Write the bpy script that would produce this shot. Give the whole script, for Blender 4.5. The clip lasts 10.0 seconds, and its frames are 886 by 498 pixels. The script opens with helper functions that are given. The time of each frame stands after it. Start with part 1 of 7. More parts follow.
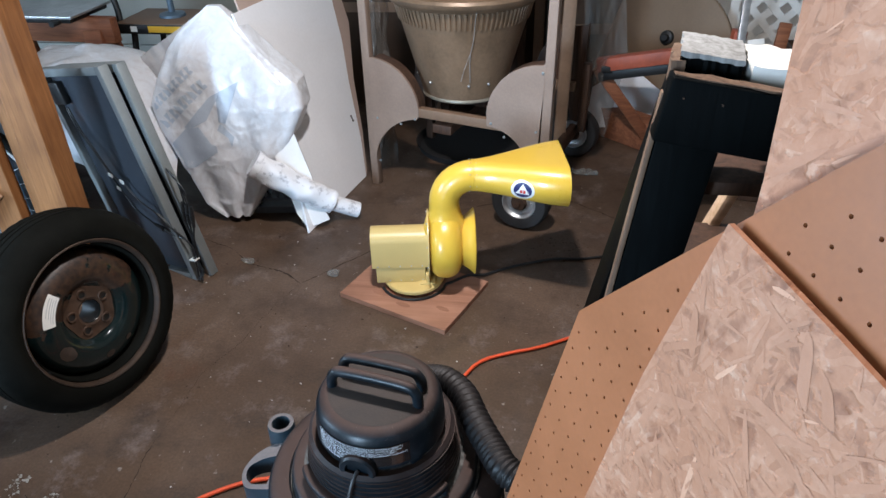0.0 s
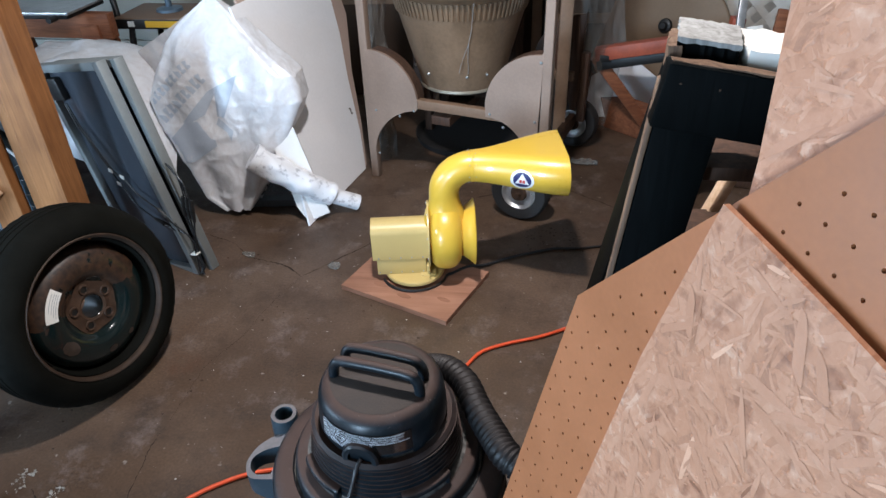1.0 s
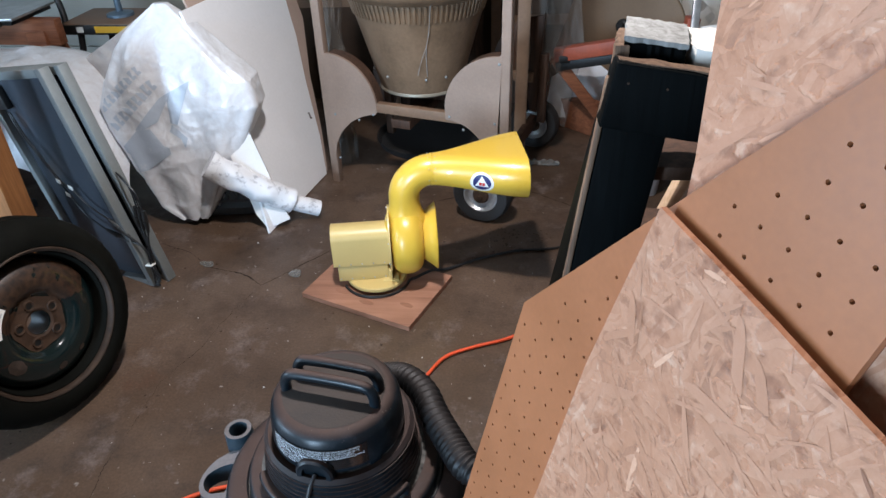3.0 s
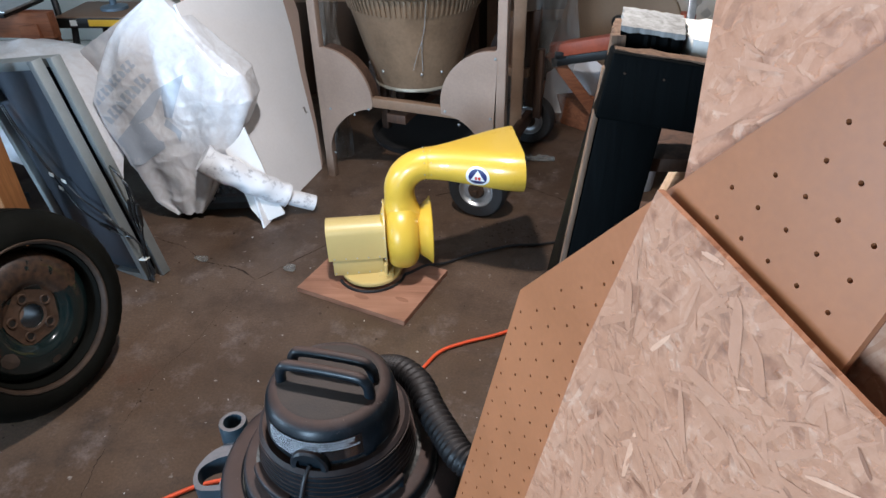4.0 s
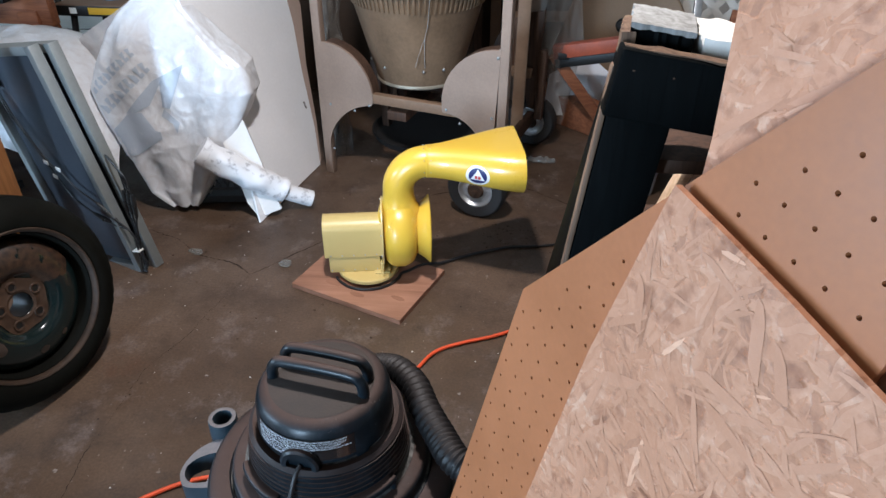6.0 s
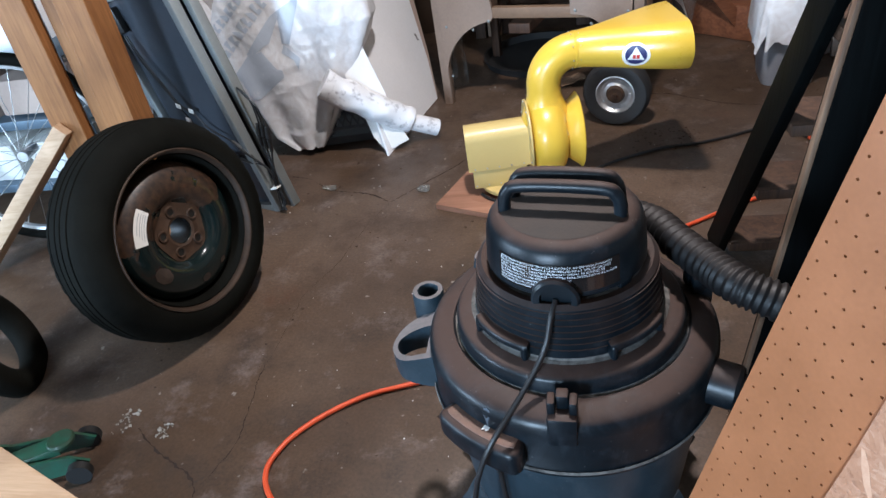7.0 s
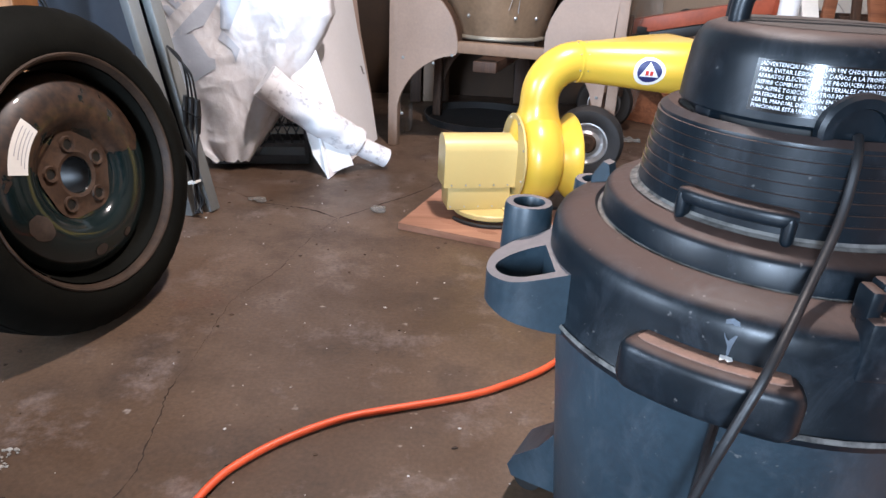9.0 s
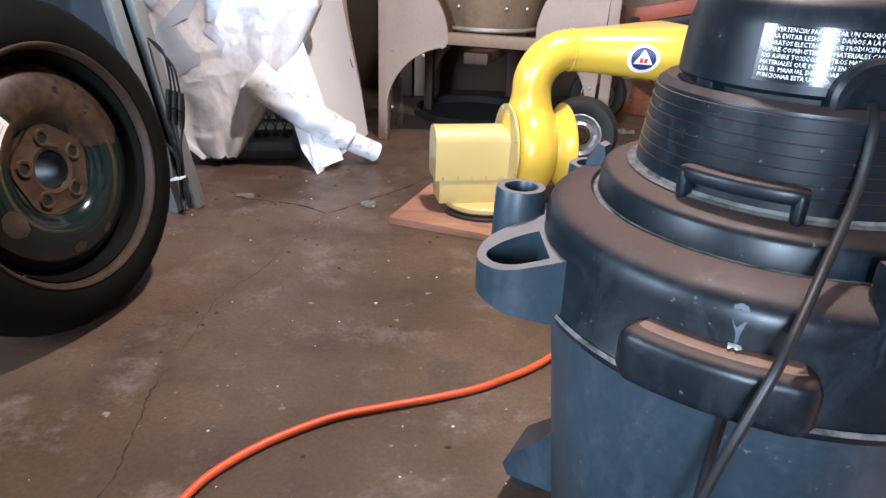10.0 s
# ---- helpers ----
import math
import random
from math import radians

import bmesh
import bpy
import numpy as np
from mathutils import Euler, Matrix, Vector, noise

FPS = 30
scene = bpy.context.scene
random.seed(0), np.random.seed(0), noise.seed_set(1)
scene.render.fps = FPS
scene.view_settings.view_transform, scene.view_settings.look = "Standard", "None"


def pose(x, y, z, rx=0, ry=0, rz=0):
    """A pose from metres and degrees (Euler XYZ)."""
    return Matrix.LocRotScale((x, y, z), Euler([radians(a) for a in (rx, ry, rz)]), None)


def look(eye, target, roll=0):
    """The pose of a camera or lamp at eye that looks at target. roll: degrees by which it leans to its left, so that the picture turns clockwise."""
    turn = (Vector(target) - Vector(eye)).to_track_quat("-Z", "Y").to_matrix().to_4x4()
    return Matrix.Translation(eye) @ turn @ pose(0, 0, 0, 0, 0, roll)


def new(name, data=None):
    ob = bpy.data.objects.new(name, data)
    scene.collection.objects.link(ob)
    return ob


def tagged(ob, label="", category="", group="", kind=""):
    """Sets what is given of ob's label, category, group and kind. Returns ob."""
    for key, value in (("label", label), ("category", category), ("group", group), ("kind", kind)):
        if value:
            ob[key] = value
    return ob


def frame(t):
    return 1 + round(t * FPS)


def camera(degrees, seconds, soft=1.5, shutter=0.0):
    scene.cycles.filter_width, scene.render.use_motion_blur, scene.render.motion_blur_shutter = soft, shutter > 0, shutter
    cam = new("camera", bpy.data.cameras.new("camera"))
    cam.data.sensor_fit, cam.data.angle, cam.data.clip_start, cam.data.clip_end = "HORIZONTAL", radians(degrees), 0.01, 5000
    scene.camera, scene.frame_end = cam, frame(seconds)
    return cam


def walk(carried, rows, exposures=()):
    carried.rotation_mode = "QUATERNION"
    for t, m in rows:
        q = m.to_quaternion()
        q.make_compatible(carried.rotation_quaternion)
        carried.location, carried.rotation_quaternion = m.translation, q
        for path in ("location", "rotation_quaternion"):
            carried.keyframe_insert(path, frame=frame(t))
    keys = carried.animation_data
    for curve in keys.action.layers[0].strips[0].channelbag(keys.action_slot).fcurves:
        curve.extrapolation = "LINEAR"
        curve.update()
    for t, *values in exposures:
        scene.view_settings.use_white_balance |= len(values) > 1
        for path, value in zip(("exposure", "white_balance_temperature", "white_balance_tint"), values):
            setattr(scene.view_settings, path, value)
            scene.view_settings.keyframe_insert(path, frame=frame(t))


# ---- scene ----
cam = camera(67.6, 10.0)
PATH = [
    (0, (0.216, 0.449, 1.331), (-0.042, 2.101, 0.235), -1.3),
    (0.5, (0.213, 0.45, 1.32), (-0.048, 2.093, 0.209), -0.9),
    (1, (0.219, 0.443, 1.328), (-0.041, 2.083, 0.214), -2.1),
    (1.5, (0.229, 0.458, 1.325), (-0.025, 2.112, 0.23), -3.3),
    (2, (0.237, 0.447, 1.34), (-0.037, 2.082, 0.22), -4.6),
    (2.5, (0.244, 0.467, 1.324), (-0.006, 2.106, 0.205), -3.8),
    (2.7, (0.243, 0.467, 1.322), (0.060, 2.121, 0.213), -2.1),
    (4, (0.242, 0.464, 1.31), (0.086, 2.116, 0.193), -1.4),
    (4.5, (0.243, 0.456, 1.313), (0.111, 2.102, 0.185), -0.2),
    (5, (0.235, 0.462, 1.303), (0.106, 2.091, 0.149), 0.9),
    (6.3, (0.236, 0.481, 1.284), (0.074, 2.139, 0.178), -0.4),
    (6.5, (0.192, 0.479, 1.264), (0.032, 2.143, 0.166), -3.4),
    (6.7, (0.11, 0.462, 1.202), (-0.057, 2.152, 0.145), -4.9),
    (7, (0.008, 0.45, 1.032), (-0.378, 2.056, -0.096), -9.9),
    (7.2, (-0.069, 0.47, 0.91), (-0.441, 2.087, -0.206), -8.1),
    (7.5, (-0.148, 0.507, 0.793), (-0.439, 2.179, -0.264), -10.5),
    (7.7, (-0.193, 0.541, 0.746), (-0.403, 2.264, -0.248), -7.3),
    (8, (-0.26, 0.578, 0.697), (-0.284, 2.366, -0.198), -2.6),
    (8.2, (-0.287, 0.588, 0.664), (-0.303, 2.409, -0.164), 1.4),
    (8.5, (-0.318, 0.584, 0.648), (-0.308, 2.406, -0.177), 1.6),
    (9, (-0.322, 0.596, 0.626), (-0.271, 2.426, -0.179), 2.9),
    (9.5, (-0.322, 0.609, 0.593), (-0.241, 2.424, -0.244), 3.5),
    (10, (-0.314, 0.625, 0.603), (-0.248, 2.452, -0.206), 2.3),
]
EXPOSURES = ((0.0, -0.45, 6200, 11), (6.5, -0.45, 6200, 11), (7.5, -0.08, 6450, 15), (8.5, 0.08, 6700, 19), (10.0, 0.13, 6700, 19))
walk(cam, [(t, look(eye, target, roll)) for t, eye, target, roll in PATH], exposures=EXPOSURES)

# ---- world, lamps, exposure ----
world = bpy.data.worlds.new("world")
scene.world = world
world.use_nodes = True
wn = world.node_tree.nodes
sky = wn.new("ShaderNodeTexSky")
sky.sky_type, sky.sun_disc = "NISHITA", False
sky.sun_elevation, sky.sun_rotation = radians(35), radians(250)
world.node_tree.links.new(sky.outputs[0], wn["Background"].inputs[0])
wn["Background"].inputs[1].default_value = 0.12


def area_lamp(name, at, target, sx, sy, watts, colour):
    data = bpy.data.lights.new(name, "AREA")
    data.shape, data.size, data.size_y, data.energy, data.color = "RECTANGLE", sx, sy, watts, colour
    ob = new(name, data)
    ob.matrix_world = look(at, target)
    return tagged(ob, kind="structure")


# shop light over the middle of the floor, daylight through two windows
area_lamp("shop_light_glow", (-0.04, 1.68, 2.05), (-0.04, 1.68, 0), 0.10, 0.10, 58, (1.0, 0.945, 0.91))
area_lamp("window_daylight", (-1.55, -2.32, 1.10), (-0.2, 2.0, 0.4), 0.45, 1.2, 265, (0.56, 0.78, 1.0))
area_lamp("window_daylight", (-3.08, 0.25, 1.05), (-0.8, 1.4, 0.5), 1.0, 0.9, 115, (0.56, 0.78, 1.0))

# ---- materials ----


def mat(name, base, rough=0.6, metal=0.0, var=0.25, scale=8.0, fine=90.0, bump=0.15, tint=None, spec=0.5, stretch=(1, 1, 1), coat=0.0, dust=None, dust_amount=0.7, split=(0.42, 0.86), scuff=None, scuff_amount=0.5):
    """A surface with broad patches, fine grain, varied gloss and a slight relief."""
    m = bpy.data.materials.new(name)
    m.use_nodes = True
    nt = m.node_tree
    n, link = nt.nodes, nt.links.new
    b = n["Principled BSDF"]
    tc = n.new("ShaderNodeTexCoord")
    mp = n.new("ShaderNodeMapping")
    mp.inputs["Scale"].default_value = stretch
    link(tc.outputs["Object"], mp.inputs["Vector"])
    big = n.new("ShaderNodeTexNoise")
    big.inputs["Scale"].default_value, big.inputs["Detail"].default_value, big.inputs["Roughness"].default_value = scale, 6, 0.65
    small = n.new("ShaderNodeTexNoise")
    small.inputs["Scale"].default_value, small.inputs["Detail"].default_value = fine, 5
    link(mp.outputs[0], big.inputs["Vector"])
    link(mp.outputs[0], small.inputs["Vector"])
    add = n.new("ShaderNodeMath")
    add.operation = "MULTIPLY_ADD"
    add.inputs[1].default_value = 0.35
    link(small.outputs[0], add.inputs[0])
    link(big.outputs[0], add.inputs[2])
    ramp = n.new("ShaderNodeValToRGB")
    dark = [c * (1 - var) for c in base]
    light = [min(1, c * (1 + var * 0.7)) for c in base]
    if tint:
        dark = list(tint)
    ramp.color_ramp.elements[0].position, ramp.color_ramp.elements[1].position = split
    ramp.color_ramp.elements[0].color = (*dark, 1)
    ramp.color_ramp.elements[1].color = (*light, 1)
    link(add.outputs[0], ramp.inputs[0])
    colour = ramp.outputs[0]
    if scuff:
        # pale rubbed streaks and smears
        sm = n.new("ShaderNodeMapping")
        sm.inputs["Scale"].default_value = (1, 1, 0.55)
        sm.inputs["Rotation"].default_value = (0.5, 0.3, 0.2)
        link(tc.outputs["Object"], sm.inputs["Vector"])
        sn = n.new("ShaderNodeTexNoise")
        sn.inputs["Scale"].default_value, sn.inputs["Detail"].default_value, sn.inputs["Roughness"].default_value, sn.inputs["Distortion"].default_value = 26, 10, 0.78, 0.6
        link(sm.outputs[0], sn.inputs["Vector"])
        sg = n.new("ShaderNodeMapRange")
        sg.inputs["From Min"].default_value, sg.inputs["From Max"].default_value, sg.inputs["To Max"].default_value = 0.50, 0.74, scuff_amount
        link(sn.outputs[0], sg.inputs["Value"])
        sx = n.new("ShaderNodeMix")
        sx.data_type = "RGBA"
        link(sg.outputs[0], sx.inputs["Factor"])
        link(colour, sx.inputs["A"])
        sx.inputs["B"].default_value = (*scuff, 1)
        colour = sx.outputs["Result"]
        pn = n.new("ShaderNodeTexNoise")
        pn.inputs["Scale"].default_value, pn.inputs["Detail"].default_value = 170, 2
        link(tc.outputs["Object"], pn.inputs["Vector"])
        pg = n.new("ShaderNodeMapRange")
        pg.inputs["From Min"].default_value, pg.inputs["From Max"].default_value, pg.inputs["To Max"].default_value = 0.71, 0.78, 0.6
        link(pn.outputs[0], pg.inputs["Value"])
        px = n.new("ShaderNodeMix")
        px.data_type = "RGBA"
        link(pg.outputs[0], px.inputs["Factor"])
        link(colour, px.inputs["A"])
        px.inputs["B"].default_value = (0.13, 0.125, 0.12, 1)
        colour = px.outputs["Result"]
    link(colour, b.inputs["Base Color"])
    rr = n.new("ShaderNodeMapRange")
    rr.inputs["To Min"].default_value, rr.inputs["To Max"].default_value = max(0.03, rough - 0.12), min(1, rough + 0.14)
    link(add.outputs[0], rr.inputs["Value"])
    link(rr.outputs[0], b.inputs["Roughness"])
    bp = n.new("ShaderNodeBump")
    bp.inputs["Strength"].default_value, bp.inputs["Distance"].default_value = bump, 0.004
    link(add.outputs[0], bp.inputs["Height"])
    link(bp.outputs[0], b.inputs["Normal"])
    b.inputs["Metallic"].default_value = metal
    b.inputs["Specular IOR Level"].default_value = spec
    b.inputs["Coat Weight"].default_value = coat
    if dust:
        # dust settled on the faces that look up
        geo = n.new("ShaderNodeNewGeometry")
        sep = n.new("ShaderNodeSeparateXYZ")
        link(geo.outputs["Normal"], sep.inputs[0])
        up = n.new("ShaderNodeMapRange")
        up.inputs["From Min"].default_value, up.inputs["From Max"].default_value = 0.60, 0.95
        link(sep.outputs["Z"], up.inputs["Value"])
        patch = n.new("ShaderNodeMapRange")
        patch.inputs["From Min"].default_value, patch.inputs["From Max"].default_value = 0.35, 0.75
        patch.inputs["To Min"].default_value, patch.inputs["To Max"].default_value = 0.35 * dust_amount, dust_amount
        link(add.outputs[0], patch.inputs["Value"])
        mu = n.new("ShaderNodeMath")
        mu.operation = "MULTIPLY"
        link(up.outputs[0], mu.inputs[0])
        link(patch.outputs[0], mu.inputs[1])
        film = n.new("ShaderNodeMath")
        film.inputs[1].default_value = 0.004
        link(mu.outputs[0], film.inputs[0])
        mx = n.new("ShaderNodeMix")
        mx.data_type = "RGBA"
        link(film.outputs[0], mx.inputs["Factor"])
        link(colour, mx.inputs["A"])
        mx.inputs["B"].default_value = (*dust, 1)
        link(mx.outputs["Result"], b.inputs["Base Color"])
        ra = n.new("ShaderNodeMath")
        ra.operation, ra.use_clamp = "MULTIPLY_ADD", True
        ra.inputs[1].default_value = 0.75
        link(mu.outputs[0], ra.inputs[0])
        link(rr.outputs[0], ra.inputs[2])
        link(ra.outputs[0], b.inputs["Roughness"])
    return m


def wood_mat(name, base, dark, axis=2, rough=0.6, grain=26.0, spec=0.28):
    """Sawn timber: long wavy grain along one axis."""
    m = bpy.data.materials.new(name)
    m.use_nodes = True
    nt = m.node_tree
    n, link = nt.nodes, nt.links.new
    b = n["Principled BSDF"]
    tc = n.new("ShaderNodeTexCoord")
    info = n.new("ShaderNodeObjectInfo")
    mp = n.new("ShaderNodeMapping")
    sc = [1.0, 1.0, 1.0]
    sc[axis] = 0.07
    mp.inputs["Scale"].default_value = sc
    link(tc.outputs["Object"], mp.inputs["Vector"])
    link(info.outputs["Random"], mp.inputs["Location"])
    no = n.new("ShaderNodeTexNoise")
    no.inputs["Scale"].default_value, no.inputs["Detail"].default_value, no.inputs["Distortion"].default_value = grain * 2, 8, 1.2
    link(mp.outputs[0], no.inputs["Vector"])
    pore = n.new("ShaderNodeTexNoise")
    pore.inputs["Scale"].default_value, pore.inputs["Detail"].default_value = grain * 12, 3
    link(mp.outputs[0], pore.inputs["Vector"])
    dirt = n.new("ShaderNodeTexNoise")
    dirt.inputs["Scale"].default_value, dirt.inputs["Detail"].default_value = 5, 5
    link(tc.outputs["Object"], dirt.inputs["Vector"])
    add = n.new("ShaderNodeMath")
    add.operation = "MULTIPLY_ADD"
    add.inputs[1].default_value = 0.4
    link(pore.outputs[0], add.inputs[0])
    link(no.outputs[0], add.inputs[2])
    ramp = n.new("ShaderNodeValToRGB")
    ramp.color_ramp.elements[0].position, ramp.color_ramp.elements[1].position = 0.45, 0.85
    ramp.color_ramp.elements[0].color, ramp.color_ramp.elements[1].color = (*dark, 1), (*base, 1)
    link(add.outputs[0], ramp.inputs[0])
    mul = n.new("ShaderNodeMix")
    mul.data_type, mul.blend_type = "RGBA", "MULTIPLY"
    mul.inputs["Factor"].default_value = 0.45
    dr = n.new("ShaderNodeValToRGB")
    dr.color_ramp.elements[0].position, dr.color_ramp.elements[1].position = 0.35, 0.6
    dr.color_ramp.elements[0].color = (0.45, 0.4, 0.36, 1)
    link(dirt.outputs[0], dr.inputs[0])
    link(ramp.outputs[0], mul.inputs["A"])
    link(dr.outputs[0], mul.inputs["B"])
    link(mul.outputs["Result"], b.inputs["Base Color"])
    b.inputs["Roughness"].default_value = rough
    b.inputs["Specular IOR Level"].default_value = spec
    bp = n.new("ShaderNodeBump")
    bp.inputs["Strength"].default_value, bp.inputs["Distance"].default_value = 0.25, 0.002
    link(add.outputs[0], bp.inputs["Height"])
    link(bp.outputs[0], b.inputs["Normal"])
    return m


def osb_mat(name):
    """Strand board: overlapping wood flakes laid in several directions."""
    m = bpy.data.materials.new(name)
    m.use_nodes = True
    nt = m.node_tree
    n, link = nt.nodes, nt.links.new
    b = n["Principled BSDF"]
    tc = n.new("ShaderNodeTexCoord")
    warp = n.new("ShaderNodeTexNoise")
    warp.inputs["Scale"].default_value, warp.inputs["Detail"].default_value = 9, 3
    link(tc.outputs["Object"], warp.inputs["Vector"])
    vm = n.new("ShaderNodeMix")
    vm.data_type, vm.blend_type = "RGBA", "LINEAR_LIGHT"
    vm.inputs["Factor"].default_value = 0.035
    link(tc.outputs["Object"], vm.inputs["A"])
    link(warp.outputs["Color"], vm.inputs["B"])
    cols, hts = [], []
    for k, (turn, sx, sy) in enumerate(((12, 150, 26), (70, 130, 22), (128, 180, 30))):
        mp = n.new("ShaderNodeMapping")
        mp.inputs["Rotation"].default_value = (0, 0, radians(turn))
        mp.inputs["Location"].default_value = (k * 1.7, k * 0.9, 0)
        rot = n.new("ShaderNodeVectorMath")
        rot.operation = "MULTIPLY"
        rot.inputs[1].default_value = (sx, sy, 1)
        link(vm.outputs["Result"], mp.inputs["Vector"])
        link(mp.outputs[0], rot.inputs[0])
        vo = n.new("ShaderNodeTexVoronoi")
        vo.inputs["Scale"].default_value = 1.0
        vo.inputs["Randomness"].default_value = 1.0
        link(rot.outputs[0], vo.inputs["Vector"])
        cols.append(vo.outputs["Color"])
        hts.append(vo.outputs["Distance"])
    sel = n.new("ShaderNodeTexNoise")
    sel.inputs["Scale"].default_value, sel.inputs["Detail"].default_value = 38, 4
    link(tc.outputs["Object"], sel.inputs["Vector"])
    step = n.new("ShaderNodeValToRGB")
    step.color_ramp.elements[0].position, step.color_ramp.elements[1].position = 0.46, 0.5
    link(sel.outputs[0], step.inputs[0])
    step2 = n.new("ShaderNodeValToRGB")
    step2.color_ramp.elements[0].position, step2.color_ramp.elements[1].position = 0.55, 0.58
    link(sel.outputs[0], step2.inputs[0])
    a = n.new("ShaderNodeMix")
    a.data_type = "RGBA"
    link(step.outputs[0], a.inputs["Factor"])
    link(cols[0], a.inputs["A"])
    link(cols[1], a.inputs["B"])
    c = n.new("ShaderNodeMix")
    c.data_type = "RGBA"
    link(step2.outputs[0], c.inputs["Factor"])
    link(a.outputs["Result"], c.inputs["A"])
    link(cols[2], c.inputs["B"])
    bw = n.new("ShaderNodeSeparateColor")
    link(c.outputs["Result"], bw.inputs[0])
    ramp = n.new("ShaderNodeValToRGB")
    els = ramp.color_ramp.elements
    els[0].position, els[0].color = 0.0, (0.205, 0.072, 0.030, 1)
    els[1].position, els[1].color = 1.0, (0.616, 0.386, 0.273, 1)
    for pos, col in ((0.15, (0.247, 0.117, 0.071, 1)), (0.40, (0.403, 0.186, 0.103, 1)), (0.66, (0.470, 0.237, 0.142, 1)), (0.84, (0.557, 0.339, 0.232, 1))):
        e = els.new(pos)
        e.color = col
    gr = n.new("ShaderNodeTexNoise")
    gr.inputs["Scale"].default_value, gr.inputs["Detail"].default_value, gr.inputs["Roughness"].default_value = 70, 8, 0.7
    link(tc.outputs["Object"], gr.inputs["Vector"])
    soft = n.new("ShaderNodeMath")
    soft.operation = "MULTIPLY_ADD"
    soft.inputs[1].default_value = 0.7
    link(gr.outputs[0], soft.inputs[0])
    lift = n.new("ShaderNodeMath")
    lift.operation = "MULTIPLY_ADD"
    lift.inputs[1].default_value, lift.inputs[2].default_value = 0.34, -0.02
    link(bw.outputs[0], lift.inputs[0])
    link(lift.outputs[0], soft.inputs[2])
    # broad patches of pale and dull strands
    broad = n.new("ShaderNodeTexNoise")
    broad.inputs["Scale"].default_value, broad.inputs["Detail"].default_value, broad.inputs["Roughness"].default_value = 11, 5, 0.6
    link(tc.outputs["Object"], broad.inputs["Vector"])
    pale = n.new("ShaderNodeMath")
    pale.operation = "MULTIPLY_ADD"
    pale.inputs[1].default_value = 0.75
    link(broad.outputs[0], pale.inputs[0])
    link(soft.outputs[0], pale.inputs[2])
    low_ = n.new("ShaderNodeMath")
    low_.operation = "SUBTRACT"
    low_.inputs[1].default_value = 0.36
    link(pale.outputs[0], low_.inputs[0])
    link(low_.outputs[0], ramp.inputs[0])
    stain = n.new("ShaderNodeTexNoise")
    stain.inputs["Scale"].default_value, stain.inputs["Detail"].default_value = 42, 7
    link(tc.outputs["Object"], stain.inputs["Vector"])
    sr = n.new("ShaderNodeValToRGB")
    sr.color_ramp.elements[0].position, sr.color_ramp.elements[1].position = 0.34, 0.44
    sr.color_ramp.elements[0].color = (0.42, 0.3, 0.24, 1)
    link(stain.outputs[0], sr.inputs[0])
    mul = n.new("ShaderNodeMix")
    mul.data_type, mul.blend_type = "RGBA", "MULTIPLY"
    mul.inputs["Factor"].default_value = 0.5
    link(ramp.outputs[0], mul.inputs["A"])
    link(sr.outputs[0], mul.inputs["B"])
    link(mul.outputs["Result"], b.inputs["Base Color"])
    b.inputs["Roughness"].default_value = 0.5
    bp = n.new("ShaderNodeBump")
    bp.inputs["Strength"].default_value, bp.inputs["Distance"].default_value = 0.35, 0.003
    link(bw.outputs[0], bp.inputs["Height"])
    link(bp.outputs[0], b.inputs["Normal"])
    return m


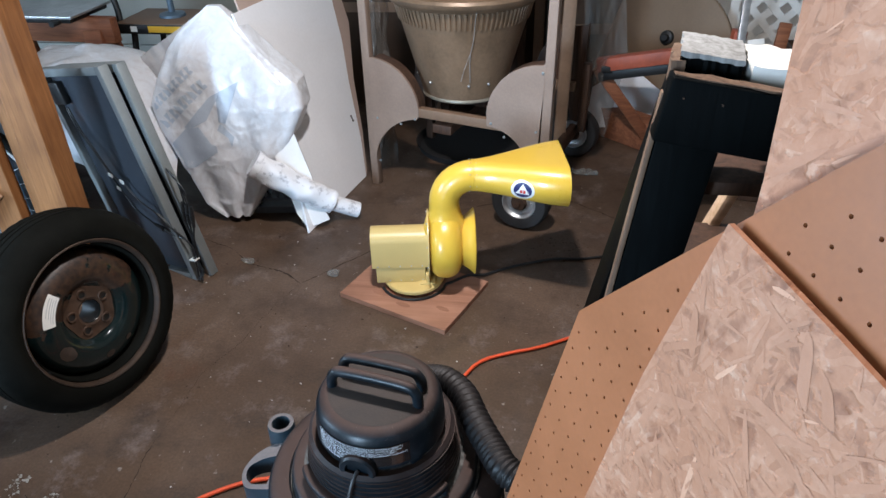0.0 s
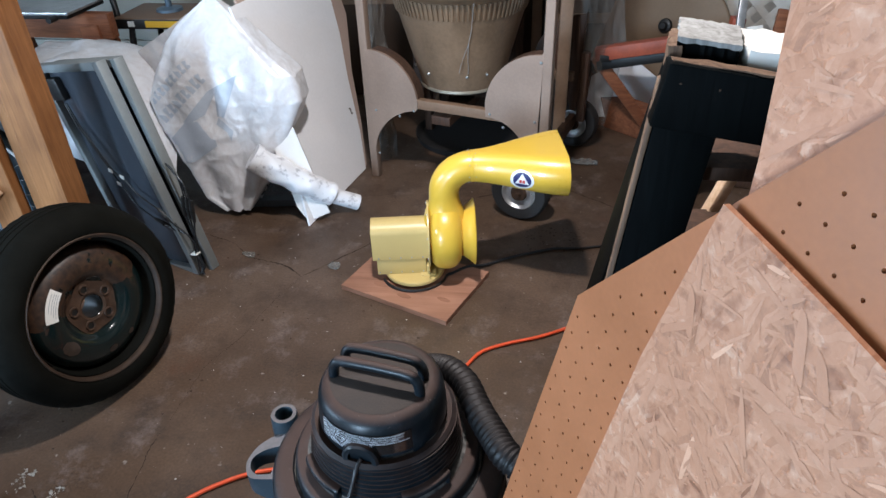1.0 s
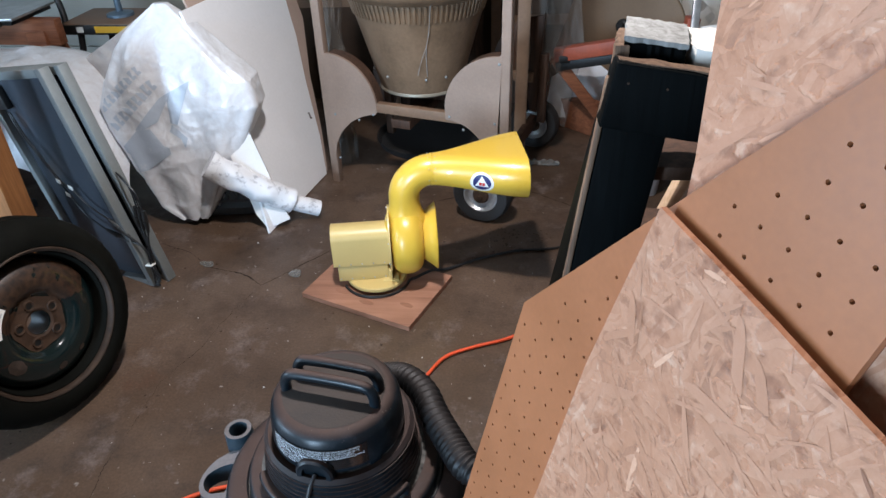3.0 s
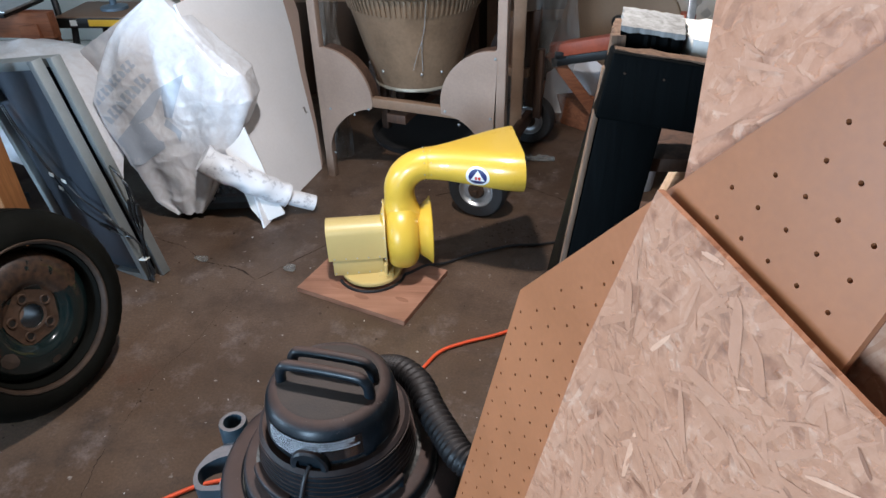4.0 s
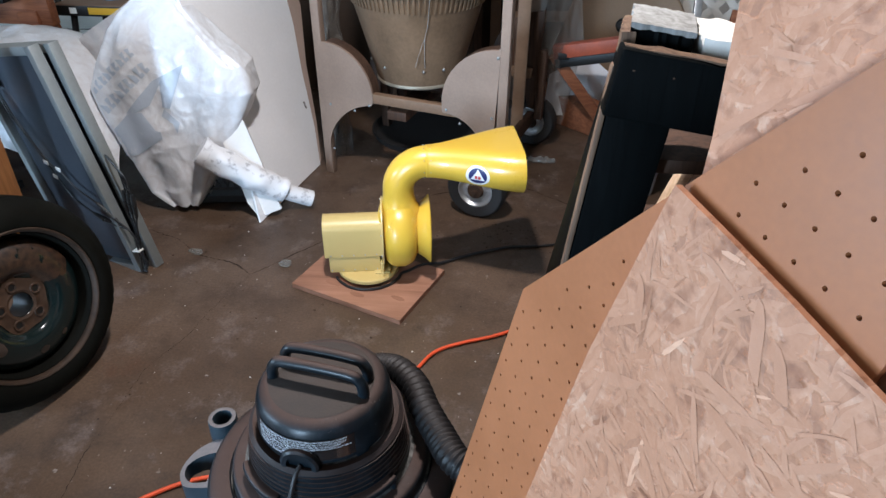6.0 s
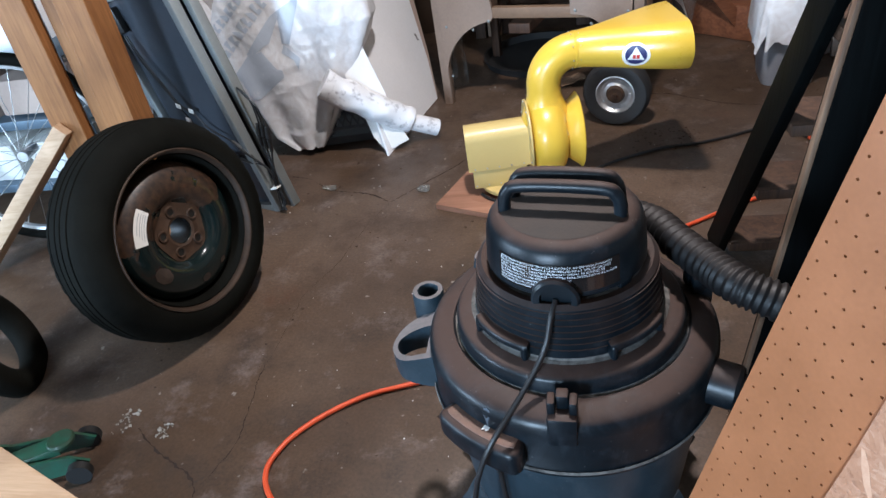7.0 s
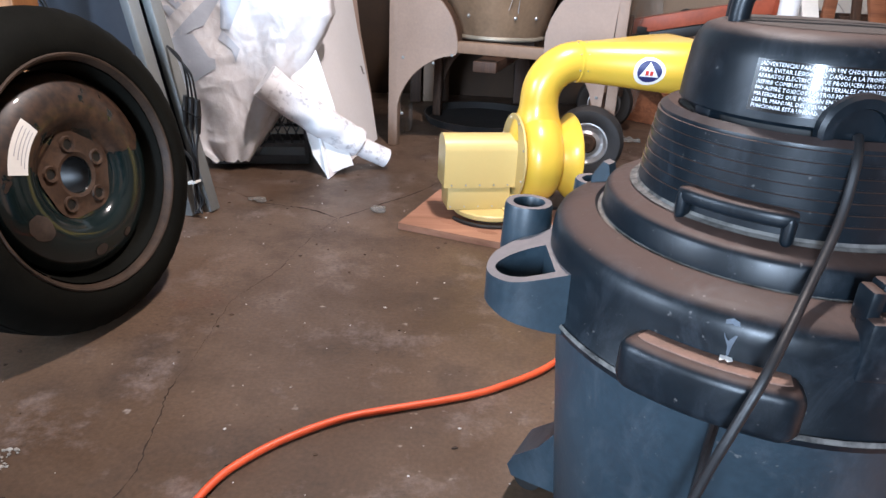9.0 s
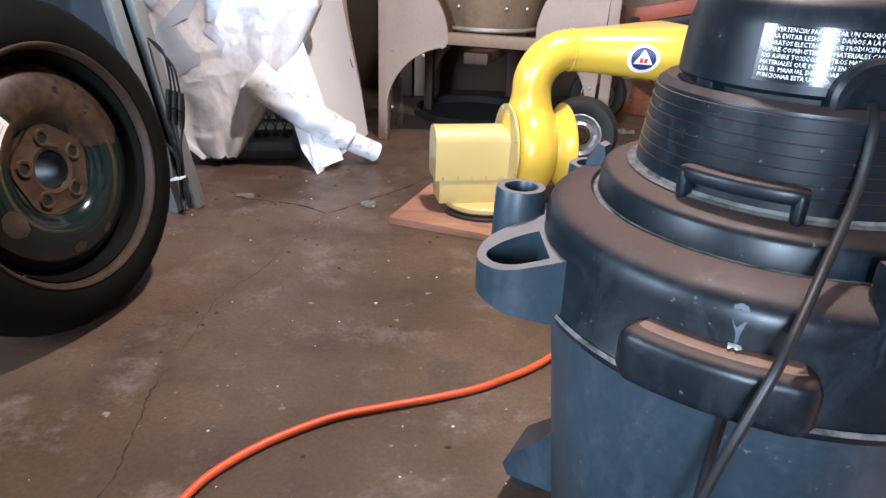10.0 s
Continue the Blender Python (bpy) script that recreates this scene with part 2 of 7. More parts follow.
def floor_mat():
    """Old concrete: brown-grey, blotched with oil and rust, speckled, half polished by wear."""
    m = bpy.data.materials.new("old_concrete")
    m.use_nodes = True
    nt = m.node_tree
    n, link = nt.nodes, nt.links.new
    b = n["Principled BSDF"]
    tc = n.new("ShaderNodeTexCoord")

    def tex(scale, detail, rough=0.6):
        t = n.new("ShaderNodeTexNoise")
        t.inputs["Scale"].default_value, t.inputs["Detail"].default_value, t.inputs["Roughness"].default_value = scale, detail, rough
        link(tc.outputs["Object"], t.inputs["Vector"])
        return t.outputs[0]

    def mix(a, bcol, fac, mode="MIX"):
        x = n.new("ShaderNodeMix")
        x.data_type, x.blend_type = "RGBA", mode
        link(fac, x.inputs["Factor"])
        if isinstance(a, tuple):
            x.inputs["A"].default_value = a
        else:
            link(a, x.inputs["A"])
        x.inputs["B"].default_value = bcol
        return x.outputs["Result"]

    def step(v, lo, hi):
        r = n.new("ShaderNodeMapRange")
        r.inputs["From Min"].default_value, r.inputs["From Max"].default_value = lo, hi
        link(v, r.inputs["Value"])
        return r.outputs[0]

    broad, mid, grain, dots = tex(1.3, 5), tex(5.5, 7, 0.7), tex(140, 4), tex(38, 2)
    col = mix((0.060, 0.034, 0.0195, 1), (0.112, 0.070, 0.046, 1), step(broad, 0.40, 0.60))
    col = mix(col, (0.036, 0.021, 0.014, 1), step(mid, 0.50, 0.76))
    col = mix(col, (0.19, 0.145, 0.128, 1), step(tex(7, 8, 0.75), 0.54, 0.78))
    col = mix(col, (0.095, 0.040, 0.022, 1), step(tex(2.1, 6, 0.75), 0.60, 0.78))
    col = mix(col, (0.26, 0.225, 0.20, 1), step(dots, 0.70, 0.78))
    col = mix(col, (0.030, 0.021, 0.018, 1), step(tex(17, 5, 0.7), 0.66, 0.74))
    gm = n.new("ShaderNodeMix")
    gm.data_type, gm.blend_type = "RGBA", "OVERLAY"
    gm.inputs["Factor"].default_value = 0.6
    link(col, gm.inputs["A"])
    link(grain, gm.inputs["B"])
    link(gm.outputs["Result"], b.inputs["Base Color"])
    rr = n.new("ShaderNodeMapRange")
    rr.inputs["From Min"].default_value, rr.inputs["From Max"].default_value = 0.3, 0.7
    rr.inputs["To Min"].default_value, rr.inputs["To Max"].default_value = 0.34, 0.62
    link(mid, rr.inputs["Value"])
    link(rr.outputs[0], b.inputs["Roughness"])
    bp = n.new("ShaderNodeBump")
    bp.inputs["Strength"].default_value, bp.inputs["Distance"].default_value = 0.18, 0.003
    link(grain, bp.inputs["Height"])
    link(bp.outputs[0], b.inputs["Normal"])
    return m


def film_mat(name, base, rough, see):
    """Thin polythene film: milky, glossy, lets part of the light through."""
    m = bpy.data.materials.new(name)
    m.use_nodes = True
    nt = m.node_tree
    n, link = nt.nodes, nt.links.new
    b = n["Principled BSDF"]
    tc = n.new("ShaderNodeTexCoord")
    no = n.new("ShaderNodeTexNoise")
    no.inputs["Scale"].default_value, no.inputs["Detail"].default_value, no.inputs["Distortion"].default_value = 16, 5, 2.2
    link(tc.outputs["Object"], no.inputs["Vector"])
    ramp = n.new("ShaderNodeValToRGB")
    ramp.color_ramp.elements[0].position, ramp.color_ramp.elements[1].position = 0.3, 0.62
    ramp.color_ramp.elements[0].color = (base[0] * 0.88, base[1] * 0.85, base[2] * 0.83, 1)
    ramp.color_ramp.elements[1].color = (*base, 1)
    link(no.outputs[0], ramp.inputs[0])
    link(ramp.outputs[0], b.inputs["Base Color"])
    b.inputs["Roughness"].default_value = rough
    b.inputs["Specular IOR Level"].default_value = 0.6
    bp = n.new("ShaderNodeBump")
    bp.inputs["Strength"].default_value, bp.inputs["Distance"].default_value = 0.55, 0.009
    cr = n.new("ShaderNodeTexNoise")
    cr.noise_type = "RIDGED_MULTIFRACTAL"
    cr.inputs["Scale"].default_value, cr.inputs["Detail"].default_value, cr.inputs["Distortion"].default_value = 13, 7, 1.2
    link(tc.outputs["Object"], cr.inputs["Vector"])
    fz = n.new("ShaderNodeTexNoise")
    fz.inputs["Scale"].default_value, fz.inputs["Detail"].default_value, fz.inputs["Distortion"].default_value = 48, 4, 1.5
    link(tc.outputs["Object"], fz.inputs["Vector"])
    ad = n.new("ShaderNodeMath")
    ad.operation = "MULTIPLY_ADD"
    ad.inputs[1].default_value = 0.22
    link(fz.outputs[0], ad.inputs[0])
    link(cr.outputs[0], ad.inputs[2])
    link(ad.outputs[0], bp.inputs["Height"])
    link(bp.outputs[0], b.inputs["Normal"])
    if see:
        tr = n.new("ShaderNodeBsdfTransparent")
        mx = n.new("ShaderNodeMixShader")
        mx.inputs[0].default_value = see
        out = n["Material Output"]
        link(b.outputs[0], mx.inputs[1])
        link(tr.outputs[0], mx.inputs[2])
        link(mx.outputs[0], out.inputs[0])
    return m


M_FLOOR = floor_mat()
M_WALLDIM = mat("bare_wall_lining", (0.26, 0.21, 0.17), 0.8, var=0.2, scale=2.5)
M_SPLASH = mat("faint_paint_drip", (0.06, 0.075, 0.095), 0.5, var=0.5, scale=60)
M_WALL = mat("wall_paint", (0.74, 0.73, 0.70), 0.75, var=0.12, scale=2.5)
M_CEIL = mat("ceiling_board", (0.22, 0.17, 0.13), 0.8, var=0.15, scale=2)
M_YEL = mat("siren_yellow", (0.68, 0.435, 0.050), 0.26, var=0.04, scale=3, fine=240, bump=0.015, coat=0.35)
M_YEL2 = mat("siren_cream_yellow", (0.59, 0.44, 0.17), 0.33, var=0.05, scale=4, fine=240, bump=0.02, coat=0.2)
M_YELIN = mat("wire_yellow", (0.62, 0.46, 0.03), 0.4, var=0.08)
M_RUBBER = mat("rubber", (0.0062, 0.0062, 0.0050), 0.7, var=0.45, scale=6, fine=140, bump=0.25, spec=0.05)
M_CARTTYRE = mat("cart_tyre_rubber", (0.014, 0.013, 0.013), 0.6, var=0.4, scale=9, bump=0.2)


def rim_mat():
    """Glossy black wheel paint, rusted through in ragged brown fields, most of them on the upper half."""
    m = mat("black_rim_paint", (0.005, 0.011, 0.011), 0.14, var=0.3, scale=4.5, bump=0.06, coat=0.3)
    nt = m.node_tree
    n, link = nt.nodes, nt.links.new
    b = n["Principled BSDF"]
    tc = n.new("ShaderNodeTexCoord")
    sep = n.new("ShaderNodeSeparateXYZ")
    link(tc.outputs["Object"], sep.inputs[0])
    no = n.new("ShaderNodeTexNoise")
    no.inputs["Scale"].default_value, no.inputs["Detail"].default_value, no.inputs["Roughness"].default_value = 9, 5, 0.55
    link(tc.outputs["Object"], no.inputs["Vector"])
    up = n.new("ShaderNodeMath")
    up.operation = "MULTIPLY_ADD"
    up.inputs[1].default_value = 1.5
    link(sep.outputs["Z"], up.inputs[0])
    link(no.outputs[0], up.inputs[2])
    edge = n.new("ShaderNodeMapRange")
    edge.inputs["From Min"].default_value, edge.inputs["From Max"].default_value = 0.605, 0.625
    link(up.outputs[0], edge.inputs["Value"])
    fine = n.new("ShaderNodeTexNoise")
    fine.inputs["Scale"].default_value, fine.inputs["Detail"].default_value = 70, 6
    link(tc.outputs["Object"], fine.inputs["Vector"])
    rust = n.new("ShaderNodeValToRGB")
    rust.color_ramp.elements[0].position, rust.color_ramp.elements[1].position = 0.35, 0.68
    rust.color_ramp.elements[0].color, rust.color_ramp.elements[1].color = (0.014, 0.007, 0.004, 1), (0.052, 0.025, 0.013, 1)
    link(fine.outputs[0], rust.inputs[0])
    mix = n.new("ShaderNodeMix")
    mix.data_type = "RGBA"
    link(edge.outputs[0], mix.inputs["Factor"])
    link(b.inputs["Base Color"].links[0].from_socket, mix.inputs["A"])
    link(rust.outputs[0], mix.inputs["B"])
    link(mix.outputs["Result"], b.inputs["Base Color"])
    gl = n.new("ShaderNodeMapRange")
    gl.inputs["To Min"].default_value, gl.inputs["To Max"].default_value = 0.14, 0.5
    link(edge.outputs[0], gl.inputs["Value"])
    link(gl.outputs[0], b.inputs["Roughness"])
    return m


M_RIM = rim_mat()
M_RUSTSPOT = mat("dull_rust_mark", (0.042, 0.027, 0.019), 0.6, var=0.5, scale=40, fine=200, bump=0.3)
M_LIP = mat("dull_rusty_lip", (0.038, 0.021, 0.012), 0.6, var=0.6, scale=26, fine=150, bump=0.4, metal=0.2)
M_RUST = mat("rusty_steel", (0.056, 0.029, 0.016), 0.65, var=0.6, scale=30, fine=160, bump=0.4, metal=0.2)
# brown on upward faces is dust plus a warm sheen put into the colour
M_VAC = mat("vac_plastic", (0.0030, 0.0066, 0.0098), 0.31, var=0.4, scale=9, fine=160, bump=0.06, spec=0.30, dust=(0.110, 0.056, 0.037), dust_amount=0.46, scuff=(0.055, 0.066, 0.08), scuff_amount=0.34)
M_VACB = mat("vac_tank_plastic", (0.015, 0.030, 0.041), 0.36, var=0.35, scale=5, fine=160, bump=0.06, dust=(0.22, 0.18, 0.17), dust_amount=0.6, scuff=(0.085, 0.10, 0.115), scuff_amount=0.35)
M_DUSTLINE = mat("pale_dust_line", (0.085, 0.08, 0.074), 0.9, var=0.75, scale=50, split=(0.5, 0.75))
M_VACDUST = mat("dusty_vac_top", (0.032, 0.022, 0.017), 0.75, var=0.4, scale=14, fine=320, bump=0.3)
M_GRIPDUST = mat("brown_grip_dust", (0.15, 0.082, 0.058), 0.62, var=0.4, scale=30, fine=320, bump=0.2)
M_HOSE = mat("hose_plastic", (0.005, 0.005, 0.0055), 0.42, var=0.4, scale=10, bump=0.08, spec=0.3, dust=(0.09, 0.06, 0.05), dust_amount=0.15)
M_CORDK = mat("black_cord", (0.010, 0.010, 0.011), 0.4, var=0.3)
M_CORDO = mat("orange_cord", (0.70, 0.085, 0.025), 0.42, var=0.15, scale=20)
M_PLY = wood_mat("plywood", (0.40, 0.205, 0.135), (0.25, 0.115, 0.07), axis=0, rough=0.5, grain=9)
M_PLYPATCH = wood_mat("veneer_repair", (0.34, 0.165, 0.105), (0.24, 0.11, 0.068), axis=0, rough=0.5, grain=10)
M_OSB = osb_mat("strand_board")


def strand_mat(name):
    """Single wood strands, each with its own tone and a fine grain."""
    m = bpy.data.materials.new(name)
    m.use_nodes = True
    nt = m.node_tree
    n, link = nt.nodes, nt.links.new
    b = n["Principled BSDF"]
    geo = n.new("ShaderNodeNewGeometry")
    tc = n.new("ShaderNodeTexCoord")
    gr = n.new("ShaderNodeTexNoise")
    gr.inputs["Scale"].default_value, gr.inputs["Detail"].default_value, gr.inputs["Roughness"].default_value = 120, 6, 0.7
    link(tc.outputs["Object"], gr.inputs["Vector"])
    mixv = n.new("ShaderNodeMath")
    mixv.operation = "MULTIPLY_ADD"
    mixv.inputs[1].default_value = 0.6
    link(gr.outputs[0], mixv.inputs[0])
    sub_ = n.new("ShaderNodeMath")
    sub_.operation = "MULTIPLY_ADD"
    sub_.inputs[1].default_value, sub_.inputs[2].default_value = 0.28, -0.29
    link(geo.outputs["Random Per Island"], sub_.inputs[0])
    broad = n.new("ShaderNodeTexNoise")
    broad.inputs["Scale"].default_value, broad.inputs["Detail"].default_value, broad.inputs["Roughness"].default_value = 11, 5, 0.6
    link(tc.outputs["Object"], broad.inputs["Vector"])
    follow = n.new("ShaderNodeMath")
    follow.operation = "MULTIPLY_ADD"
    follow.inputs[1].default_value = 0.85
    link(broad.outputs[0], follow.inputs[0])
    link(sub_.outputs[0], follow.inputs[2])
    link(follow.outputs[0], mixv.inputs[2])
    ramp = n.new("ShaderNodeValToRGB")
    els = ramp.color_ramp.elements
    els[0].position, els[0].color = 0.0, (0.195, 0.099, 0.063, 1)
    els[1].position, els[1].color = 1.0, (0.514, 0.319, 0.226, 1)
    for pos, col in ((0.06, (0.293, 0.140, 0.082, 1)), (0.30, (0.394, 0.184, 0.103, 1)), (0.70, (0.451, 0.223, 0.133, 1)), (0.93, (0.509, 0.279, 0.176, 1))):
        e = els.new(pos)
        e.color = col
    link(mixv.outputs[0], ramp.inputs[0])
    # a few dark splinters and a few whitish strands
    tone = n.new("ShaderNodeValToRGB")
    tone.color_ramp.interpolation = "CONSTANT"
    te = tone.color_ramp.elements
    te[0].position, te[0].color = 0.0, (0.58, 0.52, 0.49, 1)
    te[1].position, te[1].color = 0.955, (1.3, 1.42, 1.5, 1)
    for pos, col in ((0.04, (0.8, 0.76, 0.72, 1)), (0.10, (1, 1, 1, 1))):
        e = te.new(pos)
        e.color = col
    link(geo.outputs["Random Per Island"], tone.inputs[0])
    own = n.new("ShaderNodeMix")
    own.data_type, own.blend_type = "RGBA", "MULTIPLY"
    own.inputs["Factor"].default_value = 1.0
    link(ramp.outputs[0], own.inputs["A"])
    link(tone.outputs[0], own.inputs["B"])
    link(own.outputs["Result"], b.inputs["Base Color"])
    b.inputs["Roughness"].default_value = 0.45
    bp = n.new("ShaderNodeBump")
    bp.inputs["Strength"].default_value, bp.inputs["Distance"].default_value = 0.2, 0.002
    link(gr.outputs[0], bp.inputs["Height"])
    link(bp.outputs[0], b.inputs["Normal"])
    return m


M_STRAND = strand_mat("wood_strand")
M_PEG = mat("pegboard_hardboard", (0.325, 0.118, 0.046), 0.40, var=0.16, scale=5, fine=150, bump=0.06)
M_PEGDARK = mat("hole_backing", (0.25, 0.11, 0.065), 0.9)
M_PINE = wood_mat("pine", (0.34, 0.148, 0.053), (0.215, 0.088, 0.031), axis=2, rough=0.55)
M_PALE = wood_mat("pale_pine", (0.66, 0.47, 0.32), (0.50, 0.33, 0.20), axis=0, rough=0.55)
M_REDWOOD = wood_mat("reddish_timber", (0.30, 0.115, 0.055), (0.16, 0.055, 0.028), axis=0)
M_DARKWOOD = wood_mat("dark_old_timber", (0.085, 0.045, 0.028), (0.035, 0.02, 0.014), axis=2)
M_BLACKWOOD = wood_mat("black_painted_timber", (0.0020, 0.0028, 0.0030), (0.0008, 0.0012, 0.0013), axis=2, rough=0.6, spec=0.05)
M_RAWWOOD = wood_mat("weathered_raw_wood", (0.36, 0.36, 0.35), (0.17, 0.165, 0.155), axis=2, rough=0.8)
M_BROWNEDGE = wood_mat("worn_brown_edge", (0.20, 0.125, 0.08), (0.08, 0.045, 0.03), axis=2, rough=0.7)
M_CARTPLY = mat("tan_painted_plywood", (0.26, 0.185, 0.142), 0.5, var=0.2, scale=4, fine=120, bump=0.1)
M_CARTBEAM = mat("tan_painted_beam", (0.19, 0.115, 0.07), 0.55, var=0.25, scale=6)
M_TUB = mat("tan_painted_tub", (0.23, 0.152, 0.095), 0.36, var=0.35, scale=6, fine=80, bump=0.1, metal=0.25)
M_TUBFADED = mat("bare_zinc_patch", (0.30, 0.26, 0.20), 0.42, var=0.2, scale=9, metal=0.4)
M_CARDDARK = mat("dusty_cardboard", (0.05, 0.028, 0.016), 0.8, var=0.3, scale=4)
M_STEEL = mat("zinc_steel", (0.52, 0.52, 0.52), 0.35, var=0.25, scale=20, metal=0.85)
M_ALU = mat("aluminium_frame", (0.25, 0.27, 0.27), 0.42, var=0.12, scale=10, metal=0.35)
M_BACKSHEET = mat("grey_backsheet", (0.060, 0.068, 0.082), 0.14, var=0.12, scale=3, bump=0.03)
M_JBOX = mat("junction_box_plastic", (0.012, 0.012, 0.012), 0.4, var=0.3)
M_TAG = mat("white_paper_tag", (0.75, 0.74, 0.70), 0.6, var=0.08)
M_FILM = film_mat("milky_polythene", (0.75, 0.76, 0.79), 0.28, 0.0)
M_FILMTHIN = film_mat("thin_dusty_polythene", (0.62, 0.56, 0.53), 0.28, 0.30)
M_FILMCLEAR = film_mat("clear_polythene", (0.24, 0.235, 0.22), 0.09, 0.60)
M_PRINT = mat("blue_grey_print", (0.43, 0.48, 0.55), 0.30, var=0.2, scale=30, bump=0.3, tint=(0.66, 0.68, 0.72), split=(0.40, 0.56))
M_FOAM = mat("white_foam", (0.80, 0.79, 0.78), 0.6, var=0.06, scale=5)
M_FOAMDIRTY = mat("soiled_white_wrap", (0.72, 0.72, 0.74), 0.45, var=0.2, scale=24, fine=70, bump=0.5, tint=(0.36, 0.35, 0.37), split=(0.46, 0.62))
M_WBOARD = mat("white_faced_board", (0.90, 0.90, 0.92), 0.42, var=0.07, scale=1.6, bump=0.05)
M_PINKBOARD = mat("pinkish_brown", (0.48, 0.36, 0.30), 0.6, var=0.12, scale=3)
M_CRATE = mat("grey_crate_plastic", (0.10, 0.115, 0.135), 0.45, var=0.2)
M_BIN = mat("grey_bin_plastic", (0.26, 0.27, 0.30), 0.45, var=0.12)
M_BAG = film_mat("white_bin_bag", (0.82, 0.82, 0.84), 0.35, 0.0)
M_DISC = mat("tan_hardboard_disc", (0.20, 0.13, 0.078), 0.55, var=0.15, scale=3)
M_REDPAINT = mat("red_painted_timber", (0.33, 0.07, 0.032), 0.5, var=0.3, scale=9, bump=0.15)
M_GREEN = mat("green_jack_enamel", (0.008, 0.075, 0.045), 0.32, var=0.35, scale=14, tint=(0.03, 0.04, 0.025))
M_BLACK = mat("black_steel", (0.008, 0.008, 0.008), 0.45, var=0.4)
M_BLUESTEEL = mat("blue_grey_steel", (0.11, 0.16, 0.21), 0.4, var=0.2, metal=0.3)
M_LABELK = mat("black_label_film", (0.008, 0.008, 0.009), 0.14, var=0.1, bump=0.0, coat=0.4)
M_INK = mat("white_ink", (0.78, 0.80, 0.84), 0.5, var=0.03)
M_YTAPE = mat("yellow_warning_label", (0.70, 0.40, 0.02), 0.4, var=0.08)
M_CRACK = mat("crack_shadow", (0.030, 0.018, 0.012), 0.95, var=0.4, scale=60)
M_FLAKE = mat("pale_flakes", (0.62, 0.60, 0.58), 0.7, var=0.25, scale=40)
M_SMEAR = mat("grey_plaster_smear", (0.27, 0.25, 0.22), 0.8, var=0.4, scale=60)
M_DEBRIS = mat("brown_debris", (0.07, 0.045, 0.032), 0.9, var=0.5, scale=50)
M_BLUE = mat("decal_blue", (0.018, 0.025, 0.11), 0.35, var=0.05)
M_RED = mat("decal_red", (0.55, 0.04, 0.03), 0.35, var=0.05)
M_WHITE = mat("decal_white", (0.80, 0.80, 0.78), 0.35, var=0.03)
M_LATTICE = mat("white_painted_lattice", (0.72, 0.68, 0.62), 0.5, var=0.1)
M_SIDING = mat("pale_green_siding", (0.46, 0.47, 0.43), 0.6, var=0.12, scale=2)

# ---- building helpers ----


def part(name, bm, material, parent=None, label="", smooth=True, angle=38):
    """Links a bmesh as one mesh object, under a thing or a part."""
    bmesh.ops.remove_doubles(bm, verts=bm.verts, dist=1e-5)
    bmesh.ops.recalc_face_normals(bm, faces=bm.faces)
    me = bpy.data.meshes.new(name)
    for f in bm.faces:
        f.smooth = smooth
    for e in bm.edges:
        if len(e.link_faces) == 2 and e.calc_face_angle(0) > radians(angle):
            e.smooth = False
    bm.to_mesh(me)
    bm.free()
    me.materials.append(material)
    ob = new(name, me)
    if parent:
        ob.parent = parent
    if label:
        tagged(ob, label)
    return ob


def thing(name, m, label, category, group="", kind=""):
    ob = new(name)
    ob.empty_display_size = 0.05
    ob.matrix_world = m
    return tagged(ob, label, category, group, kind)


def axes(origin, x, z):
    """A pose whose x runs along x and whose z is as near to z as can be."""
    x = Vector(x).normalized()
    y = Vector(z).cross(x).normalized()
    zz = x.cross(y)
    return Matrix.Translation(origin) @ Matrix((x, y, zz)).transposed().to_4x4()


def box(bm, c, s, m=None, bevel=0.0):
    made = bmesh.ops.create_cube(bm, size=1)["verts"]
    t = Matrix.Translation(c) @ Matrix.Diagonal((*s, 1))
    if m is not None:
        t = m @ t
    bmesh.ops.transform(bm, matrix=t, verts=made)
    if bevel:
        edges = list({e for v in made for e in v.link_edges})
        bmesh.ops.bevel(bm, geom=edges, offset=bevel, segments=2, affect="EDGES", profile=0.5)


def rod(bm, p, q, r, r2=None, seg=16, caps=True):
    p, q = Vector(p), Vector(q)
    d = q - p
    made = bmesh.ops.create_cone(bm, cap_ends=caps, segments=seg, radius1=r, radius2=r if r2 is None else r2, depth=d.length)["verts"]
    bmesh.ops.transform(bm, matrix=Matrix.Translation((p + q) / 2) @ d.to_track_quat("Z", "Y").to_matrix().to_4x4(), verts=made)


def beam(bm, p, q, w, h, up=(0, 0, 1), bevel=0.002):
    """A straight timber from p to q, w across and h deep."""
    p, q = Vector(p), Vector(q)
    m = axes((p + q) / 2, q - p, up)
    box(bm, (0, 0, 0), ((q - p).length, w, h), m, bevel)


def smooth_path(pts, steps=8):
    pts = [Vector(p) for p in pts]
    out = []
    for i in range(len(pts) - 1):
        a, b, c, d = pts[max(i - 1, 0)], pts[i], pts[i + 1], pts[min(i + 2, len(pts) - 1)]
        for k in range(steps):
            t = k / steps
            out.append(0.5 * (2 * b + (c - a) * t + (2 * a - 5 * b + 4 * c - d) * t * t + (3 * b - a - 3 * c + d) * t ** 3))
    return out + [pts[-1]]


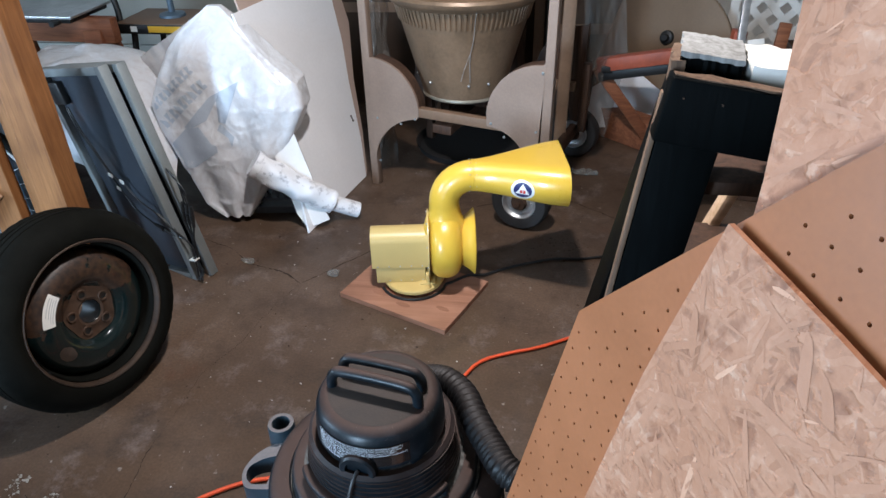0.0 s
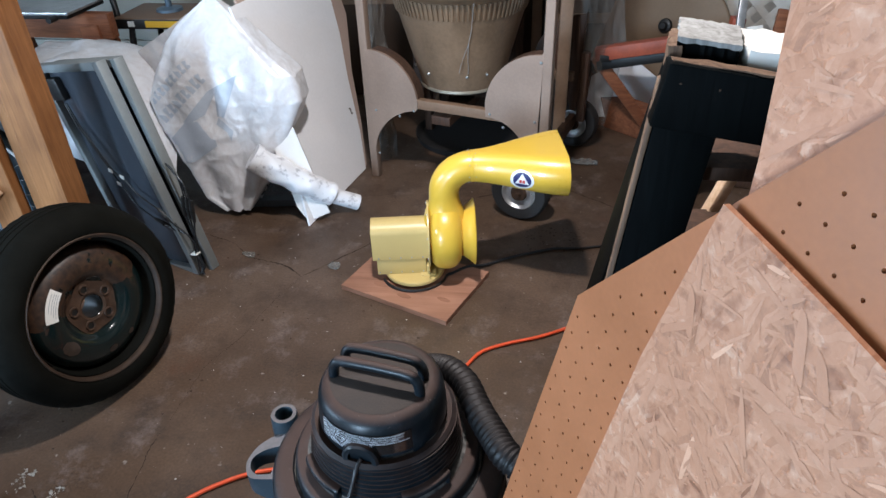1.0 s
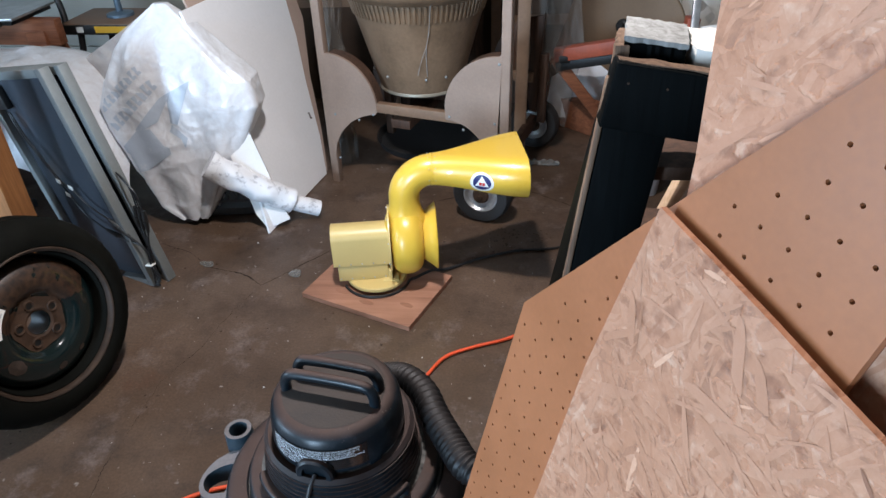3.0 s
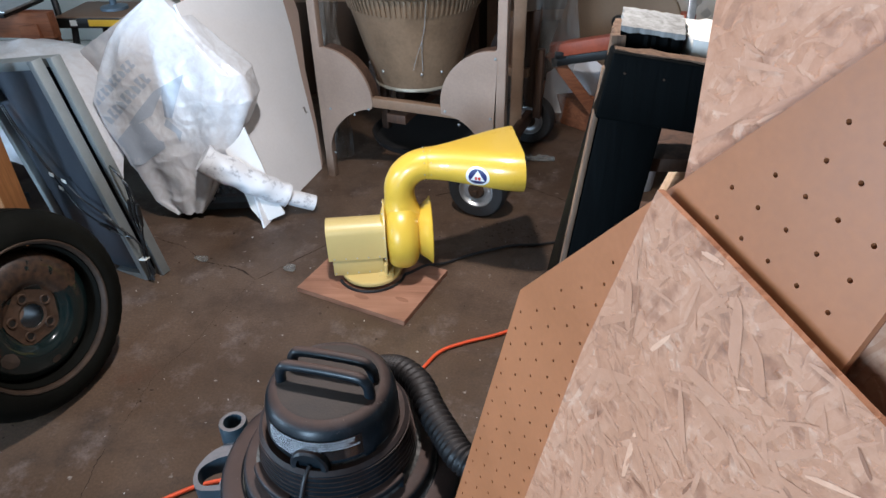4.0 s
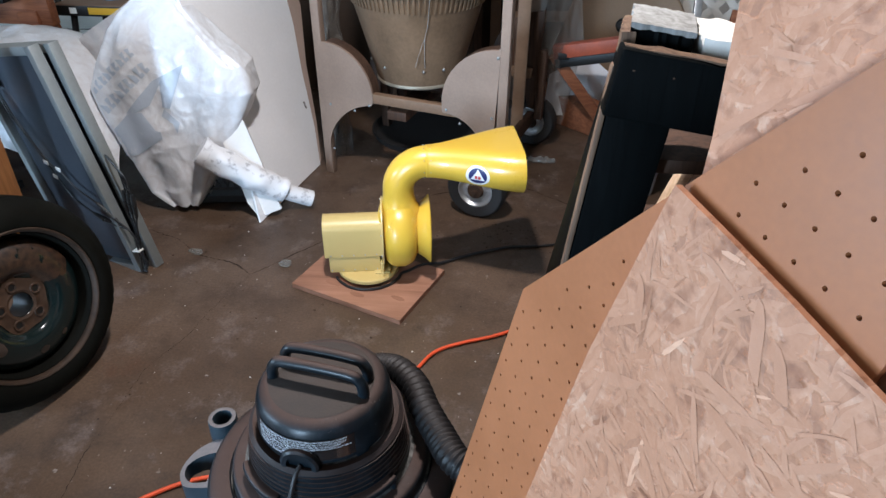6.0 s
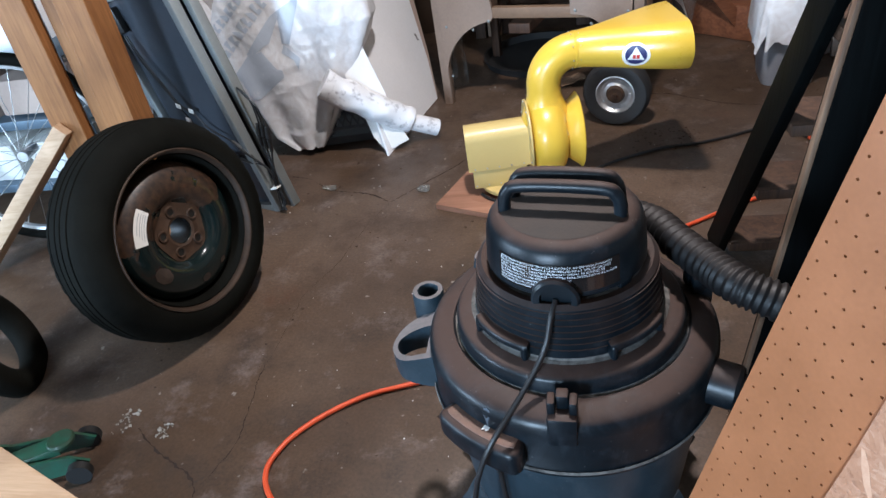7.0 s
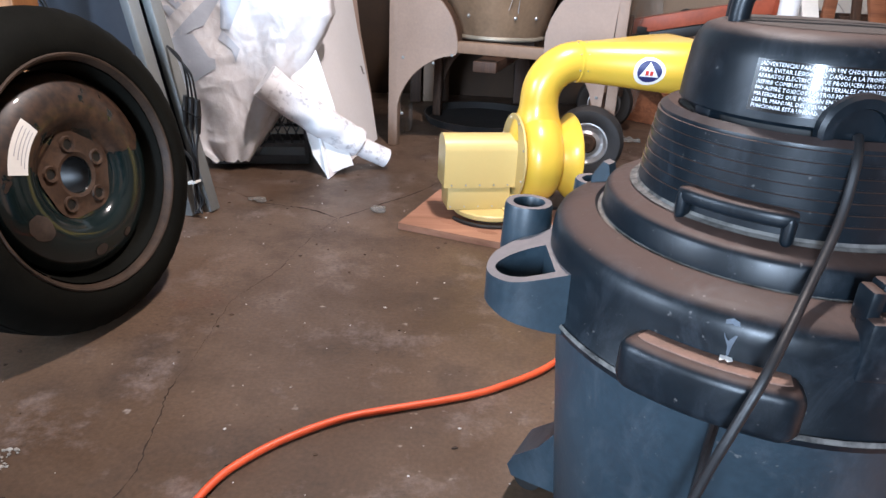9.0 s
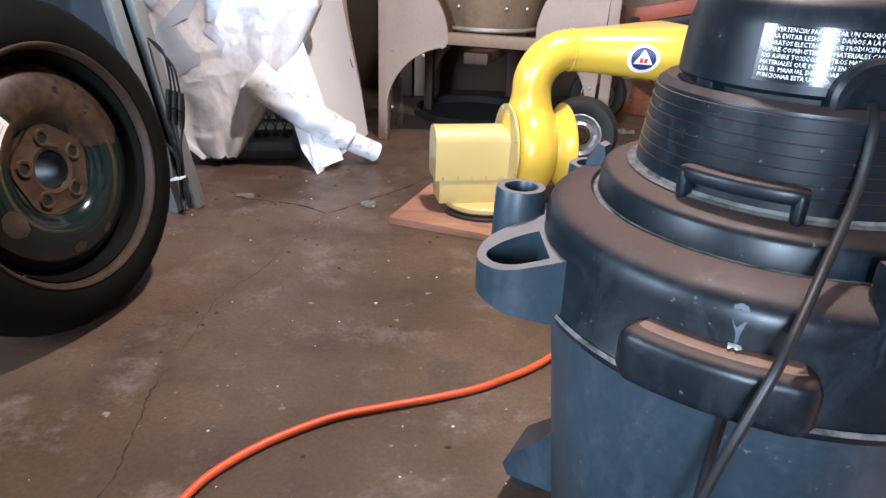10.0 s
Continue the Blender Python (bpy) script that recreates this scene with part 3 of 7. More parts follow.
def sweep(bm, pts, radius, seg=10):
    """A round tube along points; radius may be a function of the step."""
    rings, up = [], Vector((0.13, 0.21, 1))
    for i, p in enumerate(pts):
        d = (pts[min(i + 1, len(pts) - 1)] - pts[max(i - 1, 0)]).normalized()
        s = d.cross(up)
        s = s.normalized() if s.length > 1e-6 else d.orthogonal().normalized()
        up = s.cross(d).normalized()
        r = radius(i) if callable(radius) else radius
        rings.append([bm.verts.new(p + r * (math.cos(a) * s + math.sin(a) * up)) for a in (2 * math.pi * k / seg for k in range(seg))])
    for a, b in zip(rings, rings[1:]):
        for k in range(seg):
            bm.faces.new((a[k], a[(k + 1) % seg], b[(k + 1) % seg], b[k]))
    bm.faces.new(rings[0][::-1])
    bm.faces.new(rings[-1])


def lathe(bm, prof, seg=64, m=None, close=False):
    """Turns (radius, height) pairs round z."""
    rings = []
    for r, z in prof:
        if r < 1e-6:
            rings.append([bm.verts.new((0, 0, z))])
        else:
            rings.append([bm.verts.new((r * math.cos(2 * math.pi * k / seg), r * math.sin(2 * math.pi * k / seg), z)) for k in range(seg)])
    made = [v for ring in rings for v in ring]
    pairs = list(zip(rings, rings[1:])) + ([(rings[-1], rings[0])] if close else [])
    for a, b in pairs:
        for k in range(seg):
            q = [a[k % len(a)], a[(k + 1) % len(a)], b[(k + 1) % len(b)], b[k % len(b)]]
            q = list(dict.fromkeys(q))
            if len(q) > 2:
                bm.faces.new(q)
    if m is not None:
        bmesh.ops.transform(bm, matrix=m, verts=made)
    return made


def slab(bm, poly, thick, m=None, bevel=0.0):
    """A flat board with the outline poly in x, y and its thickness along z."""
    lo = [bm.verts.new((x, y, 0)) for x, y in poly]
    hi = [bm.verts.new((x, y, thick)) for x, y in poly]
    bm.faces.new(lo[::-1])
    bm.faces.new(hi)
    n = len(poly)
    for i in range(n):
        bm.faces.new((lo[i], lo[(i + 1) % n], hi[(i + 1) % n], hi[i]))
    if m is not None:
        bmesh.ops.transform(bm, matrix=m, verts=lo + hi)


def arc(cx, cy, r, a0, a1, n=14):
    return [(cx + r * math.cos(radians(a0 + (a1 - a0) * k / n)), cy + r * math.sin(radians(a0 + (a1 - a0) * k / n))) for k in range(n + 1)]


def arc_sweep(bm, section, a0, a1, n, ends=2):
    """A closed section of (radius, height) pairs swept round z, its ends drawn in."""
    cr_, cz = sum(p[0] for p in section) / len(section), sum(p[1] for p in section) / len(section)
    rings = []
    for i in range(n + 1):
        a = radians(a0 + (a1 - a0) * i / n)
        e = min(i, n - i)
        k = (0.72, 0.93, 1.0)[min(e, 2)] if ends else 1.0
        rings.append([bm.verts.new(((cr_ + (r - cr_) * k) * math.cos(a), (cr_ + (r - cr_) * k) * math.sin(a), cz + (z - cz) * k)) for r, z in section])
    m = len(section)
    for a, b in zip(rings, rings[1:]):
        for k in range(m):
            bm.faces.new((a[k], a[(k + 1) % m], b[(k + 1) % m], b[k]))
    bm.faces.new(rings[0][::-1])
    bm.faces.new(rings[-1])


def round_section(r0, r1, z0, z1, q):
    return arc(r1 - q, z0 + q, q, -90, 0, 4) + arc(r1 - q, z1 - q, q, 0, 90, 4) + arc(r0 + q, z1 - q, q, 90, 180, 4) + arc(r0 + q, z0 + q, q, 180, 270, 4)


X_UP = Matrix(((0, 0, 1, 0), (0, 1, 0, 0), (-1, 0, 0, 0), (0, 0, 0, 1)))  # turns z into x

# ---- the room ----


def plane_box(name, c, s, material, label, category):
    bm = bmesh.new()
    box(bm, c, s)
    return tagged(part(name, bm, material, smooth=False), label, category, kind="structure")


floor = plane_box("floor", (-0.7, 1.0, -0.1), (5.6, 6.9, 0.2), M_FLOOR, "stained brown-grey concrete garage floor with cracks", "floor")
plane_box("wall_north", (-0.7, 4.42, 1.25), (5.4, 0.12, 2.7), M_WALL, "off-white painted wall behind the clutter", "wall")
bm = bmesh.new()
for c, s in (((-3.2, -1.465, 1.25), (0.12, 2.03, 2.7)), ((-3.2, 2.715, 1.25), (0.12, 3.53, 2.7)), ((-3.2, 0.25, 0.225), (0.12, 1.4, 0.65)), ((-3.2, 0.25, 2.075), (0.12, 1.4, 1.05))):
    box(bm, c, s)
tagged(part("wall_west", bm, M_WALLDIM, smooth=False), "bare brown-lined wall with a small window", "wall", kind="structure")
win2 = thing("window_2", Matrix.Translation((-3.2, 0.25, 1.05)), "small white-framed garage window with daylight behind", "window", kind="structure")
bm = bmesh.new()
for c, s in (((0, -0.675, 0), (0.08, 0.05, 1.0)), ((0, 0.675, 0), (0.08, 0.05, 1.0)), ((0, 0, 0.475), (0.08, 1.3, 0.05)), ((0, 0, -0.475), (0.08, 1.3, 0.05))):
    box(bm, c, s)
part("window_frame", bm, M_LATTICE, win2, smooth=False)
plane_box("wall_east", (2.06, 1.0, 1.25), (0.12, 6.96, 2.7), M_WALLDIM, "bare brown-lined garage wall", "wall")
bm = bmesh.new()
for c, s in (((-2.53, -2.42, 1.25), (1.34, 0.12, 2.7)), ((0.345, -2.42, 1.25), (3.19, 0.12, 2.7)), ((-1.55, -2.42, 0.125), (0.6, 0.12, 0.45)), ((-1.55, -2.42, 2.225), (0.6, 0.12, 0.75))):
    box(bm, c, s)
tagged(part("wall_south", bm, M_WALLDIM, smooth=False), "bare brown-lined wall with a narrow window", "wall", kind="structure")
win = thing("window_1", Matrix.Translation((-1.55, -2.42, 1.10)), "narrow white-framed garage window with daylight behind", "window", kind="structure")
bm = bmesh.new()
for c, s in (((-0.275, 0, 0), (0.05, 0.08, 1.5)), ((0.275, 0, 0), (0.05, 0.08, 1.5)), ((0, 0, 0.725), (0.5, 0.08, 0.05)), ((0, 0, -0.725), (0.5, 0.08, 0.05)), ((0, 0, 0), (0.5, 0.06, 0.04))):
    box(bm, c, s)
part("window_frame", bm, M_LATTICE, win, smooth=False)
plane_box("ceiling", (-0.7, 1.0, 2.65), (5.6, 6.9, 0.1), M_CEIL, "plain boarded garage ceiling", "ceiling")

# lamp housing of the shop light
for nm, at, sx, sy in (("shop_light", (-0.04, 1.68, 2.09), 0.20, 0.20),):
    lamp = thing(nm, Matrix.Translation(at), "white metal shop light hung under the ceiling", "ceiling light")
    bm = bmesh.new()
    box(bm, (0, 0, 0.02), (sx, sy, 0.03), bevel=0.006)
    part("housing", bm, M_FOAM, lamp)
    for k in (-1, 1):
        bm = bmesh.new()
        rod(bm, (0, k * sy * 0.4, 0.03), (0, k * sy * 0.4, 0.51), 0.004)
        part("hanger", bm, M_STEEL, lamp)

# ---- yellow siren on its plywood square ----
SIREN_AT, SIREN_TURN = (-0.160, 2.223), 10
RX = 0.105  # the riser and the drum stand this far forward of the turning axis

board = thing("plywood_square", Matrix.Translation((0, 0, 0)), "square of reddish plywood lying on the concrete floor", "board")
bm = bmesh.new()
slab(bm, [(-0.394, 2.130), (-0.024, 1.979), (0.086, 2.249), (-0.29, 2.402)], 0.017, Matrix.Translation((0, 0, 0.001)))
part("veneer_sheet", bm, M_PLY, board, smooth=False)
for x, y, turn, ln, wd in ((-0.262, 2.145, -22, 0.030, 0.011), (-0.175, 2.092, -20, 0.026, 0.010), (-0.045, 2.085, -24, 0.024, 0.009)):
    bm = bmesh.new()
    slab(bm, [(ln * math.cos(2 * math.pi * k / 20), wd * math.sin(2 * math.pi * k / 20)) for k in range(20)], 0.0005, pose(x, y, 0.0179, 0, 0, turn))
    part("veneer_patch", bm, M_PLYPATCH, board, "oval boat-shaped veneer repair", smooth=False)

siren = thing("warning_siren", pose(*SIREN_AT, 0.018, 0, 0, SIREN_TURN), "glossy yellow rotating warning siren with a flared horn", "siren")
bm = bmesh.new()
lathe(bm, [(0, 0), (0.072, 0), (0.072, 0.012), (0, 0.012)], 48)
part("turntable", bm, M_BLACK, siren, "black turntable ring")
bm = bmesh.new()
lathe(bm, [(0, 0.012), (0.096, 0.012), (0.099, 0.015), (0.099, 0.024), (0.096, 0.027), (0, 0.027)], 72)
part("base_plate", bm, M_YEL2, siren, "round cream-yellow base plate")
bm = bmesh.new()
box(bm, (0.045, 0, 0.045), (0.012, 0.11, 0.04), bevel=0.002)
box(bm, (0.045, 0.0, 0.029), (0.05, 0.12, 0.005), bevel=0.001)
part("bracket", bm, M_YEL2, siren)


def arch(w, z0, z1, n=14):
    r = w / 2
    return [(-r, z0), (r, z0)] + [(r * math.cos(math.pi * k / n), z1 - r * 0.8 + r * 0.8 * math.sin(math.pi * k / n)) for k in range(n + 1)]


bm = bmesh.new()
slab(bm, arch(0.090, 0.086, 0.214), 0.186, Matrix.Translation((-0.134, 0, 0)) @ Matrix(((0, 0, 1, 0), (1, 0, 0, 0), (0, 1, 0, 0), (0, 0, 0, 1))))
cover = part("motor_cover", bm, M_YEL2, siren, "cream-yellow sheet metal motor cover", angle=25)
bm = bmesh.new()
box(bm, (-0.042, 0, 0.058), (0.160, 0.084, 0.062), bevel=0.002)
part("lower_cover", bm, M_YEL2, siren, "cream-yellow lower motor cover")
for side in (-1, 1):
    for k in range(5):
        for zz, yy in ((0.093, 0.045), (0.036, 0.042)):
            bm = bmesh.new()
            rod(bm, (-0.115 + 0.036 * k, side * yy, zz), (-0.115 + 0.036 * k, side * (yy + 0.0025), zz), 0.0022, seg=8)
            part("screw", bm, M_STEEL, siren)

# blower drum, its back flange and the flared intake
BZ = 0.154
bm = bmesh.new()
prof = [(0.02, -0.05)]
for k in range(25):
    a = -math.pi / 2 + math.pi * k / 24
    c, s = math.cos(a), math.sin(a)
    prof.append((0.064 + 0.054 * math.copysign(abs(c) ** 0.85, c), 0.052 * math.copysign(abs(s) ** 0.85, s)))
prof.append((0.055, 0.052))
lathe(bm, prof, 72, Matrix.Translation((RX, 0, BZ)) @ X_UP)
part("blower_drum", bm, M_YEL, siren, "glossy yellow blower drum")
bm = bmesh.new()
lathe(bm, [(0, -0.005), (0.108, -0.005), (0.108, 0.0), (0, 0.0)], 64, Matrix.Translation((RX - 0.052, 0, BZ)) @ X_UP)
part("back_flange", bm, M_YEL2, siren)
for k in range(8):
    a = 2 * math.pi * (k + 0.5) / 8
    bm = bmesh.new()
    rod(bm, (RX - 0.060, 0.1 * math.cos(a), BZ + 0.1 * math.sin(a)), (RX - 0.056, 0.1 * math.cos(a), BZ + 0.1 * math.sin(a)), 0.003, seg=8)
    part("bolt", bm, M_STEEL, siren)
bm = bmesh.new()
lathe(bm, [(0.074, 0.0), (0.080, 0.012), (0.095, 0.032), (0.108, 0.046), (0.1095, 0.0465), (0.107, 0.049), (0.093, 0.035), (0.077, 0.014), (0.070, 0.0)], 72, Matrix.Translation((RX + 0.046, 0, BZ)) @ X_UP)
part("intake_cone", bm, M_YEL, siren, "flared yellow intake cone")


def mesh_screen(r, pitch, wire, m):
    """Expanded metal: two families of crossing wires cut to a round opening."""
    bm = bmesh.new()
    for turn in (28, -28):
        d = Vector((math.cos(radians(turn)), math.sin(radians(turn)), 0))
        nrm = Vector((-d.y, d.x, 0))
        n = int(r / pitch)
        for k in range(-n, n + 1):
            h = math.sqrt(max(0, r * r - (k * pitch) ** 2))
            if h > 0.004:
                p = nrm * (k * pitch)
                rod(bm, m @ (p - d * h), m @ (p + d * h), wire, seg=4, caps=False)
    return bm


FACE_X = Matrix(((0, 0, 1, 0), (1, 0, 0, 0), (0, 1, 0, 0), (0, 0, 0, 1)))
tagged(part("intake_screen", mesh_screen(0.074, 0.0058, 0.0009, Matrix.Translation((RX + 0.050, 0, BZ)) @ FACE_X), M_YELIN, siren, "yellow expanded metal screen", smooth=False), kind="stuff")
bm = bmesh.new()
lathe(bm, [(0, 0.018), (0.012, 0.018), (0.014, 0.0), (0.040, 0.0), (0.044, 0.016), (0.050, 0.016), (0.053, 0.0), (0.069, 0.0), (0.069, -0.01), (0, -0.01)], 48, Matrix.Translation((RX + 0.024, 0, BZ)) @ X_UP)
part("impeller", bm, M_YEL, siren, "dished yellow impeller behind the screen")

# riser, elbow and horn
bm = bmesh.new()
PIPE, HORN_Z, BEND = 0.0475, 0.391, 0.088
way = [Vector((RX, 0, BZ + 0.05)), Vector((RX, 0, BZ + 0.1)), Vector((RX, 0, HORN_Z - BEND))]
way += [Vector((RX + BEND - BEND * math.cos(radians(a)), 0, HORN_Z - BEND + BEND * math.sin(radians(a)))) for a in range(6, 91, 6)]
sweep(bm, way, PIPE, 48)
part("elbow", bm, M_YEL, siren, "smooth yellow pipe elbow")
bm = bmesh.new()
lathe(bm, [(0.070, 0.05), (0.062, 0.085), (0.053, 0.105), (0.0485, 0.125), (0.0475, 0.14), (0.045, 0.14)], 48, Matrix.Translation((RX, 0, BZ)))
part("riser_neck", bm, M_YEL, siren)
HX0 = RX + BEND
HLEN = 0.275


def horn_section(u):
    k = u * u * (3 - 2 * u)
    return 0.082 * (0.45 * u + 0.55 * k), 0.0485 + 0.016 * (0.5 * u + 0.5 * k)


def horn_ring(u, inset):
    half, r = horn_section(u)
    r -= inset
    pts = []
    for k in range(96):
        a = 2 * math.pi * k / 96
        pts.append((HX0 + u * HLEN, math.copysign(half, math.cos(a)) * min(1, abs(math.cos(a)) * 6) + r * math.cos(a), HORN_Z + r * math.sin(a)))
    return pts


bm = bmesh.new()
rings = [[bm.verts.new(p) for p in horn_ring(k / 24, 0)] for k in range(25)] + [[bm.verts.new(p) for p in horn_ring(k / 24, 0.003)] for k in range(24, -1, -1)]
for a, b in zip(rings, rings[1:]):
    for k in range(96):
        bm.faces.new((a[k], a[(k + 1) % 96], b[(k + 1) % 96], b[k]))
horn = part("horn", bm, M_YEL, siren, "flared yellow horn with an oblong mouth", angle=50)
bm = bmesh.new()
lathe(bm, [(0.0478, -0.004), (0.0497, -0.003), (0.0497, 0.003), (0.0478, 0.004)], 64, Matrix.Translation((HX0, 0, HORN_Z)) @ X_UP)
part("joint_band", bm, M_YEL, horn)
for k in range(8):
    a = 2 * math.pi * k / 8 + 0.3
    for dx in (-0.010, 0.010):
        bm = bmesh.new()
        d = Vector((0, math.cos(a), math.sin(a)))
        rod(bm, Vector((HX0 + dx, 0, HORN_Z)) + d * 0.047, Vector((HX0 + dx, 0, HORN_Z)) + d * 0.0505, 0.0017, seg=8)
        part("rivet", bm, M_STEEL, horn)
tagged(part("throat_screen", mesh_screen(0.0465, 0.0062, 0.0010, Matrix.Translation((HX0 + 0.004, 0, HORN_Z)) @ FACE_X), M_YELIN, horn, "expanded metal screen in the throat", smooth=False), kind="stuff")
bm = bmesh.new()
lathe(bm, [(0, 0), (0.044, 0), (0.044, 0.004), (0, 0.004)], 32, Matrix.Translation((HX0 - 0.004, 0, HORN_Z)) @ X_UP)
part("throat_shadow_plate", bm, M_BLACK, horn)


def decal(poly, side, lift, material, name):
    """A thin shape laid on the horn's curved side."""
    edge = []
    for (a0, b0), (a1, b1) in zip(poly, poly[1:] + poly[:1]):
        n = max(1, int(math.hypot(a1 - a0, b1 - b0) / 0.004))
        edge += [(a0 + (a1 - a0) * k / n, b0 + (b1 - b0) * k / n) for k in range(n)]
    ca, cb = sum(p[0] for p in edge) / len(edge), sum(p[1] for p in edge) / len(edge)

    def lay(a, b):
        half, r = horn_section((0.141 + a) / HLEN)
        return (HX0 + 0.141 + a, side * (half + math.sqrt(max(0, r * r - b * b)) + lift), HORN_Z + b)

    bm = bmesh.new()
    mid = bm.verts.new(lay(ca, cb))
    rings = [[bm.verts.new(lay(ca + (a - ca) * q, cb + (b - cb) * q)) for a, b in edge] for q in (0.25, 0.5, 0.75, 1.0)]
    m = len(edge)
    for k in range(m):
        bm.faces.new((mid, rings[0][k], rings[0][(k + 1) % m]))
        for r0, r1 in zip(rings, rings[1:]):
            bm.faces.new((r0[k], r1[k], r1[(k + 1) % m], r0[(k + 1) % m]))
    return part(name, bm, material, horn, "round civil warning emblem" if name == "emblem" else "")


for side in (-1, 1):
    decal(arc(0, -0.006, 0.033, 0, 350, 35), side, 0.0008, M_WHITE, "emblem")
    decal(arc(0, -0.006, 0.0255, 0, 350, 35), side, 0.0013, M_BLUE, "emblem_field")
    decal([(0, 0.0165), (-0.0200, -0.0180), (0.0200, -0.0180)], side, 0.0018, M_WHITE, "emblem_triangle")
    decal([(-0.008, -0.004), (-0.008, -0.015), (-0.001, -0.015), (-0.001, -0.004)], side, 0.0023, M_RED, "emblem_mark")
    decal([(0.001, -0.004), (0.001, -0.015), (0.008, -0.015), (0.008, -0.004)], side, 0.0023, M_RED, "emblem_mark")

# black lead of the siren, coiled at the base and run off to the plug
cord = thing("siren_power_cord", Matrix.Identity(4), "black power cord from the siren lying across the floor", "cord")
bm = bmesh.new()
coil = [(-0.16 + 0.11 * math.cos(a), 2.223 + 0.11 * math.sin(a), 0.023) for a in (radians(d) for d in range(-150, 10, 16))]
sweep(bm, smooth_path(coil + [(-0.032, 2.225, 0.024), (0.015, 2.27, 0.022), (0.07, 2.30, 0.010), (0.149, 2.357, 0.006), (0.225, 2.395, 0.006), (0.305, 2.428, 0.006), (0.40, 2.44, 0.006), (0.504, 2.473, 0.006), (0.61, 2.517, 0.006), (0.685, 2.505, 0.006), (0.715, 2.465, 0.008)]), 0.0048, 8)
part("lead", bm, M_CORDK, cord)
bm = bmesh.new()
rod(bm, (0.715, 2.465, 0.014), (0.738, 2.42, 0.014), 0.011, 0.014, 12)
part("plug", bm, M_CORDK, cord)

ext = thing("extension_cord", Matrix.Identity(4), "orange rubber extension cord snaking over the floor", "cord")
bm = bmesh.new()
way = [(-0.30, 0.98, 0.007), (-0.40, 1.02, 0.007), (-0.488, 1.073, 0.007), (-0.561, 1.126, 0.007), (-0.592, 1.185, 0.007), (-0.578, 1.245, 0.007), (-0.545, 1.293, 0.007), (-0.496, 1.338, 0.007), (-0.43, 1.38, 0.007), (-0.358, 1.406, 0.007), (-0.273, 1.434, 0.007), (-0.20, 1.467, 0.007), (-0.10, 1.541, 0.007), (-0.02, 1.66, 0.007), (0.048, 1.788, 0.007), (0.096, 1.868, 0.007), (0.175, 1.914, 0.007), (0.256, 1.948, 0.007), (0.339, 1.996, 0.007), (0.484, 2.086, 0.007), (0.604, 2.129, 0.007), (0.715, 2.20, 0.007), (0.762, 2.30, 0.007), (0.755, 2.37, 0.007), (0.742, 2.405, 0.010)]
sweep(bm, smooth_path(way), 0.0054, 10)
part("lead", bm, M_CORDO, ext)
bm = bmesh.new()
rod(bm, (0.7425, 2.40, 0.014), (0.733, 2.425, 0.014), 0.013, 0.012, 12)
part("socket", bm, M_CORDO, ext)

# ---- shop vacuum ----
VAC = (-0.002, 1.166)
vac = thing("shop_vacuum", Matrix.Translation((*VAC, 0)), "dusty black and blue-grey plastic wet and dry shop vacuum", "vacuum cleaner")
bm = bmesh.new()
lathe(bm, [(0, 0.035), (0.150, 0.035), (0.160, 0.045), (0.166, 0.10), (0.176, 0.20), (0.186, 0.30), (0.188, 0.322), (0.180, 0.322), (0, 0.322)], 96)
part("tank", bm, M_VACB, vac, "blue-grey plastic tank")
bm = bmesh.new()
lathe(bm, [(0.187, 0.318), (0.201, 0.318), (0.203, 0.324), (0.199, 0.330), (0.1995, 0.388), (0.1985, 0.397), (0.1955, 0.404), (0.190, 0.4085), (0.182, 0.4115), (0.166, 0.4165), (0.162, 0.4165), (0.159, 0.413), (0.1555, 0.413), (0.1545, 0.433), (0.1525, 0.437), (0.148, 0.4395), (0.128, 0.4435), (0.0, 0.4435)], 96)
lid = part("lid", bm, M_VAC, vac, "black plastic lid with a dusty shoulder")
bm = bmesh.new()
prof = [(0.126, 0.444)]
for k in range(7):
    z0 = 0.452 + 0.0088 * k
    r0 = 0.1255 - 0.0011 * k
    prof += [(r0, z0), (r0, z0 + 0.0070), (r0 - 0.0016, z0 + 0.0074), (r0 - 0.0016, z0 + 0.0086)]
prof += [(0.117, 0.515), (0.111, 0.520), (0.094, 0.514), (0, 0.514)]
lathe(bm, prof, 96)
part("collar", bm, M_VAC, vac, "ribbed black collar")
bm = bmesh.new()
lathe(bm, [(0.090, 0.505), (0.090, 0.53), (0, 0.53)], 64)
part("neck", bm, M_BLACK, vac)
for k in range(6):
    a = radians(15 + 60 * k)
    bm = bmesh.new()
    box(bm, (0.095, 0, 0.518), (0.012, 0.02, 0.022), Matrix.Rotation(a, 4, "Z"), 0.002)
    part("neck_lug", bm, M_VAC, vac)
bm = bmesh.new()
lathe(bm, [(0.088, 0.524), (0.100, 0.522), (0.1025, 0.525), (0.1015, 0.545), (0.0995, 0.567), (0.0965, 0.578), (0.0905, 0.586), (0.080, 0.590), (0.0, 0.592)], 96)
head = part("motor_head", bm, M_VAC, vac, "black domed motor head with a dusty top")
bm = bmesh.new()
lathe(bm, [(0, 0.5928), (0.074, 0.5918), (0.078, 0.5905)], 64)
part("dusty_top", bm, M_VACDUST, head, "brown dust on the top")
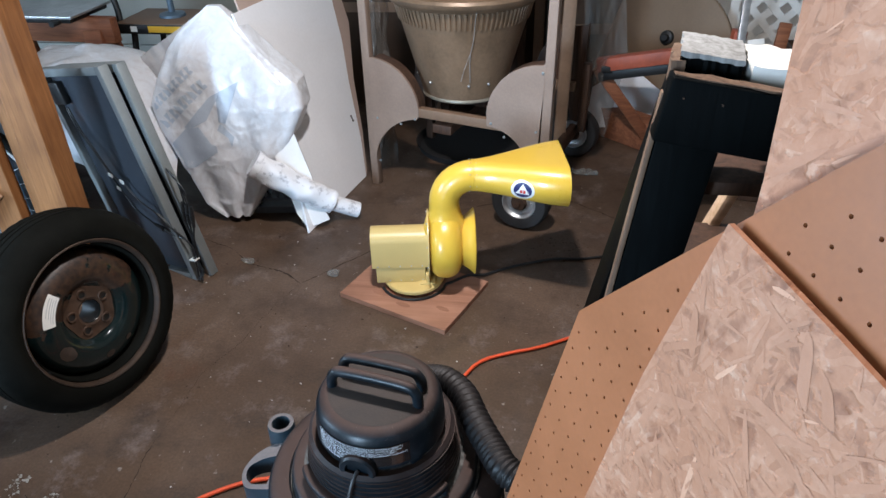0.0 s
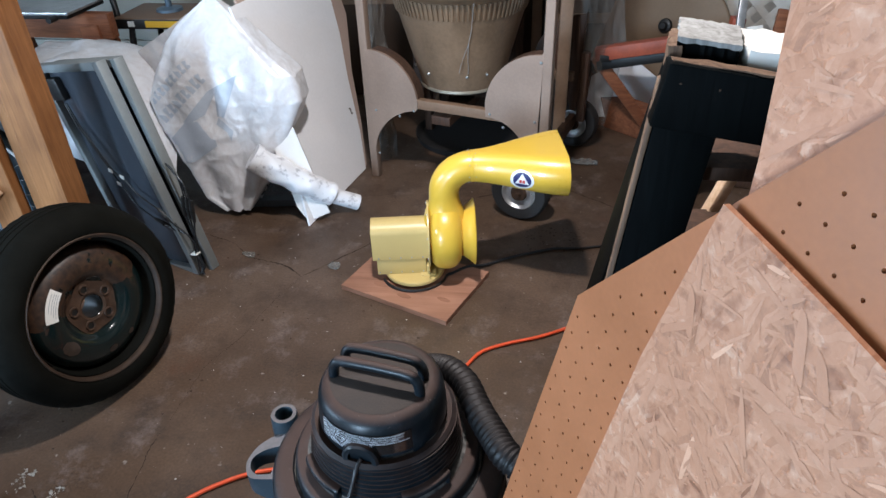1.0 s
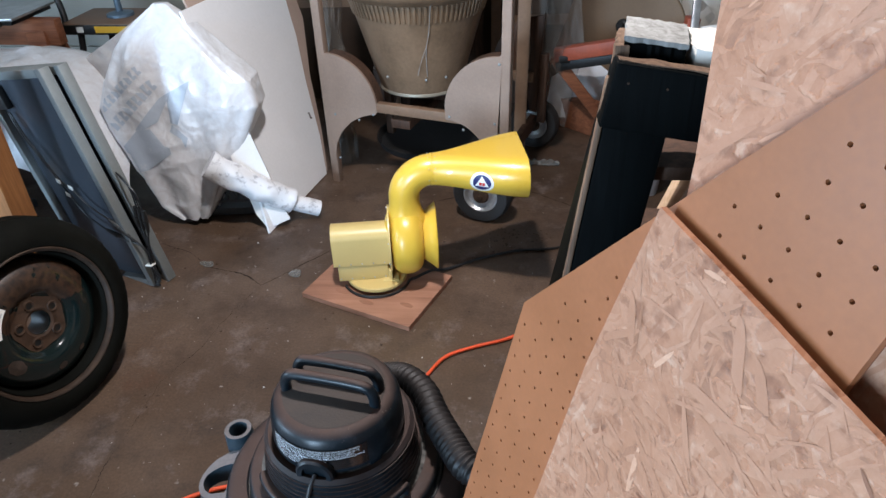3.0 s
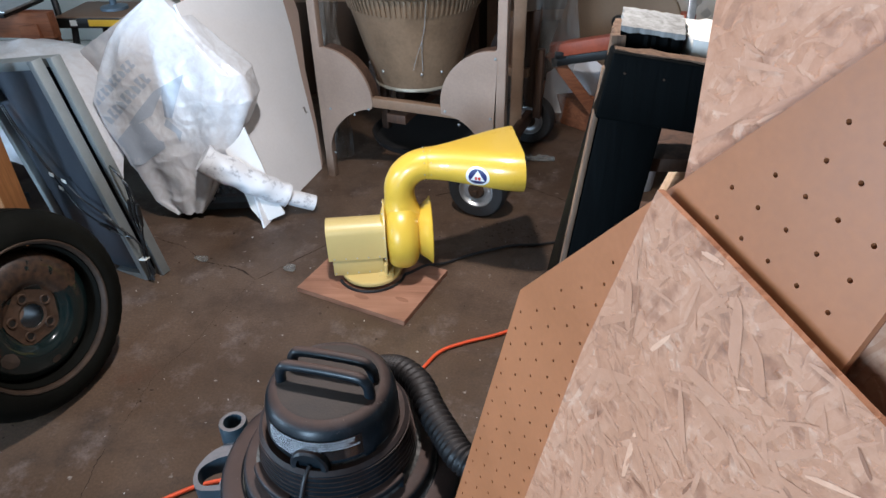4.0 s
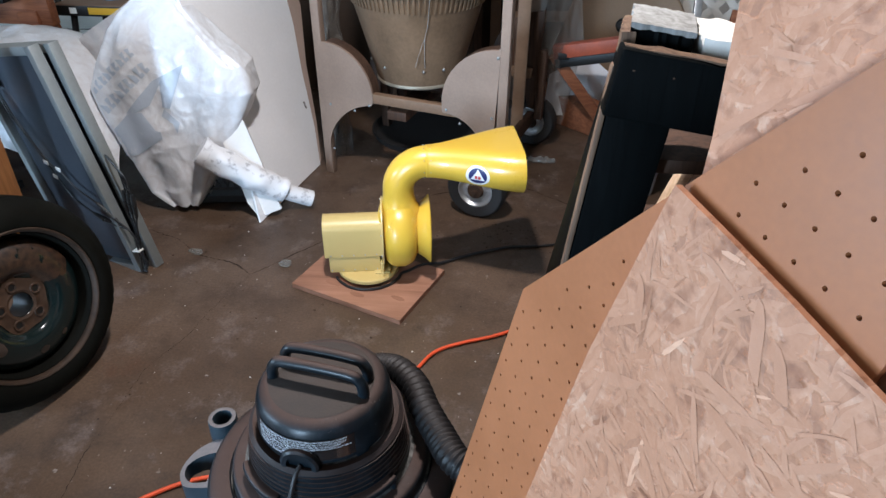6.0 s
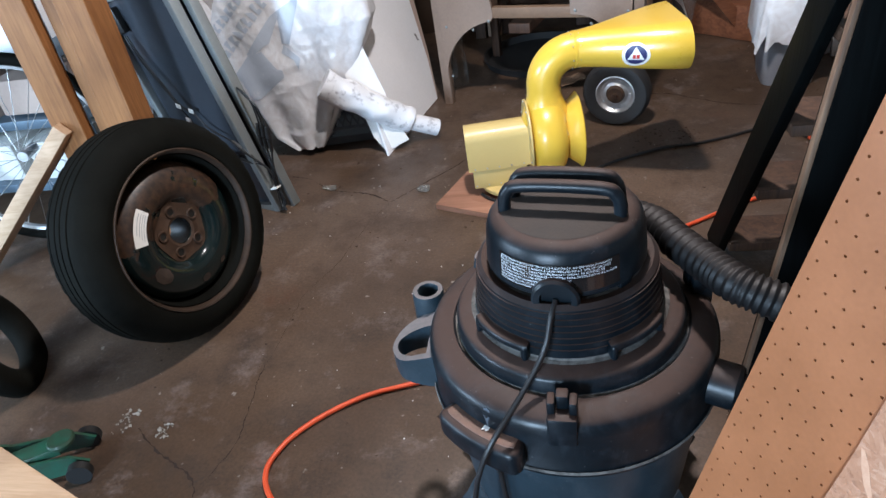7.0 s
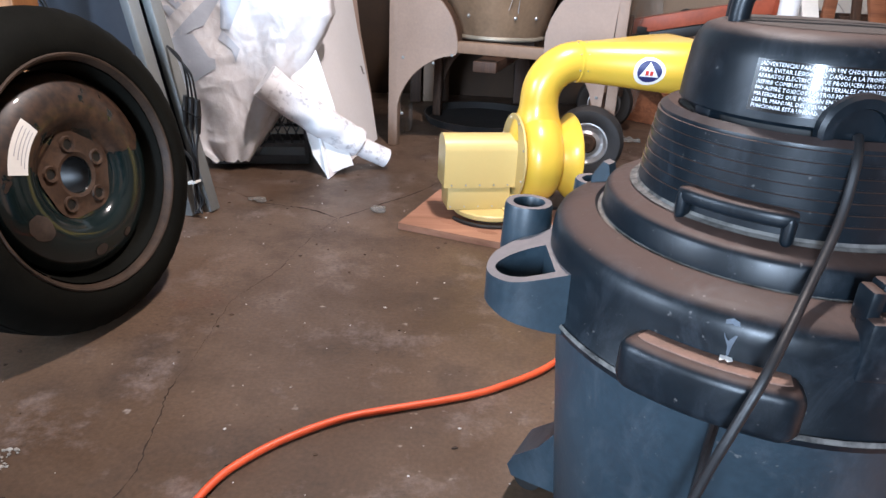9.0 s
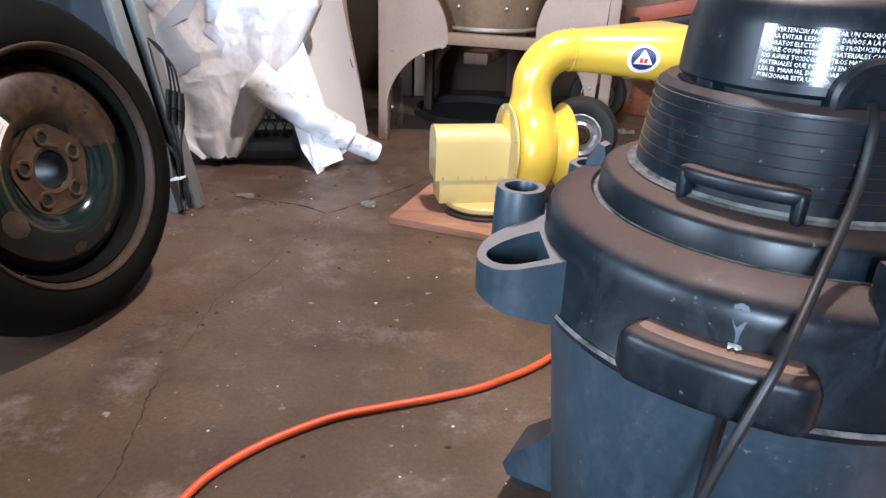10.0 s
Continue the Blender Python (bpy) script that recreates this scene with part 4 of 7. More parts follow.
# twin-rail handle over the head
HA = radians(-10)
for off in (-0.016, 0.016):
    bm = bmesh.new()
    hw = 0.071 if off < 0 else 0.066
    pts = smooth_path([(-hw, off, 0.578), (-hw, off, 0.602), (-hw + 0.005, off, 0.616), (-hw + 0.018, off, 0.624), (0, off, 0.626), (hw - 0.018, off, 0.624), (hw - 0.005, off, 0.616), (hw, off, 0.602), (hw, off, 0.578)], 6)
    sweep(bm, pts, 0.0085, 12)
    bmesh.ops.transform(bm, matrix=Matrix.Rotation(HA, 4, "Z"), verts=bm.verts)
    part("handle", bm, M_VAC, head, "moulded black carry handle")

# warning label with its lines of print, bent round the head
LAB0, LAB1 = radians(-141), radians(-52)


def bend(co, lift):
    a = LAB0 + co.x / 0.1005
    r = 0.1012 - (co.y + 0.533 - 0.545) * 0.06 + lift
    return Vector((r * math.cos(a), r * math.sin(a), 0.531 + co.y))


bm = bmesh.new()
W = (LAB1 - LAB0) * 0.1005
cols = [[bm.verts.new(bend(Vector((W * i / 48, y, 0)), 0.0006)) for y in (0, 0.019, 0.038)] for i in range(49)]
for a, b in zip(cols, cols[1:]):
    for k in range(2):
        bm.faces.new((a[k], b[k], b[k + 1], a[k + 1]))
label = part("warning_label", bm, M_LABELK, head, "glossy black label with white Spanish print")
LINES = ("\u00a1ADVERTENCIA! PARA EVITAR UN CHOQUE ELECTRICO, NO EXPONGA SU APARATO", "PARA EVITAR LESIONES O DA\u00d1OS A LA PROPIEDAD: NO LO UTILICE CERCA DE",
         "APARATOS ELECTRICOS QUE PRODUCEN ARCOS O CHISPAS, YA QUE PUEDAN", "ASPIRE COMBUSTIBLE O MATERIALES CALIENTES. PARA EVITAR DA\u00d1OS A LA SALUD",
         "NO ASPIRE TOXICOS U OTROS MATERIALES DA\u00d1INOS", "MATERIALES QUE PONGAN EN RIESGO SU SALUD.", "LEA EL MANUAL DEL USUARIO Y TODAS LAS IN-", "FUNCIONAR ESTA UNIDAD.")
for k, words in enumerate(LINES):
    cu = bpy.data.curves.new("print", "FONT")
    cu.body, cu.size, cu.resolution_u = words, 0.0043, 1
    tmp = bpy.data.objects.new("print", cu)
    me = bpy.data.meshes.new_from_object(tmp)
    bpy.data.objects.remove(tmp)
    wide = max(v.co.x for v in me.vertices)
    want = W * 0.955 * len(words) / 71
    for v in me.vertices:
        v.co = bend(Vector((0.003 + v.co.x * want / wide, 0.0335 - 0.0044 * k + v.co.y, 0)), 0.0011)
    me.materials.append(M_INK)
    ob = new("print_line", me)
    ob.parent = label
# half-round cord grommet on the head, and the power cord hanging down
CA = radians(-97)
bm = bmesh.new()
lathe(bm, [(0.0, 0.0), (0.025, 0.0), (0.029, 0.004), (0.029, 0.013), (0.026, 0.016), (0.019, 0.016), (0.018, 0.010), (0, 0.010)], 32, Matrix.Rotation(CA, 4, "Z") @ Matrix.Translation((0.094, 0, 0.524)) @ X_UP)
part("cord_grommet", bm, M_VAC, head)
bm = bmesh.new()
cr = lambda a, r, z: (r * math.cos(radians(a)), r * math.sin(radians(a)), z)
sweep(bm, smooth_path([cr(-97, 0.105, 0.522), cr(-99, 0.122, 0.508), cr(-102, 0.140, 0.470), cr(-108.5, 0.176, 0.432), cr(-114, 0.228, 0.392), cr(-117, 0.245, 0.35), cr(-119.5, 0.249, 0.30), cr(-123, 0.252, 0.20), cr(-124, 0.256, 0.08), cr(-124, 0.262, 0.01), cr(-104, 0.33, 0.006), cr(-90, 0.45, 0.006)]), 0.0036, 10)
part("power_cord", bm, M_CORDK, vac, "black power cord")
# dark strand laid on the tank in place of the cord's cast shade
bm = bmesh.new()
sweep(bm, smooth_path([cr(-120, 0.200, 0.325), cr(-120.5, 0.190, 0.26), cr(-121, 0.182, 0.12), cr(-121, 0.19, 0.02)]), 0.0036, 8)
part("cord_shade", bm, M_CORDK, vac)

# side grips of the lid, latches, tool holders and castor brackets
for a in (-123.5, 57.5):
    bm = bmesh.new()
    arc_sweep(bm, round_section(0.184, 0.227, 0.331, 0.373, 0.0085), a - 17, a + 17, 24)
    grip = part("lid_grip", bm, M_VAC, vac, "moulded grip on the lid", angle=60)
    bm = bmesh.new()
    arc_sweep(bm, round_section(0.196, 0.216, 0.3712, 0.3740, 0.0012), a - 14.5, a + 14.5, 24)
    part("dusty_face", bm, M_GRIPDUST, grip, "brown dust on the grip")
for a0, a1 in ((-152, -112), (-68, -30), (60, 100)):
    bm = bmesh.new()
    arc_sweep(bm, round_section(0.120, 0.137, 0.455, 0.468, 0.005), a0, a1, 16)
    arc_sweep(bm, round_section(0.120, 0.137, 0.440, 0.466, 0.005), a0, a0 + 4, 4)
    arc_sweep(bm, round_section(0.120, 0.137, 0.440, 0.466, 0.005), a1 - 4, a1, 4)
    part("collar_lip", bm, M_VAC, vac, angle=60)
for ring in ([(0.1258, 0.4475), (0.1275, 0.4452), (0.1330, 0.4438)], [(0.1548, 0.4165), (0.1562, 0.4142), (0.1592, 0.4137)], [(0.0905, 0.5155), (0.0940, 0.5160), (0.1000, 0.5172)]):
    bm = bmesh.new()
    lathe(bm, ring, 120)
    part("dust_line", bm, M_DUSTLINE, vac, "pale dust gathered in the groove")
bm = bmesh.new()
lathe(bm, [(0.2022, 0.3285), (0.2036, 0.3258), (0.2036, 0.3246)], 120)
part("dust_line", bm, M_DUSTLINE, vac, "pale line of dust under the lid")
bm = bmesh.new()
bm.faces.new([bm.verts.new(((0.2002 - max(0, z - 0.388) * 0.25) * math.cos(radians(a)), (0.2002 - max(0, z - 0.388) * 0.25) * math.sin(radians(a)), z)) for a, z in ((-122.9, 0.4025), (-121.6, 0.4045), (-120.3, 0.4030), (-119.7, 0.397), (-120.2, 0.391), (-120.6, 0.385), (-120.9, 0.376), (-121.3, 0.376), (-121.5, 0.384), (-122.5, 0.391), (-122.8, 0.397))])
part("paint_splash", bm, M_SPLASH, vac, "dried thin paint drip", smooth=False)
bm = bmesh.new()
bm.faces.new([bm.verts.new((r * math.cos(radians(a)), r * math.sin(radians(a)), 0.3762)) for a, r in ((-122.4, 0.2005), (-120.1, 0.2005), (-119.7, 0.2055), (-120.6, 0.2085), (-121.2, 0.2055), (-122.1, 0.2095))])
part("paint_splash", bm, M_WHITE, vac, "dried white paint splash", smooth=False)
for a in (-93, 106, 16):
    m = Matrix.Rotation(radians(a), 4, "Z")
    bm = bmesh.new()
    box(bm, (0.191, 0, 0.399), (0.022, 0.036, 0.046), m, 0.004)
    latch = part("latch", bm, M_VAC, vac, "black snap latch")
    for c, s in (((0.182, -0.013, 0.427), (0.02, 0.010, 0.026)), ((0.182, 0.013, 0.427), (0.02, 0.010, 0.026)), ((0.176, 0, 0.432), (0.016, 0.015, 0.022))):
        bm = bmesh.new()
        box(bm, c, s, m, 0.003)
        part("latch_prong", bm, M_VAC, latch)
m = Matrix.Rotation(radians(139.5), 4, "Z") @ Matrix.Translation((0.171, 0, 0.404))
bm = bmesh.new()
slab(bm, [(-0.012, 0), (0.014, 0), (0.012, 0.016), (0.002, 0.033), (-0.005, 0.031)], 0.015, m @ Matrix(((1, 0, 0, 0), (0, 0, 1, -0.0075), (0, 1, 0, 0), (0, 0, 0, 1))), 0.001)
catch = part("ribbed_catch", bm, M_VACB, vac, "small ribbed plastic catch")
for k in range(6):
    bm = bmesh.new()
    beam(bm, m @ Vector((0.012 - 0.0018 * k, -0.0075, 0.016 + 0.003 * k)), m @ Vector((0.012 - 0.0018 * k, 0.0075, 0.016 + 0.003 * k)), 0.0016, 0.0016, (0, 0, 1), 0.0002)
    part("rib", bm, M_VACDUST, catch)
for a, rr in ((161, 0.228), (128, 0.205)):
    m = Matrix.Rotation(radians(a), 4, "Z")
    bm = bmesh.new()
    lathe(bm, [(0.016, 0.0), (0.025, 0.0), (0.026, 0.004), (0.0245, 0.052), (0.0235, 0.055), (0.0165, 0.055), (0.0155, 0.052), (0.0155, 0.006)], 40, m @ Matrix.Translation((rr, 0, 0.345)), close=True)
    part("tool_tube", bm, M_VACB, vac, "blue-grey accessory tube")
    bm = bmesh.new()
    box(bm, (rr - 0.022, 0, 0.36), (0.03, 0.03, 0.03), m, 0.004)
    part("tube_web", bm, M_VACB, vac)
bm = bmesh.new()
m = Matrix.Rotation(radians(180), 4, "Z")
outer = [(p.x, p.y) for p in smooth_path([(0.185, -0.058, 0), (0.22, -0.050, 0), (0.250, -0.030, 0), (0.262, 0.002, 0), (0.256, 0.028, 0), (0.236, 0.047, 0), (0.185, 0.052, 0)], 5)]
inner = [(p.x, p.y) for p in smooth_path([(0.204, -0.020, 0), (0.224, -0.018, 0), (0.243, -0.010, 0), (0.254, 0.004, 0), (0.249, 0.024, 0), (0.232, 0.038, 0), (0.204, 0.040, 0)], 5)]
lo = [bm.verts.new((x, y, 0.318 + 0.20 * max(0, x - 0.205))) for x, y in outer]
hi = [bm.verts.new((x, y, 0.360 + 0.26 * (0.262 - x))) for x, y in outer]
ihi = [bm.verts.new((x, y, 0.360 + 0.26 * (0.262 - x))) for x, y in inner]
ilo = [bm.verts.new((x, y, 0.330)) for x, y in inner]
for q in range(len(outer)):
    w = (q + 1) % len(outer)
    bm.faces.new((lo[q], lo[w], hi[w], hi[q]))
    bm.faces.new((hi[q], hi[w], ihi[w], ihi[q]))
    bm.faces.new((ihi[q], ihi[w], ilo[w], ilo[q]))
    bm.faces.new((ilo[q], ilo[w], lo[w], lo[q]))
bmesh.ops.transform(bm, matrix=m, verts=bm.verts)
part("tool_ring", bm, M_VACB, vac, "blue-grey accessory ring")
for a in (-150, -35, 90, 30, 150):
    m = Matrix.Rotation(radians(a), 4, "Z")
    bm = bmesh.new()
    slab(bm, [(0.15, 0.03), (0.215, 0.03), (0.222, 0.045), (0.215, 0.062), (0.185, 0.088), (0.168, 0.115), (0.15, 0.115)], 0.06, m @ Matrix(((1, 0, 0, 0), (0, 0, 1, -0.03), (0, 1, 0, 0), (0, 0, 0, 1))))
    br = part("castor_bracket", bm, M_VACB, vac)
    bm = bmesh.new()
    rod(bm, m @ Vector((0.20, -0.012, 0.018)), m @ Vector((0.20, 0.012, 0.018)), 0.018, seg=20)
    rod(bm, m @ Vector((0.195, 0, 0.016)), m @ Vector((0.195, 0, 0.034)), 0.006, seg=10)
    part("castor", bm, M_BLACK, br)
bm = bmesh.new()
m = Matrix.Rotation(radians(-25), 4, "Z")
lathe(bm, [(0.026, 0.0), (0.030, 0.004), (0.030, 0.044), (0.0265, 0.048), (0.025, 0.0)], 32, m @ Matrix.Translation((0.185, 0, 0.365)) @ X_UP)
part("hose_inlet", bm, M_VAC, vac, "round hose inlet")
# corrugated hose
bm = bmesh.new()
way = smooth_path([(0.205, 1.068, 0.365), (0.27, 1.05, 0.368), (0.33, 1.065, 0.40), (0.335, 1.075, 0.445), (0.29, 1.075, 0.475), (0.235, 1.09, 0.492), (0.20, 1.11, 0.50), (0.178, 1.145, 0.50), (0.147, 1.20, 0.499), (0.118, 1.262, 0.495), (0.07, 1.315, 0.475), (0.0, 1.35, 0.42), (-0.05, 1.385, 0.30), (-0.04, 1.40, 0.15), (0.03, 1.42, 0.04), (0.16, 1.44, 0.028)], 40)
rings = []
dist, last = 0.0, way[0]
fine = []
for p in way:
    if (p - last).length > 0.0019 or not fine:
        fine.append(p)
        last = p
sweep(bm, [p - Vector((*VAC, 0)) for p in fine], lambda i: 0.0225 + (0.0020 if (i % 4) < 2 else -0.0012), 20)
part("hose", bm, M_HOSE, vac, "corrugated black suction hose", angle=80)

# ---- spare wheel ----
TN = (radians(-17), radians(9))
nrm = Vector((math.cos(TN[1]) * math.cos(TN[0]), math.cos(TN[1]) * math.sin(TN[0]), math.sin(TN[1])))
tyre_m = axes(Vector((-0.906, 1.654, 0.269)) - nrm * 0.045, nrm, (0, 0, 1)) @ Matrix.Diagonal((0.95, 0.935, 0.935, 1))
spare = thing("spare_wheel", tyre_m, "worn black tyre on a rusty black steel rim, leaning on timber", "car wheel")
bm = bmesh.new()
prof = [(0.192, 0.062), (0.199, 0.077), (0.212, 0.084), (0.228, 0.086), (0.244, 0.083), (0.258, 0.076), (0.269, 0.067), (0.2775, 0.056)]
tread = [(0.2820, 0.048), (0.2842, 0.036), (0.2812, 0.0352), (0.2812, 0.0318), (0.2850, 0.031), (0.2855, 0.012), (0.2822, 0.0112), (0.2822, 0.0078), (0.2856, 0.007)]
full = prof + tread
full = full + [(r, -x) for r, x in reversed(full)]
N = 150
rings = []
for r, x in full:
    ring = []
    for k in range(N):
        a = 2 * math.pi * k / N
        lug = -0.0018 if (k % 3 == 0 and 0.262 < r < 0.2840) else 0
        ring.append(bm.verts.new((x, (r + lug) * math.cos(a), (r + lug) * math.sin(a))))
    rings.append(ring)
for a, b in zip(rings, rings[1:]):
    for k in range(N):
        bm.faces.new((a[k], a[(k + 1) % N], b[(k + 1) % N], b[k]))
for k in range(N):
    a, b = rings[-1], rings[0]
    bm.faces.new((a[k], a[(k + 1) % N], b[(k + 1) % N], b[k]))
part("tyre", bm, M_RUBBER, spare, "worn black rubber tyre")
bm = bmesh.new()
lathe(bm, [(0.198, 0.055), (0.204, 0.074), (0.2065, 0.081), (0.204, 0.0845), (0.2005, 0.083), (0.198, 0.078), (0.1945, 0.070), (0.196, 0.062)], 96, X_UP)
part("rim_lip", bm, M_LIP, spare, "rust-brown steel rim lip")
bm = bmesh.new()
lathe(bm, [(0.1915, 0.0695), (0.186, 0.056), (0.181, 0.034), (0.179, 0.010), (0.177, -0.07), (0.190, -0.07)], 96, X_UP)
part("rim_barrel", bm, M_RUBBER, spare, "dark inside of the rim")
bm = bmesh.new()
lathe(bm, [(0.033, 0.0475), (0.040, 0.0500), (0.045, 0.0482), (0.072, 0.0482), (0.0785, 0.0490)], 96, X_UP)
for v in bm.verts:
    d = Vector((v.co.y, v.co.z))
    if d.length > 0.065:
        k = 1 - 0.10 * (0.5 + 0.5 * math.cos(5 * (math.atan2(d.y, d.x) - 0.35) + math.pi))
        v.co.y, v.co.z = v.co.y * k, v.co.z * k
part("hub_plate", bm, M_RUST, spare, "rust-brown scalloped hub plate")
DISC = [(0.181, 0.012), (0.178, 0.028), (0.173, 0.042), (0.164, 0.052), (0.150, 0.060), (0.130, 0.0655), (0.110, 0.066), (0.096, 0.062), (0.087, 0.054), (0.082, 0.049), (0.077, 0.047), (0.036, 0.047), (0.033, 0.044), (0.032, 0.010), (0.032, -0.02)]
bm = bmesh.new()
lathe(bm, DISC, 96, X_UP)
wheel_disc = part("rim_disc", bm, M_RIM, spare, "glossy black domed wheel disc with rust stains")
for k in range(5):
    a = 2 * math.pi * k / 5 + 0.35
    bm = bmesh.new()
    lathe(bm, [(0.0085, 0.044), (0.0095, 0.0515), (0.0135, 0.0525), (0.0155, 0.048)], 20, Matrix.Rotation(a, 4, "X") @ Matrix.Translation((0, 0.055, 0)) @ X_UP)
    part("stud_hole", bm, M_RUST, wheel_disc)
    # flat black disc stands for the shade down the stud hole
    bm = bmesh.new()
    lathe(bm, [(0, 0.0490), (0.0092, 0.0490)], 16, Matrix.Rotation(a, 4, "X") @ Matrix.Translation((0, 0.055, 0)) @ X_UP)
    part("stud_hole_shade", bm, M_BLACK, wheel_disc)
# bore wall coloured black for the shade seen through the hub
bm = bmesh.new()
lathe(bm, [(0.0318, 0.044), (0.0318, -0.03)], 32, X_UP)
part("hub_bore", bm, M_BLACK, wheel_disc)


def on_disc(r, a, lift):
    x = np.interp(-r, [-p for p, _ in DISC], [q for _, q in DISC])
    return (x + lift, -r * math.sin(a), r * math.cos(a))


for r0, a0, size in ((0.128, 118, 0.026), (0.138, 176, 0.014), (0.142, 205, 0.010)):
    # round rust marks worn into the paint
    bm = bmesh.new()
    rows = []
    for q in (0.0, 0.5, 1.0):
        row = []
        for k in range(20):
            w = 2 * math.pi * k / 20
            rr_ = size * q * (1 + 0.16 * noise.noise(Vector((3 * math.cos(w), 3 * math.sin(w), r0 * 50))))
            row.append(bm.verts.new(on_disc(r0 + rr_ * 0.72 * math.sin(w), radians(a0) + rr_ * math.cos(w) / r0, 0.0009)))
        rows.append(row)
    for ra, rb in zip(rows, rows[1:]):
        for k in range(20):
            bm.faces.new((ra[k], ra[(k + 1) % 20], rb[(k + 1) % 20], rb[k]))
    part("rust_mark", bm, M_RUSTSPOT, wheel_disc, "dull round rust mark")
bm = bmesh.new()
cols = [[bm.verts.new(on_disc(r, radians(d), 0.0012)) for r in (0.112, 0.120, 0.128, 0.136, 0.144)] for d in range(36, 78, 3)]
for a, b in zip(cols, cols[1:]):
    for k in range(4):
        bm.faces.new((a[k], b[k], b[k + 1], a[k + 1]))
tag = part("rim_label", bm, M_TAG, wheel_disc, "white curved paper label with small print")
for r in (0.118, 0.124, 0.130, 0.136):
    bm = bmesh.new()
    cols = [[bm.verts.new(on_disc(r + q, radians(d), 0.0019)) for q in (0, 0.0011)] for d in range(40, 72 - int((r - 0.118) * 500), 2)]
    for a, b in zip(cols, cols[1:]):
        bm.faces.new((a[0], b[0], b[1], a[1]))
    part("print_bar", bm, M_BIN, tag)

# ---- solar panels leaning beside the wheel ----
PE = Vector((-0.185, 0.02, 0.983)).normalized()
PH = Vector((math.cos(radians(157)), math.sin(radians(157)), 0))
PW = (PH - PH.dot(PE) * PE).normalized()
PNRM = PE.cross(PW).normalized()
PNRM = PNRM if PNRM.y < 0 else -PNRM


def solar_panel(origin, label):
    m = Matrix.Translation(origin) @ Matrix((-PW, -PNRM, PE)).transposed().to_4x4()
    p = thing("solar_panel", m, label, "solar panel", "leaning solar panels")
    w, h, d = 0.36, 0.752, 0.032
    for c, s in (((-0.0125, 0, h / 2), (0.025, d, h)), ((-w + 0.0125, 0, h / 2), (0.025, d, h)), ((-w / 2, 0, 0.0125), (w - 0.052, d, 0.025)), ((-w / 2, 0, h - 0.0125), (w - 0.052, d, 0.025))):
        bm = bmesh.new()
        box(bm, c, s, bevel=0.0015)
        part("frame_rail", bm, M_ALU, p)
    bm = bmesh.new()
    box(bm, (-w / 2, 0.008, h / 2), (w - 0.05, 0.006, h - 0.05))
    part("backsheet", bm, M_BACKSHEET, p, "dark grey panel back", smooth=False)
    return p


rear = solar_panel((-0.867, 2.203, 0.004), "grey aluminium-framed solar panel leaning behind another")
front = solar_panel((-0.905, 2.172, 0.004), "grey-framed solar panel, its back and cables in view")
bm = bmesh.new()
box(bm, (-0.310, -0.006, 0.672), (0.07, 0.024, 0.075), bevel=0.006)
jbox = part("junction_box", bm, M_JBOX, front, "black junction box")
for route, plug_in, plug_out in (
        ([(-0.285, -0.012, 0.625), (-0.262, -0.018, 0.545), (-0.235, -0.02, 0.480), (-0.204, -0.02, 0.398), (-0.156, -0.02, 0.357), (-0.12, -0.02, 0.308), (-0.040, -0.02, 0.258)], (-0.044, -0.02, 0.261), (0.002, -0.012, 0.196)),
        ([(-0.295, -0.012, 0.625), (-0.275, -0.018, 0.550), (-0.225, -0.02, 0.430), (-0.190, -0.02, 0.338), (-0.160, -0.02, 0.269), (-0.086, -0.02, 0.217)], (-0.090, -0.02, 0.219), (-0.008, -0.012, 0.178))):
    bm = bmesh.new()
    sweep(bm, smooth_path(route), 0.0028, 8)
    cable = part("cable", bm, M_CORDK, front)
    bm = bmesh.new()
    p, q = Vector(plug_in), Vector(plug_out)
    rod(bm, p, p.lerp(q, 0.45), 0.0055, 0.0085, 10)
    rod(bm, p.lerp(q, 0.48), q, 0.0080, 0.0050, 10)
    part("connector", bm, M_JBOX, cable)
    bm = bmesh.new()
    sweep(bm, smooth_path([plug_out, (0.026, -0.006, 0.164), (0.038, -0.004, 0.135), (0.034, -0.006, 0.104), (0.017, -0.010, 0.036), (0.012, -0.014, 0.006)]), 0.0032, 8)
    part("cable_tail", bm, M_CORDK, cable)
for c in ((-0.207, -0.024, 0.394), (-0.158, -0.024, 0.373), (-0.194, -0.024, 0.346)):
    bm = bmesh.new()
    box(bm, c, (0.020, 0.002, 0.014), Matrix.Translation(c) @ Matrix.Rotation(radians(20), 4, "Y") @ Matrix.Translation(-Vector(c)), bevel=0.0005)
    part("cable_tag", bm, M_TAG, front, "small white cable tag")
lead = thing("panel_cables", front.matrix_world.copy(), "bundle of black cables with plugs hung on the panel edge", "cable")
